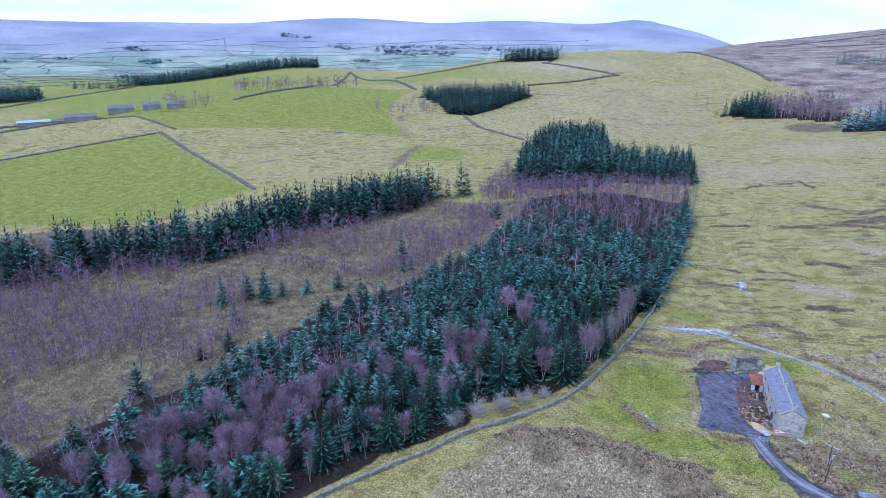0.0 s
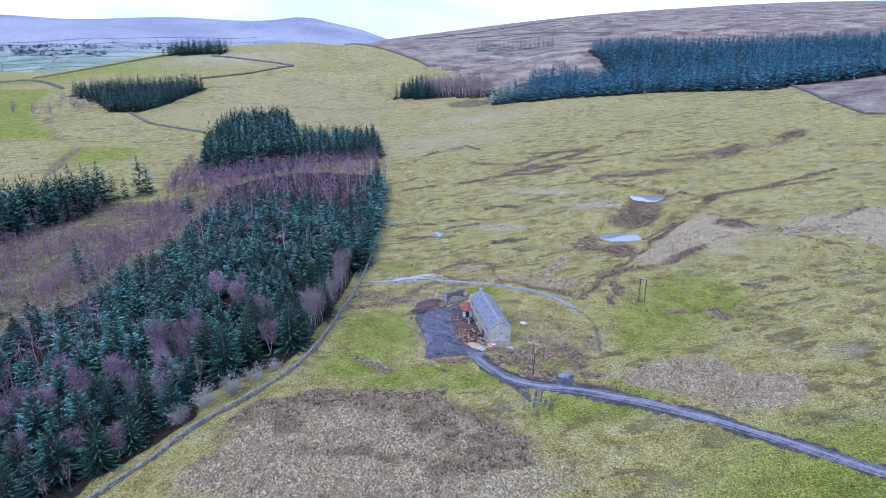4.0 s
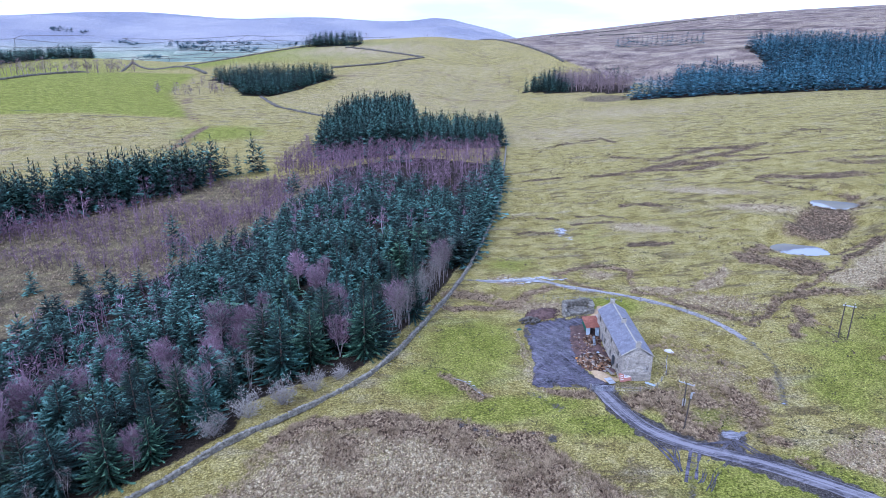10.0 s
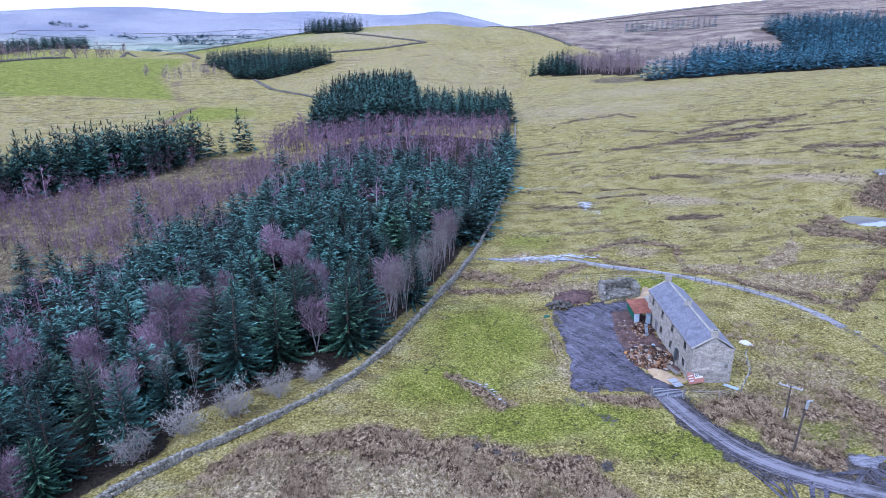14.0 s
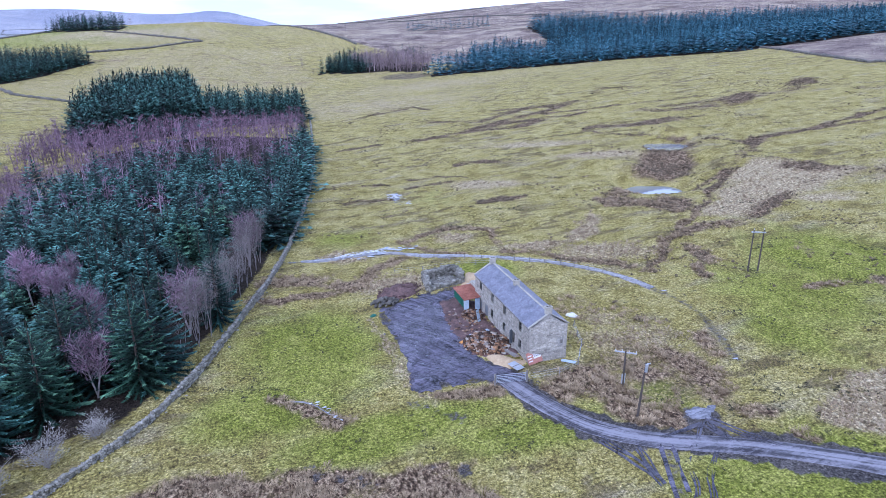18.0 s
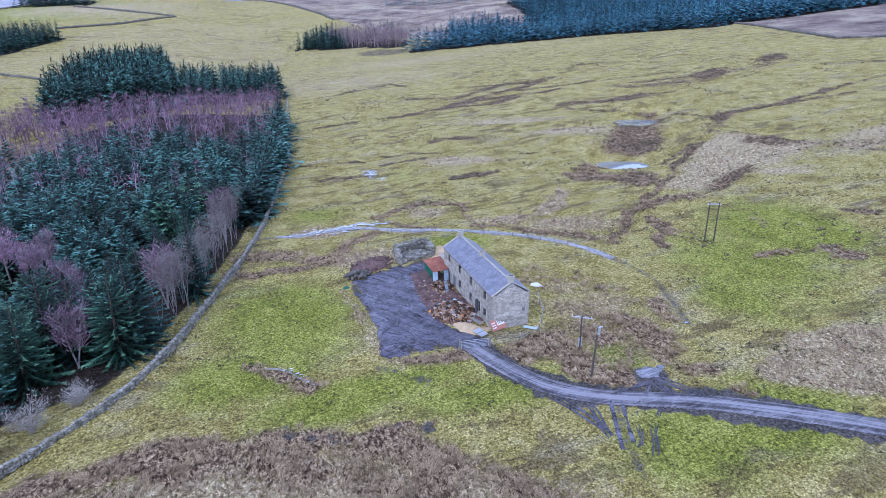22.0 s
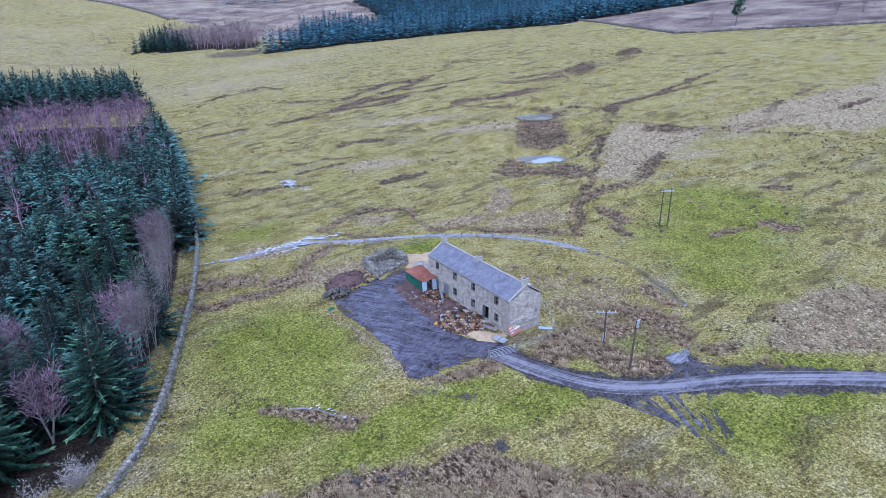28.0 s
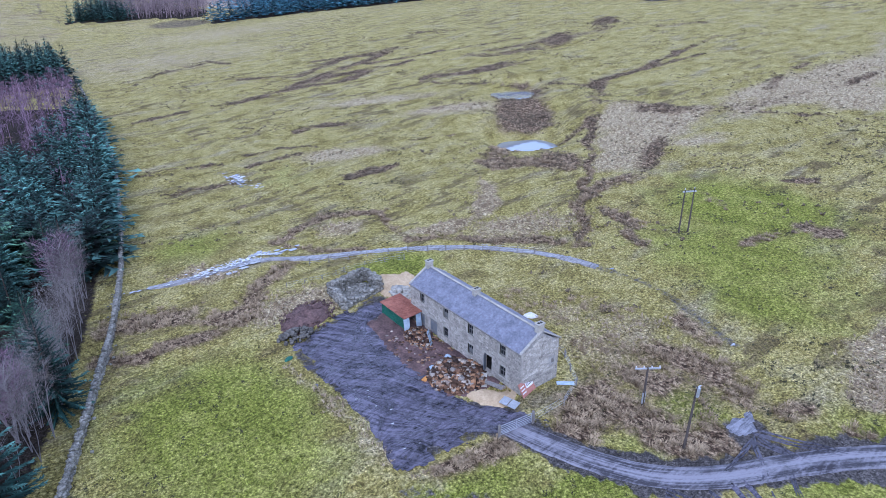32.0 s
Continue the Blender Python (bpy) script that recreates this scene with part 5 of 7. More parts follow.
def row_of(line, gap, side, seed, lo, hi):
    rng = random.Random(seed)
    return [(x + rng.uniform(-side, side), y + rng.uniform(-side, side), rng.uniform(lo, hi)) for x, y in along(line, gap)]


tall = [(x, y, t + (6.5 + 3.0 * float(bump(x, y, -92, 330, 26, 60))) * (x < -57)) for x, y, t in stand(TALL_BLOCK, 5.4, 21, 13, 18)]
wood_of("tall_spruce_block", tall, FAR_CONIFERS, SPRUCE, "tall dark mature spruces at the end of the plantation", 22, (0.6, 0.8))
WEST_ROW = [(-380, -20), (-294, 44), (-253, 82), (-226, 108), (-213, 151), (-188, 181), (-166, 221)]
_r = random.Random(23)
belt_spots = [(x, y, t) for x, y, t in row_of(WEST_ROW, 0.62, 10, 23, 16, 27) if x > -232 or _r.random() < 0.5]
wood_of("conifer_belt", belt_spots + [(-158, 226, 22), (-155, 229, 17), (-150, 232, 15), (-143, 238, 24), (-140, 240, 19)], FAR_CONIFERS, SPRUCE, "ragged belt of dark conifers beside the cleared slope", 24, (0.5, 0.72))
wood_of("lone_spruces", [(-108, 188, 12.5), (-111, 190, 9), (-138, 122, 14), (-128, 108, 9), (-131, 106, 7), (-96, 150, 9), (-180, 60, 12), (-176, 66, 13), (-170, 58, 11), (-186, 52, 12), (-174, 62, 10), (-168, 66, 9), (-160, 72, 9), (-150, 80, 9), (-172, 40, 8), (-160, 20, 9), (-165, 12, 8), (-168, -12, 12), (-157, -30, 10)], FAR_CONIFERS, SPRUCE, "single dark spruces standing on felled ground", 25, (0.75, 0.95))
_r = random.Random(5)
scrub = [(x, y, _r.uniform(4.5, 9.5)) for x, y in spread_over([(-160, 30), (-190, 75), (-260, 120), (-330, 80), (-330, -20), (-240, -90), (-185, -80), (-165, 0)], 2.9, 31) if noise.noise((x * 0.03, y * 0.03, 9)) + _r.uniform(-0.3, 0.3) > -0.25]
scrub += [(x, y, _r.uniform(4, 8.5)) for x, y in spread_over([(-200, 95), (-150, 88), (-120, 120), (-105, 170), (-110, 215), (-150, 210), (-195, 180), (-240, 150)], 3.1, 32) if noise.noise((x * 0.035, y * 0.035, 5)) + _r.uniform(-0.25, 0.25) > -0.06]
scrub += [(x, y, _r.uniform(5, 9)) for x, y in spread_over([(-122, 95), (-98, 158), (-95, 205), (-118, 215), (-128, 150), (-150, 80)], 3.8, 37) if _r.random() < 0.75]
scrub += [(x, y, _r.uniform(9, 13.5)) for x, y in spread_over([(-130, 228), (-126, 300), (-110, 262), (-62, 244), (-60, 222), (-95, 210)], 4.2, 33)]
scrub += [(x, y, _r.uniform(7, 11)) for x, y in spread_over([(-64, 218), (-62, 258), (-6, 262), (-9, 208), (-40, 222)], 3.9, 36)]
scrub += row_of([(-370, -30), (-290, 30), (-240, 80), (-205, 115), (-190, 165), (-160, 215)], 1.9, 10, 34, 8, 15)
wood_of("birch_scrub", scrub, BIRCH_FAR, BIRCH_TWIG, "leafless purple birch scrub over felled ground", 35)
wood_of("larch_copse", [t for t in stand(LARCH_COPSE, 4.6, 41, 14, 18.5) if t[0] > 82 + 14 * noise.noise((t[0] * 0.05, t[1] * 0.05, 1))], BIRCH_FAR, LARCH_TWIG, "bare brown larches in a hollow of the moor", 42, (0.75, 0.95))
wood_of("hollow_spruces", [t for t in stand(LARCH_COPSE, 5.2, 44, 14, 20) if t[0] < 86 + 14 * noise.noise((t[0] * 0.05, t[1] * 0.05, 1))] + row_of([(135, 640), (155, 610)], 5, 4, 43, 15, 21) + [(132, 520, 13), (150, 560, 9)], DARK_CONIFERS, SPRUCE, "dark spruces along the edge of the larches", 45, (0.55, 0.75))
wood_of("hillside_copse", stand(MID_COPSE, 5.2, 46, 13, 19), DARK_CONIFERS, SPRUCE, "dark spruce copse on the green hillside", 47, (0.6, 0.8))
wood_of("hilltop_copse", stand(CROWN_COPSE, 7, 48, 17, 24), DARK_CONIFERS, SPRUCE, "dark copse on the crown of the hill", 49, (0.6, 0.8))
wood_of("copse_edge_trees", row_of([(-318, 512), (-300, 498), (-280, 505), (-262, 524), (-278, 548), (-300, 560)], 3.5, 7, 50, 8, 13) + [(-205, 1150, 16), (-160, 1150, 12), (-90, 1180, 11), (118, 915, 13), (20, 690, 10), (30, 660, 9), (36, 600, 9), (28, 640, 8)], BIRCH_FAR, LARCH_TWIG, "bare brown broadleaved trees on the hill", 51, (0.9, 1.2))
wood_of("belt_trees", stand(WEST_BELT, 9.5, 52, 21, 27) + stand(LEFT_WOOD, 8, 58, 17, 24) + row_of([(-1190, 915), (-1110, 900), (-1030, 895)], 9, 14, 59, 14, 20), FOREST_CONIFERS, SPRUCE, "dark shelter belt above the far fields", 53, (0.8, 1.05))
wood_of("belt_edge_trees", row_of([(-560, 590), (-527, 576), (-477, 602), (-417, 660)], 2.2, 9, 54, 13, 20) + row_of([(-582, 469), (-568, 476), (-521, 448), (-497, 451), (-530, 479)], 4, 10, 57, 10, 17) + row_of([(-1180, 930), (-1030, 905)], 6, 16, 61, 13, 18), BIRCH_FAR, LARCH_TWIG, "bare trees at the end of the shelter belt", 55, (0.9, 1.2))
wood_of("moor_forest", stand(FAR_WOOD, 8.2, 56, 16, 21), FOREST_CONIFERS, HAZED_SPRUCE, "broad dark spruce forest on the edge of the moor", 57, (0.72, 0.95))
_r = random.Random(14)
wood_of("scots_pine_row", [(x, y, _r.uniform(16, 22)) for x, y in along([(215, 915), (330, 880)], 7)], DARK_CONIFERS, HAZED_SPRUCE, "thin row of pines on the bare moor", 60, (0.6, 0.9))


def lone_pine(x, y, tall, seed):
    """A wind-shaped pine: bare bole, a few limbs and flat dark clumps of needles."""
    rng = random.Random(seed)
    m = pose(x, y, ground_at(x, y) - 0.2, 0, 0, rng.uniform(0, 360))
    tree = thing("pine_tree", m, "lone dark pine with a bare trunk on the moor edge", "tree", "lone pines")
    wood, leaf = bare_tree(seed, 14, 320, 0.26, 0.3, 1, 0.05, 0.035)
    grown = Matrix.Diagonal((tall, tall, tall, 1))
    mesh_object("trunk", [grown @ Vector(v) for v in wood[0]], wood[1], BARK, tree)
    top = mesh_object("crown", [grown @ Vector(v) for v in leaf[0]], leaf[1], SPRUCE_GREEN, tree)
    top.data.attributes.new("tip", "FLOAT", "POINT").data.foreach_set("value", [0.45] * len(leaf[0]))


for _x, _y, _t in LONE_PINES:
    lone_pine(_x, _y, _t, int(_x))
plant([tree_kind("bare_tree", GREYS[1][0], GREYS[1][1], BARK, GREY_TWIG, "lone leafless tree on the edge of the moor", "lone bare trees")], BARE_LONE, 15, (1.6, 2.0))
far_clumps = []
for cx, cy, rx, ry, n in ((-2258, 2252, 60, 40, 40), (-2280, 1878, 40, 25, 16), (-2007, 2066, 45, 70, 40), (-1861, 2955, 80, 40, 34), (-1545, 2848, 60, 25, 24), (-1095, 2813, 170, 70, 120), (-1288, 2893, 80, 90, 50), (-1273, 2525, 50, 40, 30), (-1108, 2990, 150, 40, 60), (-1500, 1500, 160, 40, 50), (-2400, 1650, 120, 30, 30), (-700, 3000, 160, 50, 60), (-1150, 620, 120, 30, 50)):
    far_clumps += [(cx + _r.uniform(-rx, rx), cy + _r.uniform(-ry, ry), _r.uniform(10, 14)) for _ in range(n)]
wood_of("dale_woods", far_clumps, FOREST_CONIFERS, HAZED_SPRUCE, "distant woods scattered over the dale", 61, (1.6, 2.3))


# ---- walls of stone ----
def stone_proto(seed):
    rng = random.Random(seed)
    bm = bmesh.new()
    add_box(bm, -0.5, 0.5, -0.5, 0.5, 0, 1, None, 0.0, 0.12, rng)
    vs, fs = [v.co.copy() for v in bm.verts], [[v.index for v in f.verts] for f in bm.faces]
    bm.verts.index_update()
    fs = [[v.index for v in f.verts] for f in bm.faces]
    bm.free()
    return triangles(vs, fs)


STONES = [stone_proto(s) for s in range(5)]


def stone_wall(name, line, high, seed, label, size=0.30, fallen=0.06):
    """A drystone wall: courses of rough stones, two thick, with uprights along the top."""
    rng = random.Random(seed)
    spots = []
    for x, y in along(line, size * 1.1):
        top = high * (0.75 + 0.35 * noise.noise((x * 0.13, y * 0.13, seed))) if rng.random() > fallen else high * rng.uniform(0.3, 0.7)
        z, g = 0.0, ground_at(x, y) - 0.1
        while z < top:
            h = size * rng.uniform(0.55, 0.9)
            wide = size * 1.4 * (1 - 0.35 * z / high)
            for s in (-1, 1):
                spots.append((x + rng.gauss(0, 0.05) + s * wide * 0.3, y + rng.gauss(0, 0.05), g + z, size * rng.uniform(0.9, 1.4), h, rng.uniform(0, 6.28), rng.randrange(9)))
            z += h * 0.92
        if rng.random() < 0.12:
            spots.append((x + rng.uniform(-1.2, 1.2), y + rng.uniform(-1.2, 1.2), g, size, size * 0.6, rng.uniform(0, 6.28), rng.randrange(9)))
    ob = merged(name, STONES, spots, STONE, label, "wall", seed)
    ob["kind"] = "structure"
    return ob


stone_wall("wall_plantation", WALL_LINE, 1.35, 71, "mossy grey drystone wall along the plantation edge")
HILL_WALLS = [
    [(-537, 237), (-508, 288), (-468, 345)],
    [(-468, 345), (-404, 300), (-328, 250), (-282, 217)],
    [(-645, 323), (-606, 382), (-550, 403), (-463, 359)],
    [(-898, 522), (-980, 709), (-1059, 948), (-1014, 997)],
    [(-490, 492), (-468, 616), (-642, 1108), (-427, 808), (-323, 643)],
    [(-435, 854), (-348, 886), (-273, 930)],
    [(-198, 877), (-132, 825), (-77, 776), (-135, 729), (-186, 698)],
    [(-219, 507), (-190, 457), (-137, 412)],
    [(10, 1220), (54, 1020), (84, 918), (107, 832), (112, 790)],
    [(-900, 330), (-700, 300), (-560, 225)],
]
DALE_WALLS = [
    [(345, 338), (308, 259), (283, 195), (303, 165), (343, 105), (420, 50)],
    [(170, 1330), (330, 1420), (560, 1500)],
    [(255, 1235), (400, 1170), (480, 990)],
    [(-670, 344), (-606, 392)],
]
_spots = []
_r = random.Random(72)
for line in HILL_WALLS + DALE_WALLS:
    for x, y in along(line, 1.6):
        far = math.hypot(x, y) > 700
        _spots.append((x + _r.gauss(0, 0.3), y + _r.gauss(0, 0.3), ground_at(x, y) - 0.2, 2.2 if not far else 3.0, 1.3 * _r.uniform(0.7, 1.15) * (1.5 if far else 1), _r.uniform(0, 6.28), _r.randrange(9)))
DARK_STONE = plain("lichened_dark_stone", (0.07, 0.065, 0.055), (0.20, 0.185, 0.16), 0.6, 0.9, vary=0.4)
# walls of the fields across the dale: an uneven net over its floor and lower slope
WALL_RUNS = [triangles([(a, b * 0.08 * (1 - 0.3 * c), c) for a in (-0.53, 0.53) for b in (-1, 1) for c in (0, 1)], [(0, 1, 3, 2), (4, 6, 7, 5), (0, 4, 5, 1), (2, 3, 7, 6), (0, 2, 6, 4), (1, 5, 7, 3)])]
_net, _runs = {}, []
for _i in range(14):
    for _j in range(26):
        _rad, _az = 1750 + 125 * _i + _r.uniform(-45, 45), radians(6 + 2.7 * _j + _r.uniform(-0.9, 0.9))
        _net[_i, _j] = (-_rad * math.sin(_az), _rad * math.cos(_az))
for (_i, _j), _p in _net.items():
    for _q, _odds in (((_i + 1, _j), 0.62), ((_i, _j + 1), 0.85)):
        if _q in _net and _r.random() < _odds:
            _runs.append([_p, _net[_q]])
_bits = []
for _line in _runs:
    (_x0, _y0), (_x1, _y1) = _line
    _turn = math.atan2(_y1 - _y0, _x1 - _x0)
    for x, y in along(_line, 11.0):
        if ground_at(x, y) < 92:
            _bits.append((x, y, ground_at(x, y) - 0.4, 11.5, 1.9 * _r.uniform(0.7, 1.2), _turn, 0))
merged("dale_field_walls", WALL_RUNS, _bits, DARK_STONE, "dark drystone walls netting the far dale fields", "wall", 74)["kind"] = "structure"
merged("field_walls", STONES, _spots, DARK_STONE, "dark drystone walls dividing the hill fields", "wall", 73)["kind"] = "structure"

# ---- the farmhouse ----
def stone_front():
    """Coursed rubble walling with pale mortar, streaked and patched."""
    m, ns, ln, b = material("rubble_masonry", 0.9)
    tc = ns.new("ShaderNodeTexCoord").outputs["Object"]
    sep = ns.new("ShaderNodeSeparateXYZ")
    ln.new(tc, sep.inputs[0])
    com = ns.new("ShaderNodeCombineXYZ")
    ln.new(maths(ns, ln, "ADD", sep.outputs[0], sep.outputs[1]), com.inputs[0])
    ln.new(sep.outputs[2], com.inputs[1])
    warp = node(ns, "ShaderNodeTexNoise", Scale=1.1, Detail=3)
    ln.new(tc, warp.inputs["Vector"])
    off = ns.new("ShaderNodeVectorMath")
    off.operation = "MULTIPLY_ADD"
    ln.new(warp.outputs["Color"], off.inputs[0])
    off.inputs[1].default_value = (0.25, 0.14, 0)
    ln.new(com.outputs[0], off.inputs[2])
    br = ns.new("ShaderNodeTexBrick")
    br.offset, br.squash = 0.5, 0.7
    for k, v in (("Scale", 1.0), ("Mortar Size", 0.018), ("Mortar Smooth", 0.5), ("Bias", 0.0), ("Brick Width", 0.5), ("Row Height", 0.21)):
        br.inputs[k].default_value = v
    br.inputs["Color1"].default_value, br.inputs["Color2"].default_value, br.inputs["Mortar"].default_value = (0.30, 0.275, 0.235, 1), (0.40, 0.37, 0.32, 1), (0.44, 0.41, 0.36, 1)
    ln.new(off.outputs[0], br.inputs["Vector"])
    n1, n2 = noise_at(ns, ln, tc, 0.7, 4, 0.6), noise_at(ns, ln, tc, 4.5, 5, 0.7)
    c = mixed(ns, ln, ramp(ns, ln, n2, [(0.3, (0.45,) * 3), (0.42, (0,) * 3)]), br.outputs["Color"], (0.10, 0.085, 0.07))
    c = mixed(ns, ln, 0.55, c, ramp(ns, ln, n1, [(0.35, (0.22, 0.205, 0.18)), (0.65, (0.46, 0.43, 0.38))]))
    ln.new(c, b.inputs["Base Color"])
    relief(ns, ln, b, maths(ns, ln, "ADD", maths(ns, ln, "MULTIPLY", br.outputs["Fac"], -0.5), n2), 0.6, 0.05)
    return m


MASONRY = stone_front()
RENDER = plain("grey_gable_masonry", (0.19, 0.18, 0.165), (0.44, 0.425, 0.39), 1.3, 0.9, bump_by=0.5, depth=0.04, own=True)
SLATE = plain("blue_grey_slate", (0.125, 0.13, 0.165), (0.265, 0.272, 0.325), 0.9, 0.55, bump_by=0.2, vary=0.22)
COPING = plain("pale_sandstone_coping", (0.27, 0.255, 0.215), (0.46, 0.435, 0.375), 1.2, 0.85)
GLASS_DARK, _ns, _ln, _b = material("old_window_glass", 0.12)
_b.inputs["Base Color"].default_value = (0.02, 0.022, 0.025, 1)
# near black in place of the shade inside rooms, flues and far windows
VOID = plain("unlit_interior", (0.01, 0.01, 0.01), (0.03, 0.028, 0.025), 1.0, 0.95)
FRAME_WOOD = plain("flaking_window_paint", (0.10, 0.10, 0.095), (0.22, 0.22, 0.21), 2.0, 0.7)
DOOR_PAINT = plain("faded_grey_blue_door", (0.10, 0.115, 0.13), (0.19, 0.21, 0.23), 1.0, 0.7, stretch=(1, 1, 0.2))

LONG, DEEP, EAVE, RIDGE, THICK = 20.8, 5.5, 5.25, 6.95, 0.45
house = thing("farmhouse", pose(0, 0, 0), "derelict two-storey stone farmhouse with a slate roof", "house")


def pierced(u0, u1, z0, z1, holes, at, thick, axis):
    """A wall in the plane axis = at, with openings (u0, u1, z0, z1) cut through."""
    bm = bmesh.new()
    us = sorted({u0, u1, *(h[0] for h in holes), *(h[1] for h in holes)})
    zs = sorted({z0, z1, *(h[2] for h in holes), *(h[3] for h in holes)})
    for a, b in zip(us, us[1:]):
        run = None
        for c, d in zip(zs, zs[1:]):
            cu, cz = (a + b) / 2, (c + d) / 2
            solid = not any(h[0] < cu < h[1] and h[2] < cz < h[3] for h in holes)
            if solid and run is None:
                run = c
            if not solid and run is not None:
                _slab(bm, a, b, run, c, at, thick, axis)
                run = None
        if run is not None:
            _slab(bm, a, b, run, zs[-1], at, thick, axis)
    return bm


def _slab(bm, a, b, c, d, at, thick, axis):
    if axis == "x":
        add_box(bm, at, at + thick, a, b, c, d)
    else:
        add_box(bm, a, b, at, at + thick, c, d)


UPPER = [(3.0, 0.95, 1.25, 3.55), (8.5, 0.95, 1.25, 3.55), (13.2, 0.95, 1.25, 3.55), (18.1, 0.9, 1.15, 3.6)]
LOWER = [(2.9, 0.95, 1.25, 0.95), (8.45, 0.95, 1.25, 0.95), (13.2, 0.95, 1.25, 0.95)]
DOORS = [(5.4, 1.35, 2.15, 0.25), (15.8, 1.6, 2.1, 0.0), (18.2, 1.0, 2.0, 0.0)]
holes = [(y - w / 2, y + w / 2, z, z + h) for y, w, h, z in UPPER + LOWER + DOORS]
part("front_wall", pierced(0, LONG, -0.6, EAVE, holes, 0, THICK, "x"), MASONRY, house, "coursed rubble stone front")
part("back_wall", pierced(0, LONG, -0.6, EAVE, [], DEEP - THICK, THICK, "x"), MASONRY, house)


def gable(y, name, hole=None):
    bm = pierced(THICK, DEEP - THICK, -0.6, EAVE, [hole] if hole else [], y, THICK, "y")
    tri = [(THICK, EAVE), (DEEP - THICK, EAVE), (DEEP / 2, RIDGE - 0.1)]
    a = [bm.verts.new((px, y, pz)) for px, pz in tri]
    b = [bm.verts.new((px, y + THICK, pz)) for px, pz in tri]
    bm.faces.new(a), bm.faces.new(b[::-1])
    for i in range(3):
        j = (i + 1) % 3
        bm.faces.new((a[j], a[i], b[i], b[j]))
    return part(name, bm, RENDER, house, "grey rubble gable wall")


gable(0, "near_gable", (4.45, 4.95, 2.3, 2.95))
gable(LONG - THICK, "far_gable")
# floors and partition out of sight, coloured near black so openings look dark
part("interior_floor", box_bm(THICK, DEEP - THICK, THICK, LONG - THICK, 0.0, 0.12), VOID, house)
part("upper_floor", box_bm(THICK, DEEP - THICK, THICK, LONG - THICK, 2.75, 2.95), VOID, house)
part("interior_partition", box_bm(1.7, 1.85, THICK, LONG - THICK, 0.12, EAVE), VOID, house)
part("gable_window_board", box_bm(4.45, 4.95, 0.12, 0.18, 2.3, 2.95), TIMBER, house)


def window(y, w, h, z, boarded=False):
    frame = part("window_frame", box_bm(0.14, 0.20, y - w / 2, y - w / 2 + 0.08, z, z + h), FRAME_WOOD, house, "flaking grey sash frame")
    part("stile", box_bm(0.14, 0.20, y + w / 2 - 0.08, y + w / 2, z, z + h), FRAME_WOOD, frame)
    for k in (0.0, 0.5, 1.0):
        zz = z + (h - 0.07) * k
        part("rail", box_bm(0.14, 0.20, y - w / 2 + 0.08, y + w / 2 - 0.08, zz, zz + 0.07), FRAME_WOOD, frame)
    part("glazing_bar", box_bm(0.145, 0.195, y - 0.02, y + 0.02, z + 0.07, z + h - 0.07), FRAME_WOOD, frame)
    for k in (0, 1):
        part("pane", box_bm(0.165, 0.175, y - w / 2 + 0.08, y + w / 2 - 0.08, z + 0.07 + k * (h - 0.07) / 2, z + h / 2 + k * (h - 0.07) / 2), GLASS_DARK if not (boarded and k == 0) else FRAME_WOOD, frame, "dark broken pane")
    part("lintel", box_bm(-0.03, 0.3, y - w / 2 - 0.2, y + w / 2 + 0.2, z + h, z + h + 0.22, None, 0.015), COPING, house, "pale sandstone lintel")
    part("sill", box_bm(-0.10, 0.12, y - w / 2 - 0.12, y + w / 2 + 0.12, z - 0.14, z, None, 0.015), COPING, house, "pale sandstone sill")
    for s in (-1, 1):
        part("jamb", box_bm(-0.02, 0.13, y + s * (w / 2 + 0.07) - 0.07, y + s * (w / 2 + 0.07) + 0.07, z, z + h), COPING, house, "dressed stone jamb")


for n, (y, w, h, z) in enumerate(UPPER + LOWER):
    window(y, w, h, z, n in (2, 5))
for n, (y, w, h, z) in enumerate(DOORS):
    part("lintel", box_bm(-0.03, 0.3, y - w / 2 - 0.25, y + w / 2 + 0.25, z + h, z + h + 0.25, None, 0.015), COPING, house, "pale sandstone lintel")
    if n == 0:
        part("door_leaf", box_bm(0.16, 0.22, -0.62, 0.0, 0, h, pose(0.1, y + w / 2, z, 0, 0, -65)), DOOR_PAINT, house, "open plank door")
    else:
        leaf = part("door_leaf", box_bm(0.16, 0.22, y - w / 2, y + w / 2, z, z + h), DOOR_PAINT, house, "closed faded plank door")
        bm = bmesh.new()
        for zz in (0.3, h - 0.4):
            add_box(bm, 0.13, 0.16, y - w / 2 + 0.05, y + w / 2 - 0.05, z + zz, z + zz + 0.12)
        for k in range(1, int(w / 0.2)):
            add_box(bm, 0.152, 0.16, y - w / 2 + 0.2 * k - 0.008, y - w / 2 + 0.2 * k + 0.008, z, z + h)
        part("door_ledge", bm, TIMBER, leaf)
bm = bmesh.new()
for k in range(2):
    add_box(bm, -0.45 - 0.3 * k, -0.02 if k == 0 else -0.45, 4.5, 6.3, -0.1, 0.22 - 0.12 * k)
part("doorstep", bm, COPING, house, "worn stone doorstep")

# facing stones of the front and the near gable, laid in rough courses
FACING = plain("facing_stone", (0.17, 0.155, 0.13), (0.52, 0.485, 0.42), 1.2, 0.9, bump_by=0.5, depth=0.03, vary=0.5)


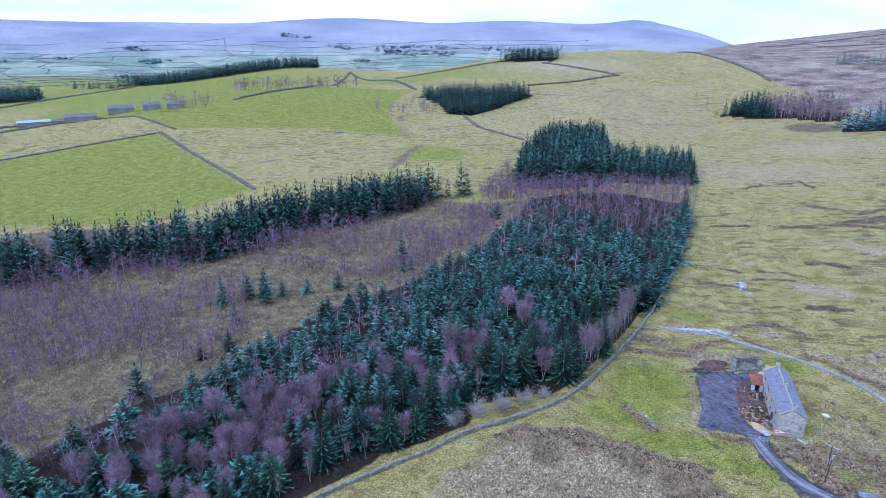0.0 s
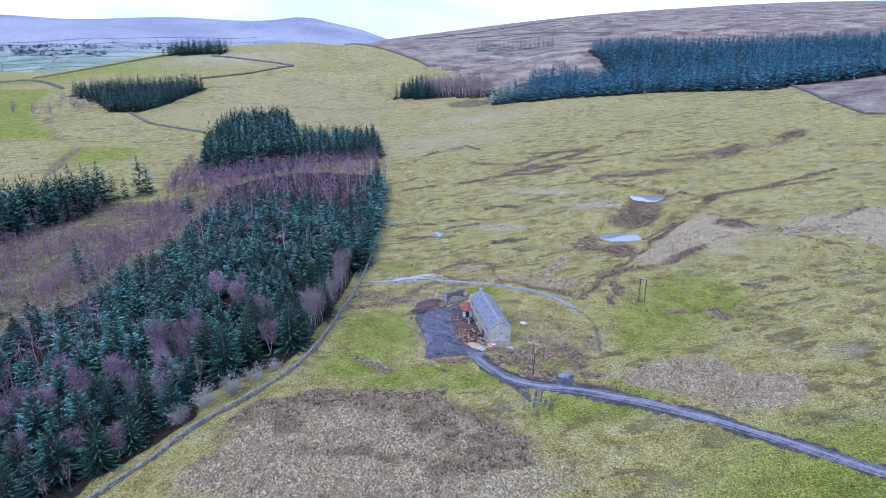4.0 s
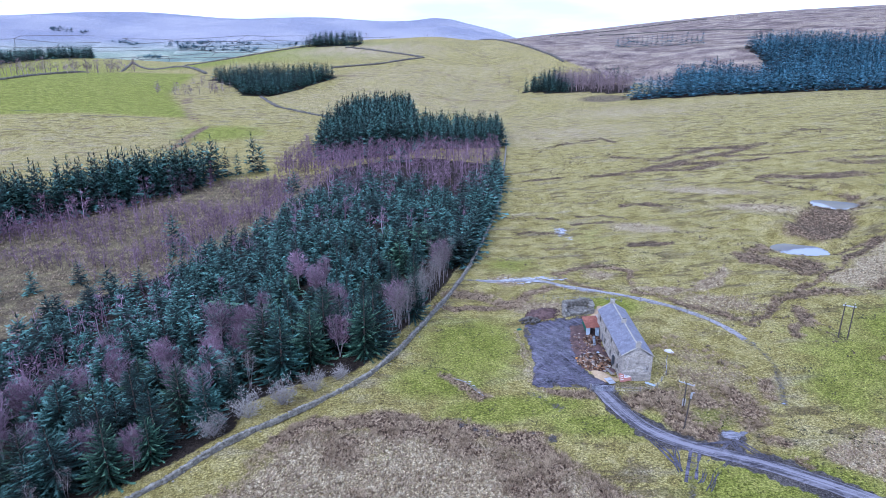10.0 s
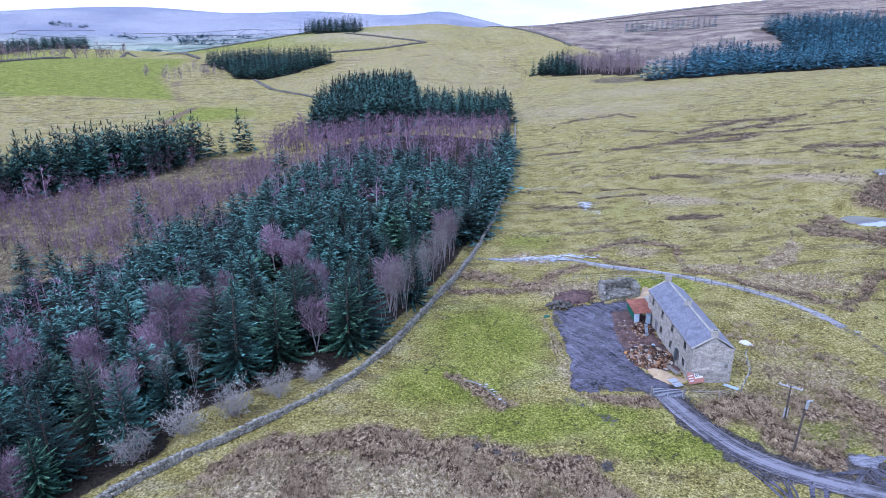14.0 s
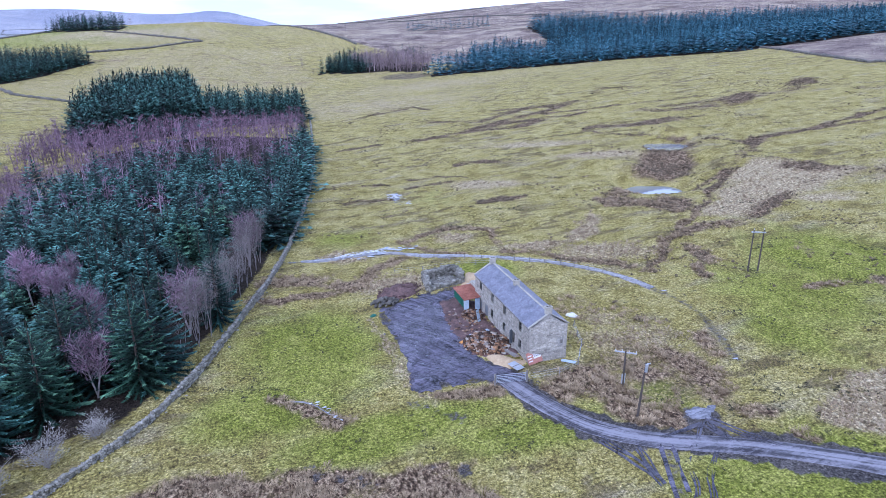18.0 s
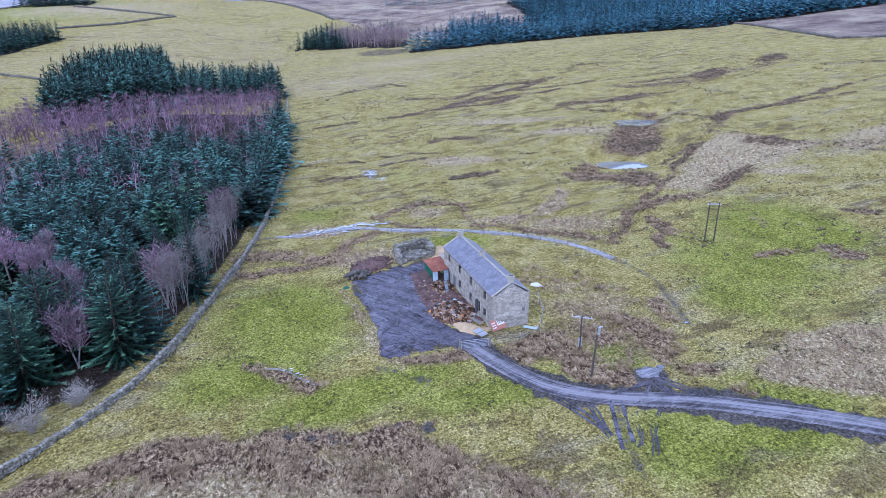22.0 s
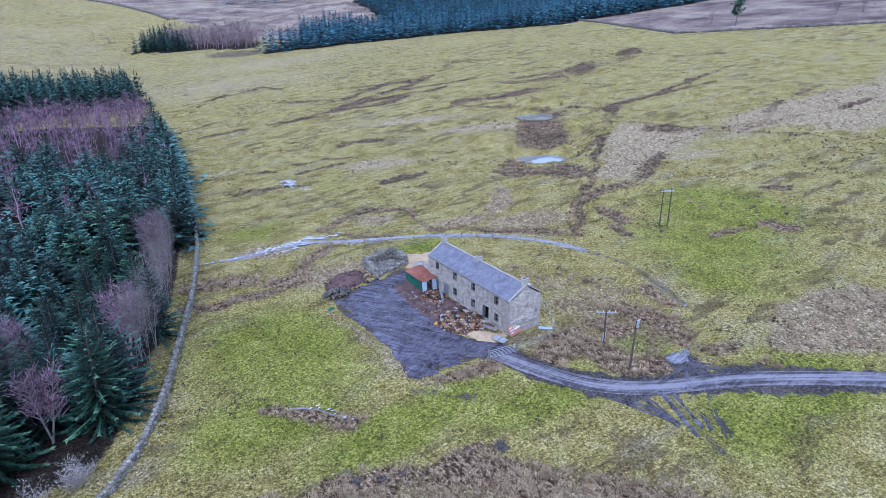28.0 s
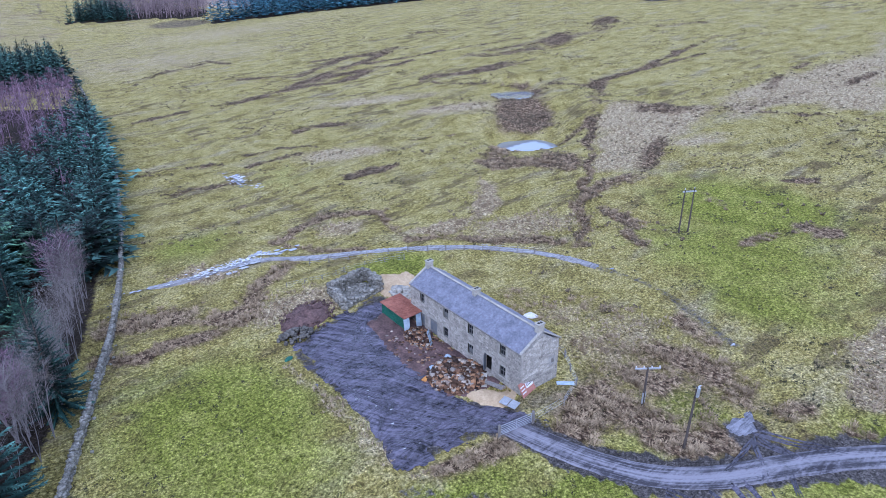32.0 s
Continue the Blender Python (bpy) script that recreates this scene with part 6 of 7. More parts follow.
def facing_mesh(seed):
    rng = random.Random(seed)
    bm = bmesh.new()
    add_box(bm, -0.5, 0.5, -0.5, 0.5, -1, 1, None, 0.0, 0.07, rng)
    for v in bm.verts:
        if v.co.z > 0:
            v.co.x *= 0.9
            v.co.y *= 0.86
    me = bpy.data.meshes.new("stone")
    bm.to_mesh(me)
    bm.free()
    me.materials.append(FACING)
    return me


FACINGS = [facing_mesh(300 + k) for k in range(6)]


def coursed(u0, u1, z0, z1, holes, seed, slope=None):
    """Middles and sizes of stones in rough courses that leave the openings clear."""
    rng = random.Random(seed)
    out, z = [], z0
    while z < z1 - 0.1:
        h, u = rng.uniform(0.16, 0.27), u0 + rng.uniform(0, 0.2)
        while u < u1 - 0.15:
            w = min(rng.uniform(0.25, 0.62), u1 - u)
            cu, cz = u + w / 2, z + h / 2
            clear = all(abs(cu - y) > ww / 2 + w / 2 + 0.16 or cz < zz - 0.3 or cz > zz + hh + 0.33 for y, ww, hh, zz in holes)
            if clear and (slope is None or cz + h / 2 < slope(cu) - 0.25):
                out.append((cu, cz, w - 0.025, h - 0.025))
            u += w
        z += h
    return out


def faced(stones, m, seed, most_parts):
    """The first stones are pieces of their own, the rest one joined mesh."""
    rng = random.Random(seed)
    rest = []
    for k, (u, z, w, h) in enumerate(stones):
        proud = rng.uniform(0.008, 0.03)
        t = m @ Matrix.Translation((u, z, 0)) @ Matrix.Diagonal((w, h, proud, 1))
        me = FACINGS[rng.randrange(6)]
        if k < most_parts:
            ob = new("stone", me)
            ob.parent = house
            ob.matrix_basis = t
        else:
            rest.append(([t @ v.co for v in me.vertices], [tuple(p.vertices) for p in me.polygons]))
    if rest:
        ob = mesh_object("masonry_facing", *joined(rest), FACING, house)
        ob["kind"] = "stuff"


HOLES = [(y, w, h, z) for y, w, h, z in UPPER + LOWER + DOORS]
FRONT_FACE = Matrix(((0, 0, -1, 0), (1, 0, 0, 0), (0, 1, 0, 0), (0, 0, 0, 1)))
GABLE_FACE = Matrix(((1, 0, 0, 0), (0, 0, -1, 0), (0, 1, 0, 0), (0, 0, 0, 1)))
faced(sorted(coursed(0.05, LONG - 0.05, 0.05, EAVE - 0.05, HOLES, 310)), FRONT_FACE, 311, 200)
faced(coursed(0.05, DEEP - 0.05, 0.05, RIDGE, [(4.7, 0.6, 0.8, 2.25)], 312, lambda u: EAVE + (RIDGE - EAVE) * (1 - abs(u - DEEP / 2) / (DEEP / 2))), GABLE_FACE, 313, 90)

# roof: two slopes of slate courses over boards
PITCH = math.atan2(RIDGE - EAVE, DEEP / 2)
SLOPE = math.hypot(RIDGE - EAVE, DEEP / 2) + 0.18
roof = part("roof", box_bm(-0.12, SLOPE - 0.18, 0.05, LONG - 0.05, -0.02, 0.05, pose(0, 0, EAVE, 0, -math.degrees(PITCH), 0)), SLATE, house, "blue-grey slate roof")
part("roof_back", box_bm(-0.12, SLOPE - 0.18, 0.05, LONG - 0.05, -0.02, 0.05, pose(DEEP, LONG, EAVE, 0, -math.degrees(PITCH), 180)), SLATE, house, "blue-grey slate roof")


def slates(parent, m, name):
    """Courses of slates, each a little tilted and out of line, joined into one part."""
    rng = random.Random(91)
    vs, fs = [], []
    rows = 15
    gauge = (SLOPE - 0.02) / rows
    for r in range(rows):
        u = -0.16 + r * gauge
        y = 0.3 - (0.17 if r % 2 else 0)
        while y < LONG - 0.3:
            w = 0.34
            y0, y1 = max(y, 0.28) + 0.004, min(y + w, LONG - 0.28) - 0.004
            if y1 - y0 > 0.05 and rng.random() > 0.004:
                t, k = rng.uniform(-0.005, 0.008), rng.uniform(-0.006, 0.006)
                n = len(vs)
                for uu, h in ((u + k, 0.085 + t), (u + gauge * 1.25, 0.058)):
                    for yy in (y0, y1):
                        vs.append(m @ Vector((uu, yy, h)))
                for uu in (u + k,):
                    for yy in (y0, y1):
                        vs.append(m @ Vector((uu, yy, 0.052)))
                fs += [(n, n + 2, n + 3, n + 1), (n, n + 1, n + 5, n + 4)]
            y += w
    ob = mesh_object(name, vs, fs, SLATE, parent)
    ob["kind"] = "stuff"
    return ob


slates(roof, pose(0, 0, EAVE, 0, -math.degrees(PITCH), 0), "slating")
slates(roof, pose(DEEP, LONG, EAVE, 0, -math.degrees(PITCH), 180), "slating")
bm = bmesh.new()
_y = 0.3
while _y < LONG - 0.4:
    add_box(bm, DEEP / 2 - 0.16, DEEP / 2 + 0.16, _y, _y + 0.56, RIDGE + 0.06, RIDGE + 0.15, None, 0.03)
    _y += 0.58
part("ridge_stones", bm, COPING, house, "pale stone ridge")
for y in (-0.06, LONG - 0.26):
    for turn, x in ((0, 0), (180, DEEP)):
        m = pose(x, y if turn == 0 else y + 0.32, EAVE, 0, -math.degrees(PITCH), turn)
        part("verge_coping", box_bm(-0.2, SLOPE - 0.2, 0, 0.32, 0.02, 0.14, m, 0.02), COPING, house, "pale stone verge")


def chimney(y, z1, wide=0.85, deep=0.62):
    bm = bmesh.new()
    x = DEEP / 2
    add_box(bm, x - wide / 2, x + wide / 2, y - deep / 2, y + deep / 2, RIDGE - 0.5, z1, None, 0.02)
    stack = part("chimney", bm, COPING, house, "short stone chimney stack")
    part("chimney_cap", box_bm(x - wide / 2 - 0.07, x + wide / 2 + 0.07, y - deep / 2 - 0.07, y + deep / 2 + 0.07, z1, z1 + 0.1, None, 0.02), COPING, stack)
    for s in (-1, 1):
        part("flue", box_bm(x + s * 0.18 - 0.12, x + s * 0.18 + 0.12, y - 0.14, y + 0.14, z1 + 0.1, z1 + 0.13), VOID, stack)


chimney(0.42, 7.75)
chimney(10.9, 7.55)
chimney(LONG - 0.42, 7.75)
part("gutter", box_bm(-0.26, -0.15, 0.1, LONG - 0.1, EAVE - 0.16, EAVE - 0.06), TIMBER, house, "dark rotting wooden gutter")


# ---- lean-to shed ----
def corrugated(u0, u1, v0, v1, m, pitch=0.15, deep=0.03):
    bm = bmesh.new()
    n = max(4, int((u1 - u0) / (pitch / 2)))
    rows = [[bm.verts.new(m @ Vector((u0 + (u1 - u0) * i / n, v, dz + (deep if i % 2 else 0)))) for i in range(n + 1)] for v in (v0, v1) for dz in (0, 0.01)]
    for i in range(n):
        bm.faces.new((rows[1][i], rows[1][i + 1], rows[3][i + 1], rows[3][i]))
        bm.faces.new((rows[0][i + 1], rows[0][i], rows[2][i], rows[2][i + 1]))
        bm.faces.new((rows[0][i], rows[0][i + 1], rows[1][i + 1], rows[1][i]))
        bm.faces.new((rows[2][i + 1], rows[2][i], rows[3][i], rows[3][i + 1]))
    return bm


shed = thing("lean_to_shed", pose(0, 0, 0), "open tin lean-to with rusted roof and green side", "shed")
part("roof", corrugated(0, 5.9, -0.2, 3.0, Matrix.Translation((-2.65, 18.1, 2.05)) @ Matrix.Rotation(radians(90), 4, "Z") @ Matrix.Rotation(radians(-5), 4, "X") @ Matrix.Diagonal((1, -1, 1, 1))), RUST, shed, "red rusted corrugated roof")
part("side_sheet", corrugated(0, 5.6, -0.2, 2.0, Matrix.Translation((-2.5, 18.4, 0)) @ Matrix.Rotation(radians(90), 4, "Z") @ Matrix.Rotation(radians(90), 4, "X")), GREEN_TIN, shed, "dark green corrugated side")
part("back_sheet", corrugated(0, 2.4, -0.2, 2.1, Matrix.Translation((-2.45, 23.9, 0)) @ Matrix.Rotation(radians(90), 4, "X")), GREEN_TIN, shed)
part("front_sheet", corrugated(0, 0.85, -0.2, 2.0, Matrix.Translation((-2.85, 18.0, 0)) @ Matrix.Rotation(radians(82), 4, "X")), BLUE_TIN, shed, "pale blue tin sheet leaning at the front")
part("front_sheet", corrugated(0, 0.8, -0.2, 2.2, Matrix.Translation((-0.9, 18.2, 0)) @ Matrix.Rotation(radians(84), 4, "X")), BLUE_TIN, shed, "pale blue tin sheet leaning at the front")
for px, py in ((-2.4, 18.5), (-2.4, 23.7), (-0.15, 18.5)):
    part("post", box_bm(px - 0.06, px + 0.06, py - 0.06, py + 0.06, -0.2, 2.05), DARK_TIMBER, shed)


# ---- gate and fences ----
gate = thing("field_gate", pose(-6.1, -3.6, ground_at(-6.1, -3.6) + 0.18, 0, 0, -6), "galvanised steel field gate across the yard entrance", "gate")
part("gate_frame", box_bm(0.1, 0.15, -0.025, 0.025, 0.15, 1.25), GALV, gate)
part("gate_frame", box_bm(3.85, 3.9, -0.025, 0.025, 0.15, 1.25), GALV, gate)
for k, z in enumerate((0.15, 0.33, 0.51, 0.72, 0.95, 1.2)):
    part("rail", box_bm(0.15, 3.85, -0.02, 0.02, z, z + 0.045), GALV, gate)
part("brace", box_bm(1.95, 2.0, -0.03, -0.02, 0.15, 1.22), GALV, gate)
for px in (-0.08, 4.06):
    post = thing("gate_post", pose(-6.1, -3.6, ground_at(-6.1, -3.6) - 0.3, 0, 0, -6) @ pose(px, 0, 0), "weathered grey timber gatepost beside the gate", "post", "gateposts")
    part("shaft", box_bm(-0.11, 0.11, -0.11, 0.11, 0, 1.9, None, 0.02), TIMBER, post)
    part("cap", box_bm(-0.08, 0.08, -0.08, 0.08, 1.9, 1.94, None, 0.01), TIMBER, post)


def post_fence(name, line, gap, label, seed, high=1.1):
    rng = random.Random(seed)
    f = thing(name, Matrix.Identity(4), label, "fence")
    pts = along(line, gap)
    tops = []
    for x, y in pts:
        g = ground_at(x, y)
        h = high * rng.uniform(0.85, 1.1)
        part("post", box_bm(-0.055, 0.055, -0.055, 0.055, -0.3, h, pose(x, y, g, rng.uniform(-6, 6), rng.uniform(-6, 6), rng.uniform(0, 90))), TIMBER, f)
        tops.append((x, y, g + h))
    for drop in (0.1, 0.45, 0.8):
        part("wire", (lambda vf: _to_bm(*vf))(tube([(x, y, z - drop) for x, y, z in tops], [0.012] * len(tops), 3, False)), GALV, f)


def _to_bm(vs, fs):
    bm = bmesh.new()
    q = [bm.verts.new(v) for v in vs]
    for f in fs:
        bm.faces.new([q[i] for i in f])
    return bm


post_fence("track_fence", [(-3, 45), (5, 40.5), (13.5, 36), (20, 30), (25, 23.5)], 2.6, "low post-and-wire fence beside the flooded track", 1)
post_fence("garden_fence", [(-2.0, -4.1), (2.5, -4.0), (6, -2.5), (9, 2), (11, 8)], 2.4, "leaning post-and-wire fence round the rough garden", 2)
post_fence("wall_fence", [(-9, 40), (-4, 38.5), (3, 38), (9, 36)], 2.6, "broken post-and-wire fence behind the ruin", 3, 0.9)


# ---- power poles ----
def pole(x, y, tall, lean, label, group=""):
    p = thing("power_pole", pose(x, y, ground_at(x, y) - 0.3, lean[0], lean[1], 0), label, "pole", group)
    part("shaft", _to_bm(*tube([(0, 0, 0), (0, 0, tall + 0.3)], (0.14, 0.10), 8)), DARK_TIMBER, p)
    return p, tall + 0.3


for dx, dy in ((-0.7, 0.35), (0.7, -0.35)):
    p, top = pole(46.9 + dx, 12.2 + dy, 7.2, (0, 0), "tarred timber power pole of a pair on the moor", "paired power poles")
    part("insulator", _to_bm(*tube([(0, 0, top), (0, 0, top + 0.25)], (0.07, 0.05), 6)), WHITE, p)
    if dx < 0:
        part("crossarm", box_bm(-0.35, 1.9, -0.09, 0.09, top - 0.42, top - 0.24, pose(0, 0, 0, 0, 0, -26.6)), GALV, p, "grey crosspiece joining the pair")
p, top = pole(6.3, -15.6, 6.9, (0, 3), "timber power pole with a pale metal switch box")
part("switch_box", box_bm(-0.14, 0.14, -0.3, -0.1, top - 1.0, top, None, 0.02), GALV, p, "pale metal box")
part("crossarm", box_bm(-0.1, 0.6, -0.05, 0.05, top - 0.15, top - 0.05), GALV, p)
p, top = pole(8.3, -9.4, 5.0, (0, 0), "timber power pole with a long crossarm")
part("crossarm", box_bm(-1.3, 1.3, -0.06, 0.06, top - 0.25, top - 0.12, pose(0, 0, 0, 0, 0, -35)), GALV, p, "grey crossarm")
for k in (-1.2, -0.4, 0.4, 1.2):
    part("insulator", box_bm(k - 0.05, k + 0.05, -0.05, 0.05, top - 0.12, top + 0.1, pose(0, 0, 0, 0, 0, -35)), WHITE, p)
part("stay_bracket", box_bm(-0.25, 0.25, -0.05, 0.05, 0.9, 2.2), GALV, p, "pale metal guard on the shaft")


# ---- ruin, heaps and rubbish ----
def rubble_spots(cx, cy, rx, ry, high, n, size, seed, turn=0.0):
    rng = random.Random(seed)
    out = []
    for _ in range(n):
        a, r = rng.uniform(0, 6.28), math.sqrt(rng.random())
        dx, dy = r * rx * math.cos(a), r * ry * math.sin(a)
        x, y = cx + dx * math.cos(turn) - dy * math.sin(turn), cy + dx * math.sin(turn) + dy * math.cos(turn)
        z = ground_at(x, y) + high * (1 - r * r) * rng.uniform(0.6, 1.0)
        out.append((x, y, z, size * rng.uniform(0.6, 1.3), size * rng.uniform(0.5, 0.9), rng.uniform(0, 6.28), rng.randrange(9)))
    return out


RUIN = [(-4.9, 33.8), (1.3, 34.4), (0.8, 30.2), (-5.6, 28.7)]
ruin = thing("ruined_byre", Matrix.Identity(4), "roofless ruin of low tumbled stone walls", "ruin")
for i, (a, b) in enumerate(zip(RUIN, RUIN[1:] + RUIN[:1])):
    rng = random.Random(100 + i)
    spots = []
    for x, y in along([a, b], 0.38):
        top = (1.9, 1.7, 0.7, 1.5)[i] * (0.8 + 0.5 * noise.noise((x * 0.5, y * 0.5, 1)))
        z = -0.15
        while z < top:
            for s in (-0.2, 0.2):
                spots.append((x + rng.gauss(0, 0.05) + s, y + rng.gauss(0, 0.05) - s, ground_at(x, y) + z, rng.uniform(0.35, 0.55), rng.uniform(0.2, 0.32), rng.uniform(0, 6.28), rng.randrange(9)))
            z += 0.23
    ob = merged("masonry", STONES, spots, STONE, "", "", 100 + i, parent=ruin)
merged("fallen_masonry", STONES, rubble_spots(-2.2, 31.6, 3.0, 1.9, 0.12, 190, 0.38, 110), STONE, "", "", 110, parent=ruin)


def heap(name, cx, cy, rx, ry, high, mat, label, seed, turn=0.0, rough=0.25):
    n, rings, vs, fs = 28, 9, [], []
    base = ground_at(cx, cy)
    for j in range(rings + 1):
        f = j / rings
        for i in range(n):
            a = 2 * math.pi * i / n
            k = 1 + 0.18 * noise.noise((math.cos(a) * 1.5, math.sin(a) * 1.5, seed))
            dx, dy = rx * k * (1 - f) * math.cos(a), ry * k * (1 - f) * math.sin(a)
            x, y = cx + dx * math.cos(turn) - dy * math.sin(turn), cy + dx * math.sin(turn) + dy * math.cos(turn)
            z = ground_at(x, y) - 0.15 + (high + 0.15) * (1 - (1 - f) ** 2) ** 0.8 + rough * high * noise.noise((x * 1.3, y * 1.3, seed))
            vs.append((x, y, z if j else ground_at(x, y) - 0.3))
    for j in range(rings):
        fs += [(j * n + i, j * n + (i + 1) % n, (j + 1) * n + (i + 1) % n, (j + 1) * n + i) for i in range(n)]
    return tagged(mesh_object(name, vs, fs, mat, smooth=True), label, "heap")


heap("spoil_mound", -10.8, 30.0, 4.4, 3.0, 0.9, EARTH, "mound of red-brown dug earth by the yard", 1, 0.4, 0.7)
merged("mound_clods", STONES, rubble_spots(-10.8, 30.0, 4.9, 3.6, 0.7, 130, 0.26, 119, 0.4), EARTH, "clods and stones over the dug earth", "clods", 119)
merged("heap_stones", STONES, rubble_spots(-13.8, 26.6, 2.2, 1.6, 0.7, 90, 0.4, 120), DARK_STONE, "tumbled field stones at the foot of the earth mound", "stones", 120)
heap("log_mound", -3.3, 6.8, 3.2, 3.3, 1.1, EARTH, "dark earth under the heap of cut logs", 2, -0.2)


def log_proto(seed, rough=0.0):
    rng = random.Random(seed)
    vs, fs = tube([(-0.5, 0, 0.5), (0.5, 0, 0.5 + rng.uniform(-0.1, 0.1))], (0.27, 0.27 * rng.uniform(0.8, 1.1)), 7)
    return triangles(vs, fs)


LOGS = [log_proto(s) for s in range(4)]


merged("log_heap", LOGS + STONES[:2], rubble_spots(-3.4, 6.8, 3.2, 3.4, 1.3, 760, 0.5, 130, -0.2), LOGWOOD, "big heap of sawn orange-brown log rounds before the door", "logs", 130)
merged("log_store", LOGS, rubble_spots(-2.0, 16.0, 1.7, 2.6, 0.9, 170, 0.46, 131), LOGWOOD, "log rounds spilling from the open lean-to", "logs", 131)
merged("stone_scatter", STONES, [s for s in rubble_spots(-3.5, 13.5, 3.2, 6.5, 0.15, 260, 0.28, 132)], LOGWOOD, "bark, stones and broken wood trodden into the yard edge", "debris", 132)
merged("quarried_stones", STONES, rubble_spots(3.0, 27.0, 2.4, 2.0, 0.35, 36, 0.6, 133), COPING, "pale loose building stones behind the gable", "stones", 133)
sheet_over("sawdust_patch", [(-4.6, 4.2), (-2.4, 3.4), (-0.8, 1.6), (-0.6, 0.2), (-2.6, -0.4), (-4.4, 1.2)], 0.35, 0.24, SAND, "pale sawdust strewn before the door", "ground", 6, 0.04)
sheet_over("sandy_ground", [(-0.5, 24.5), (3.5, 23.5), (5.6, 29.5), (6.2, 32), (3.5, 33.5), (0.8, 29.0)], 0.5, 0.2, SAND, "pale sandy ground behind the lean-to", "ground", 7, 0.04)
heap("ash_heap", -6.2, 8.6, 0.7, 0.6, 0.3, ORANGE, "small heap of orange ash", 3)
_r = random.Random(140)
for k, (x, y, mat, label) in enumerate(((-3.4, 9.4, BLUE, "crumpled pale blue plastic sheet"), (-2.0, 10.2, BLUE_TIN, "crumpled grey-blue tarpaulin on logs"), (-4.6, 9.6, BLUE_TIN, "torn pale blue feed bags"))):
    heap("tarpaulin", x, y, 1.0, 0.7, 0.5, mat, label, 10 + k, 0.5 * k, 0.6)
heap("plastic_sacks", -16.5, 22.7, 0.7, 0.4, 0.35, GREEN_TIN, "crumpled green plastic sacks lying at the field edge", 14, 0.3, 0.7)
heap("plastic_sheet", 12.6, 11.4, 1.1, 0.6, 0.35, WHITE, "torn white plastic sheet in rough grass behind the house", 15, -0.6, 0.8)
door = thing("old_door", pose(-1.9, 13.6, ground_at(-1.9, 13.6) + 0.35, -14, 0, 35), "pale blue plank door propped upright on the logs", "door")
for k in range(4):
    part("plank", box_bm(-0.34 + 0.17 * k, -0.18 + 0.17 * k, -0.02, 0.02, 0, 1.9 - 0.03 * (k % 2)), BLUE_TIN, door)
part("ledge", box_bm(-0.34, 0.34, -0.05, -0.02, 0.35, 0.47), TIMBER, door)
part("ledge", box_bm(-0.34, 0.34, -0.05, -0.02, 1.4, 1.52), TIMBER, door)


def torus_bm(r, s, m):
    bm = bmesh.new()
    n, k = 20, 8
    ring = [[bm.verts.new(m @ Vector(((r + s * math.cos(b)) * math.cos(a), (r + s * math.cos(b)) * math.sin(a), s * math.sin(b)))) for b in [6.2832 * j / k for j in range(k)]] for a in [6.2832 * i / n for i in range(n)]]
    for i in range(n):
        for j in range(k):
            bm.faces.new((ring[i][j], ring[(i + 1) % n][j], ring[(i + 1) % n][(j + 1) % k], ring[i][(j + 1) % k]))
    return bm


for x, y, tilt in ((-4.4, 6.2, 50), (-2.4, 8.6, 20)):
    t = thing("old_tyre", pose(x, y, ground_at(x, y) + 1.0, tilt, 10, 40), "old black tyre lying on the log heap", "tyre", "old tyres")
    part("tread", torus_bm(0.25, 0.09, Matrix.Identity(4)), BLACK, t)
    part("rim", _to_bm(*tube([(0, 0, -0.05), (0, 0, 0.05)], (0.17, 0.17), 12)), BLUE_TIN if tilt == 50 else BLACK, t)
for k in range(5):
    b = thing("sawn_beam", pose(-1.5 + 0.22 * (k % 3), 2.6, ground_at(-1.2, 2.6) + 0.35 + 0.16 * (k // 3), 0, 0, -72 + 2 * k), "grey sawn beam stacked by the front wall", "beam", "stacked beams")
    part("timber", box_bm(-1.1, 1.1, -0.09, 0.09, 0, 0.15, None, 0.01), TIMBER, b)
    part("end_grain", box_bm(1.1, 1.105, -0.085, 0.085, 0.005, 0.145), SAND, b)
s = thing("white_slab", pose(-1.6, 4.2, ground_at(-1.6, 4.2) + 0.32, 12, 6, -40), "curved pale panel lying beside the logs", "panel")
part("sheet", box_bm(-0.4, 0.4, -1.0, 1.0, 0, 0.06, None, 0.02), COPING, s)
part("rim", box_bm(-0.42, 0.42, 0.9, 1.0, 0.06, 0.14), COPING, s)
s = thing("flat_sheet", pose(-2.0, -0.5, ground_at(-2, -0.5) + 0.32, 4, 0, 20), "grey board lying flat at the yard mouth", "board")
part("board", box_bm(-0.65, 0.65, -0.95, 0.95, 0, 0.04), GALV, s)
part("batten", box_bm(-0.65, 0.65, -0.05, 0.05, 0.04, 0.07), TIMBER, s)
s = thing("blue_panel", pose(4.9, -1.9, ground_at(4.9, -1.9) + 0.45, 10, 0, -38), "pale blue panel lying in the rough grass", "panel")
part("sheet", box_bm(-0.95, 0.95, -0.25, 0.25, 0, 0.05), BLUE_TIN, s)
part("batten", box_bm(-0.9, 0.9, -0.04, 0.04, -0.06, 0), TIMBER, s)

sign = thing("site_sign", pose(0.9, -0.6, ground_at(0.9, -0.6) + 0.1, -28, 0, 8) @ pose(0, 0, 0, 0, -6, 0) @ Matrix.Scale(1.4, 4), "weathered red and white sign board leaning on the gable", "sign")
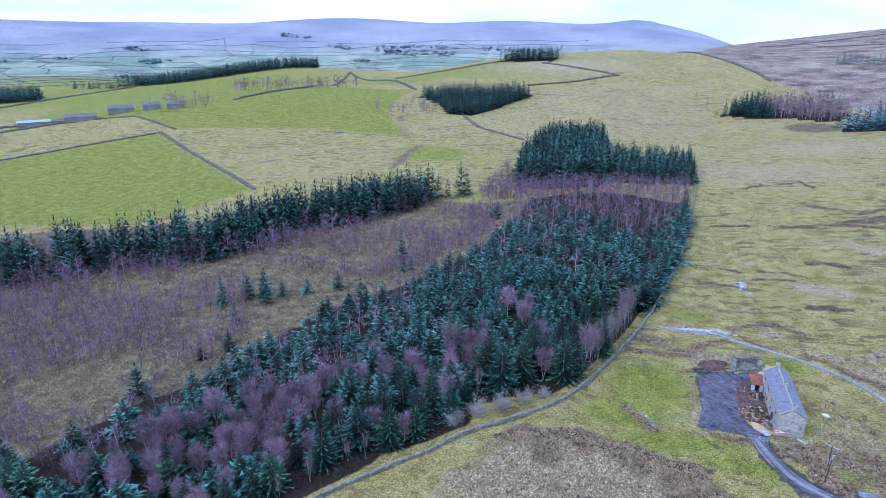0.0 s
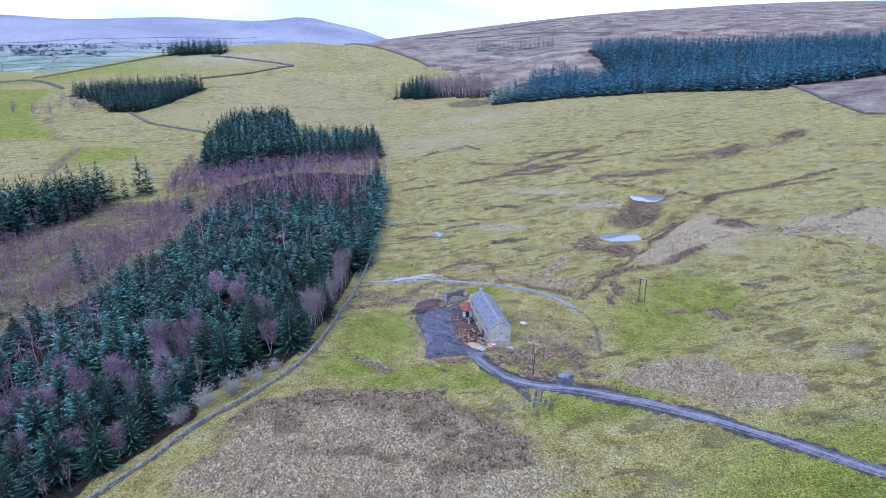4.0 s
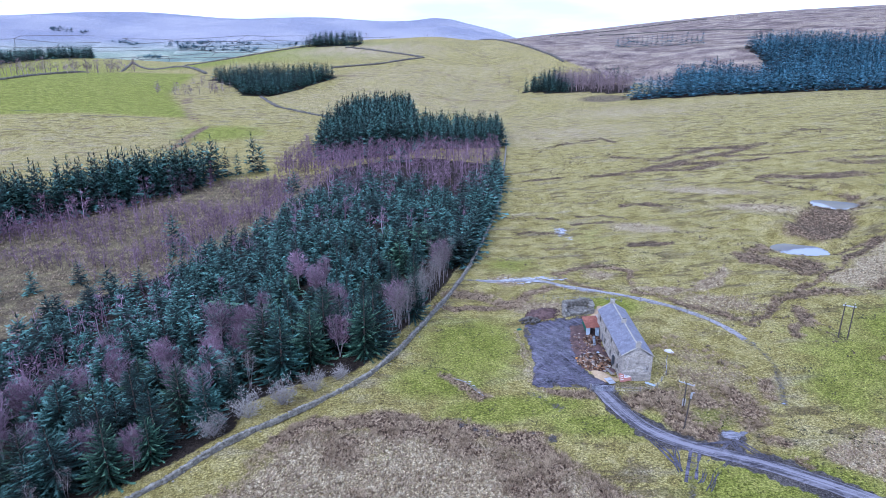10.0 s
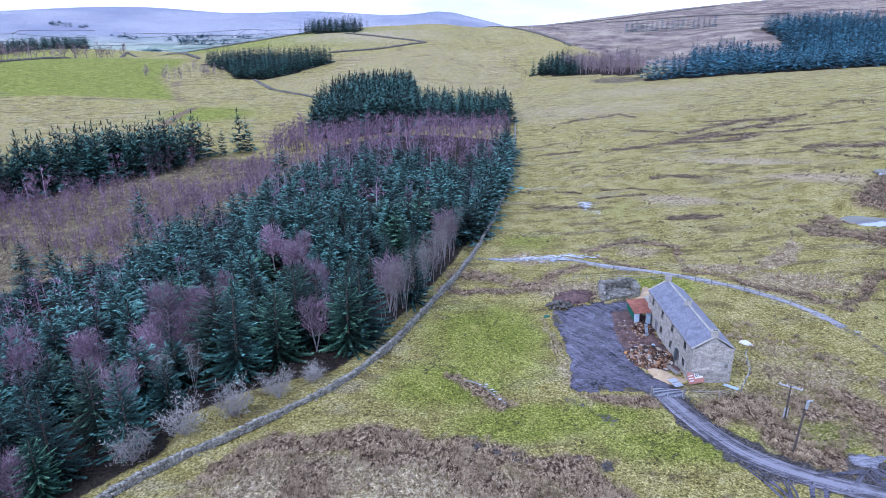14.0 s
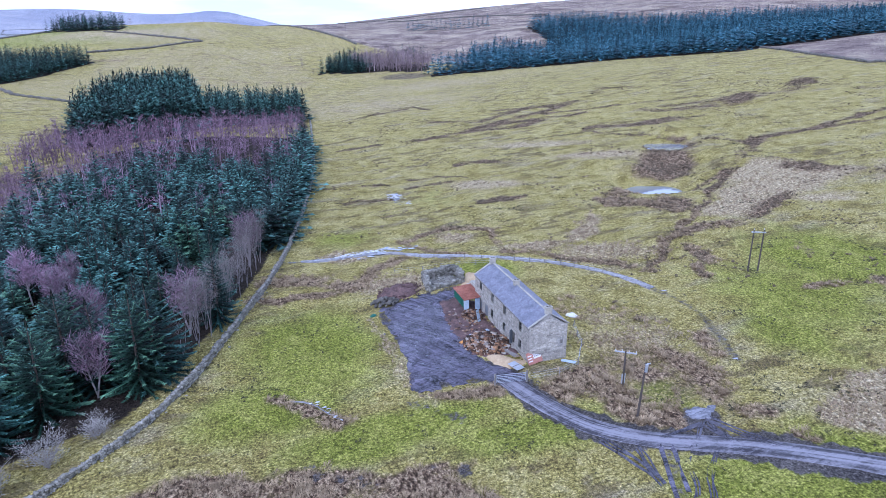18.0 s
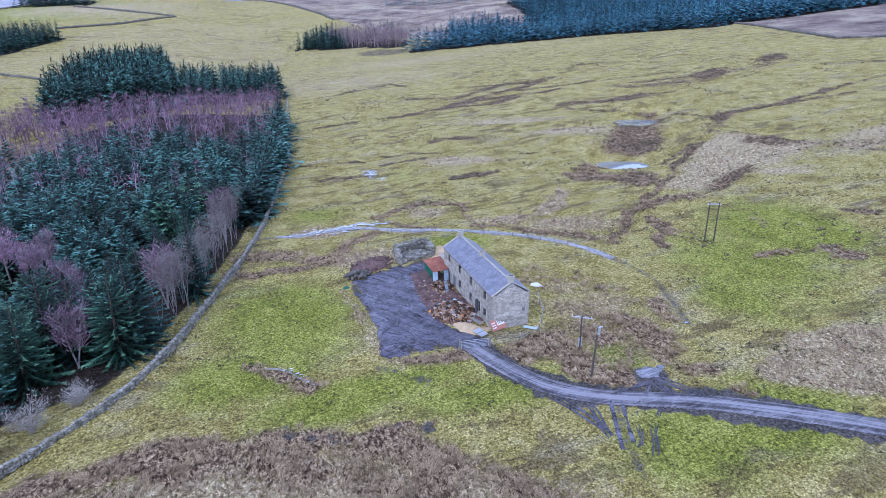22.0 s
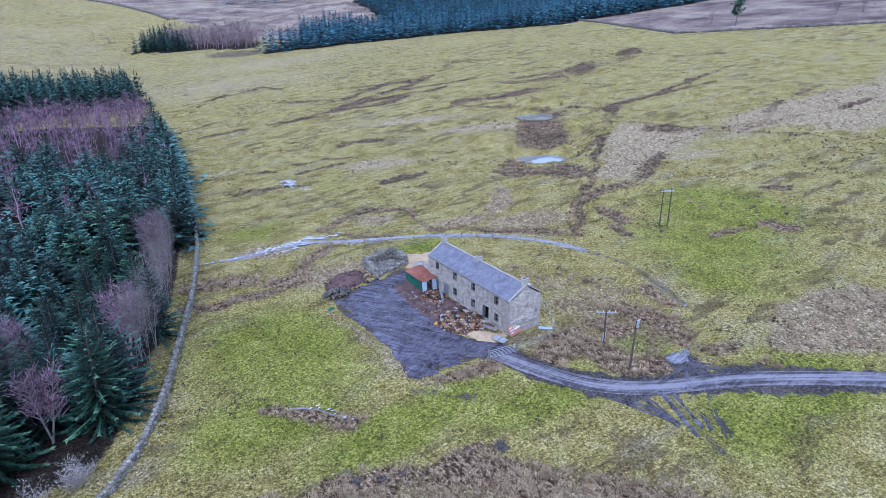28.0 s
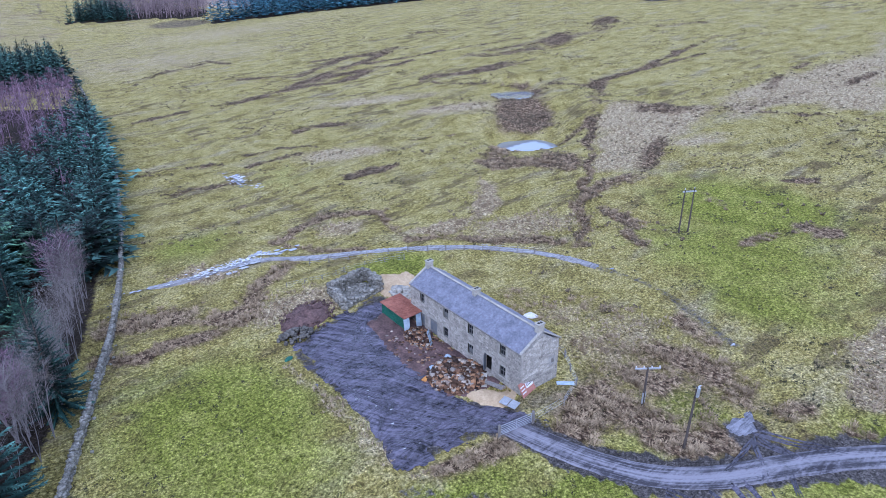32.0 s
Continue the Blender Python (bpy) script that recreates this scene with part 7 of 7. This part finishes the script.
part("board", box_bm(-0.8, 0.8, -0.03, 0.0, 0.1, 1.25, None, 0.008), plain("faded_red_paint", (0.28, 0.11, 0.08), (0.45, 0.22, 0.17), 1.5, 0.7), sign, "faded red painted board")
part("white_panel", box_bm(-0.1, 0.75, -0.038, -0.031, 0.55, 1.2), WHITE, sign, "white lettered panel")
for k in range(3):
    part("paint_stripe", box_bm(-0.7, -0.25, -0.037, -0.031, 0.35 + 0.25 * k, 0.45 + 0.25 * k), WHITE, sign)
fc = bpy.data.curves.new("lettering", "FONT")
fc.body, fc.size, fc.extrude, fc.align_x = "ELD", 0.42, 0.004, "CENTER"
txt = new("lettering", fc)
dg = bpy.context.evaluated_depsgraph_get()
me = bpy.data.meshes.new_from_object(txt.evaluated_get(dg))
bpy.data.objects.remove(txt)
me.materials.clear()
me.materials.append(BLACK)
lt = new("lettering", me)
lt.parent = sign
lt.matrix_basis = pose(0.33, -0.044, 0.72, 90, 0, 0)
lt["label"] = "black painted letters"


# ---- the far farmstead ----
FAR_ROOF = plain("grey_slate_far", (0.10, 0.105, 0.12), (0.20, 0.205, 0.22), 0.3, 0.7)
FAR_WALL = plain("grey_stone_far", (0.16, 0.15, 0.14), (0.30, 0.28, 0.26), 0.3, 0.9)


def barn(x, y, turn, long, deep, eave, rise, label, roof_mat, name="barn"):
    b = thing(name, pose(x, y, ground_at(x, y) - 0.6, 0, 0, turn), label, "building", "far farm buildings")
    part("wall", box_bm(-long / 2, long / 2, -deep / 2, deep / 2, 0, eave + 0.6), FAR_WALL, b)
    bm = bmesh.new()
    e = eave + 0.6
    a = [bm.verts.new((sx * (long / 2 + 0.3), sy, sz)) for sx in (-1, 1) for sy, sz in ((-deep / 2 - 0.4, e), (deep / 2 + 0.4, e), (0, e + rise))]
    for f in ((0, 2, 1), (3, 4, 5), (0, 3, 5, 2), (1, 2, 5, 4), (0, 1, 4, 3)):
        bm.faces.new([a[i] for i in f])
    part("roof", bm, roof_mat, b)
    for k in range(int(long / 5)):
        wx = -long / 2 + 2.5 + 5 * k
        part("window", box_bm(wx - 0.6, wx + 0.6, -deep / 2 - 0.05, -deep / 2 + 0.1, 1.8, 3.2), VOID, b)
    part("door", box_bm(-0.9, 0.9, -deep / 2 - 0.06, -deep / 2 + 0.1, 0.4, 2.7), DOOR_PAINT, b)
    return b


barn(-640, 361, 231, 34, 9, 3.5, 2, "long low farm building with a pale blue-grey roof", BLUE_TIN, "barn")
barn(-618, 369, 229, 14, 8, 3, 1.8, "low dark stone byre by the lane", FAR_ROOF, "byre")
barn(-602, 382, 228, 30, 11, 4.5, 3, "dark-roofed stone barn of the far farm", FAR_ROOF, "barn")
barn(-587, 422, 225, 26, 10, 5.5, 3.2, "large stone farm building with dark roof", FAR_ROOF, "barn")
barn(-558, 437, 222, 18, 8, 5.5, 3, "two-storey stone farmhouse among bare trees", FAR_ROOF, "farmhouse")
barn(-531, 442, 221, 16, 8, 5, 3, "grey stone farm cottage among bare trees", FAR_ROOF, "cottage")


# ---- grass and rush standing up from the turf ----
def tuft_proto(seed, blades, spread, wide):
    rng = random.Random(seed)
    vs, fs = [], []
    for _ in range(blades):
        a, r = rng.uniform(0, 6.28), rng.uniform(0, 0.3)
        b = rng.uniform(0, 6.28)
        x, y = r * math.cos(a), r * math.sin(a)
        lean = rng.uniform(0.2, 1.0) * spread
        n = len(vs)
        vs += [(x - wide * math.sin(b), y + wide * math.cos(b), 0), (x + wide * math.sin(b), y - wide * math.cos(b), 0), (x + lean * math.cos(a), y + lean * math.sin(a), rng.uniform(0.6, 1.0))]
        fs.append((n, n + 1, n + 2))
    return triangles(vs, fs)


def tussock_proto(seed, blades, thick=1.0, comb=0.0):
    """A shaggy tussock: blades that rise and bend over outwards, more of them to the lodged side."""
    rng = random.Random(seed)
    vs, fs = [], []
    for _ in range(blades):
        a, r, k = rng.uniform(0, 6.28), rng.uniform(0.0, 0.45), rng.uniform(0.45, 1.1)
        c, s, w = math.cos(a), math.sin(a), rng.uniform(0.03, 0.06) * thick
        n = len(vs)
        for out, up, wide, lean in ((r, 0.0, w, 0.0), (r + 0.2 * k, 0.5 * k, w * 0.9, 0.2), (r + 0.5 * k, rng.uniform(0.05, 0.45) * k, 0.0, 0.7)):
            x = out * c + comb * lean * k
            vs += [(x - wide * s, out * s + wide * c, up), (x + wide * s, out * s - wide * c, up)]
        fs += [(n, n + 1, n + 3, n + 2), (n + 2, n + 3, n + 4)]
    return triangles(vs, fs)


TUSSOCKS = [tussock_proto(20 + s, 46, 0.42, 0.5) for s in range(5)]
TUFTS = [tuft_proto(s, 5, 0.75, 0.15) for s in range(6)]


def sown(count, x0, x1, y0, y1, weight, seed, lo, hi):
    """Tufts thrown over a stretch of land, kept where the zone weight is high."""
    rng = np.random.default_rng(seed)
    x, y = rng.uniform(x0, x1, count), rng.uniform(y0, y1, count)
    za, zb = zones(x, y)
    w = weight(za, zb, x, y)
    keep = (rng.random(count) < w) & (zb[:, 0] < 0.2) & ~((x > -0.6) & (x < 6.2) & (y > -0.6) & (y < 21.5))
    x, y = x[keep], y[keep]
    s = rng.uniform(lo, hi, len(x))
    z = height(x, y) + hummocks(x, y) - 0.04
    return [(a, b, c, d, d * 0.9, t, k) for a, b, c, d, t, k in zip(x, y, z, s, rng.normal(-0.6, 0.6, len(x)) + 2.0 * mottle(x, y, 0.05, 13.0), rng.integers(0, 99, len(x)))]


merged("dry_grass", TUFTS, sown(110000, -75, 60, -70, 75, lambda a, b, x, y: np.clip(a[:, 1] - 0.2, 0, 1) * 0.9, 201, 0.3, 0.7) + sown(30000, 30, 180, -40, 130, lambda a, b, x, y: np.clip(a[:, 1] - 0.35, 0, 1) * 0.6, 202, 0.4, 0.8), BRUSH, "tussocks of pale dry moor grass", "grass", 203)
merged("rush_tussocks", TUSSOCKS, sown(90000, -75, 60, -70, 75, lambda a, b, x, y: np.clip(a[:, 0] - 0.22, 0, 1) * 0.36 * (0.6 + 0.8 * (mottle(x, y, 0.25, 6.0) > 0)), 204, 0.6, 1.3), SHAGGY, "brown tussocks of rush", "rush", 206)
DOTS = [tussock_proto(40 + s, 7, 3.2) for s in range(4)]
merged("moor_rush", DOTS, sown(150000, 20, 230, 0, 280, lambda a, b, x, y: np.clip(a[:, 0] - 0.3, 0, 1) * 0.8 + 0.05 * (mottle(x, y, 0.05, 11.0) > 0.2), 205, 0.4, 0.95) + sown(60000, -40, 30, 60, 280, lambda a, b, x, y: np.clip(a[:, 0] - 0.3, 0, 1) * 0.8 + 0.03 * (mottle(x, y, 0.05, 11.0) > 0.3), 215, 0.4, 0.95), DARK_RUSH, "dark brown rush in streaks over the moor", "rush", 216)
merged("dark_tufts", DOTS, sown(100000, -60, 150, -60, 170, lambda a, b, x, y: np.clip(0.03 + 0.4 * (mottle(x, y, 0.04, 7.0) > 0.25) + 0.9 * most(DOTTED, x, y), 0, 1) * (1 - b[:, 1]) * (mottle(x, y, 0.3, 2.0) > 0.22), 207, 0.22, 0.5), RUSH_DOT, "scattered dark rush clumps in the pasture", "rush", 208)
merged("felled_brush", TUFTS, sown(36000, -270, -50, -70, 230, lambda a, b, x, y: 0.5 * np.clip(b[:, 1], 0, 1) * (1 - a[:, 3]), 209, 0.5, 1.3), BRUSH, "brash, bracken and long grass on the felled slope", "brash", 210)

merged("pasture_tufts", TUFTS, sown(60000, -62, 70, -62, 75, lambda a, b, x, y: 0.8 * (1 - a[:, 0]) * (1 - 0.7 * a[:, 1]) * (1 - a[:, 3]) * (mottle(x, y, 0.9, 3.0) > -0.05), 211, 0.12, 0.3), GREEN_BLADES, "tufts of yellow-green pasture grass", "grass", 212)
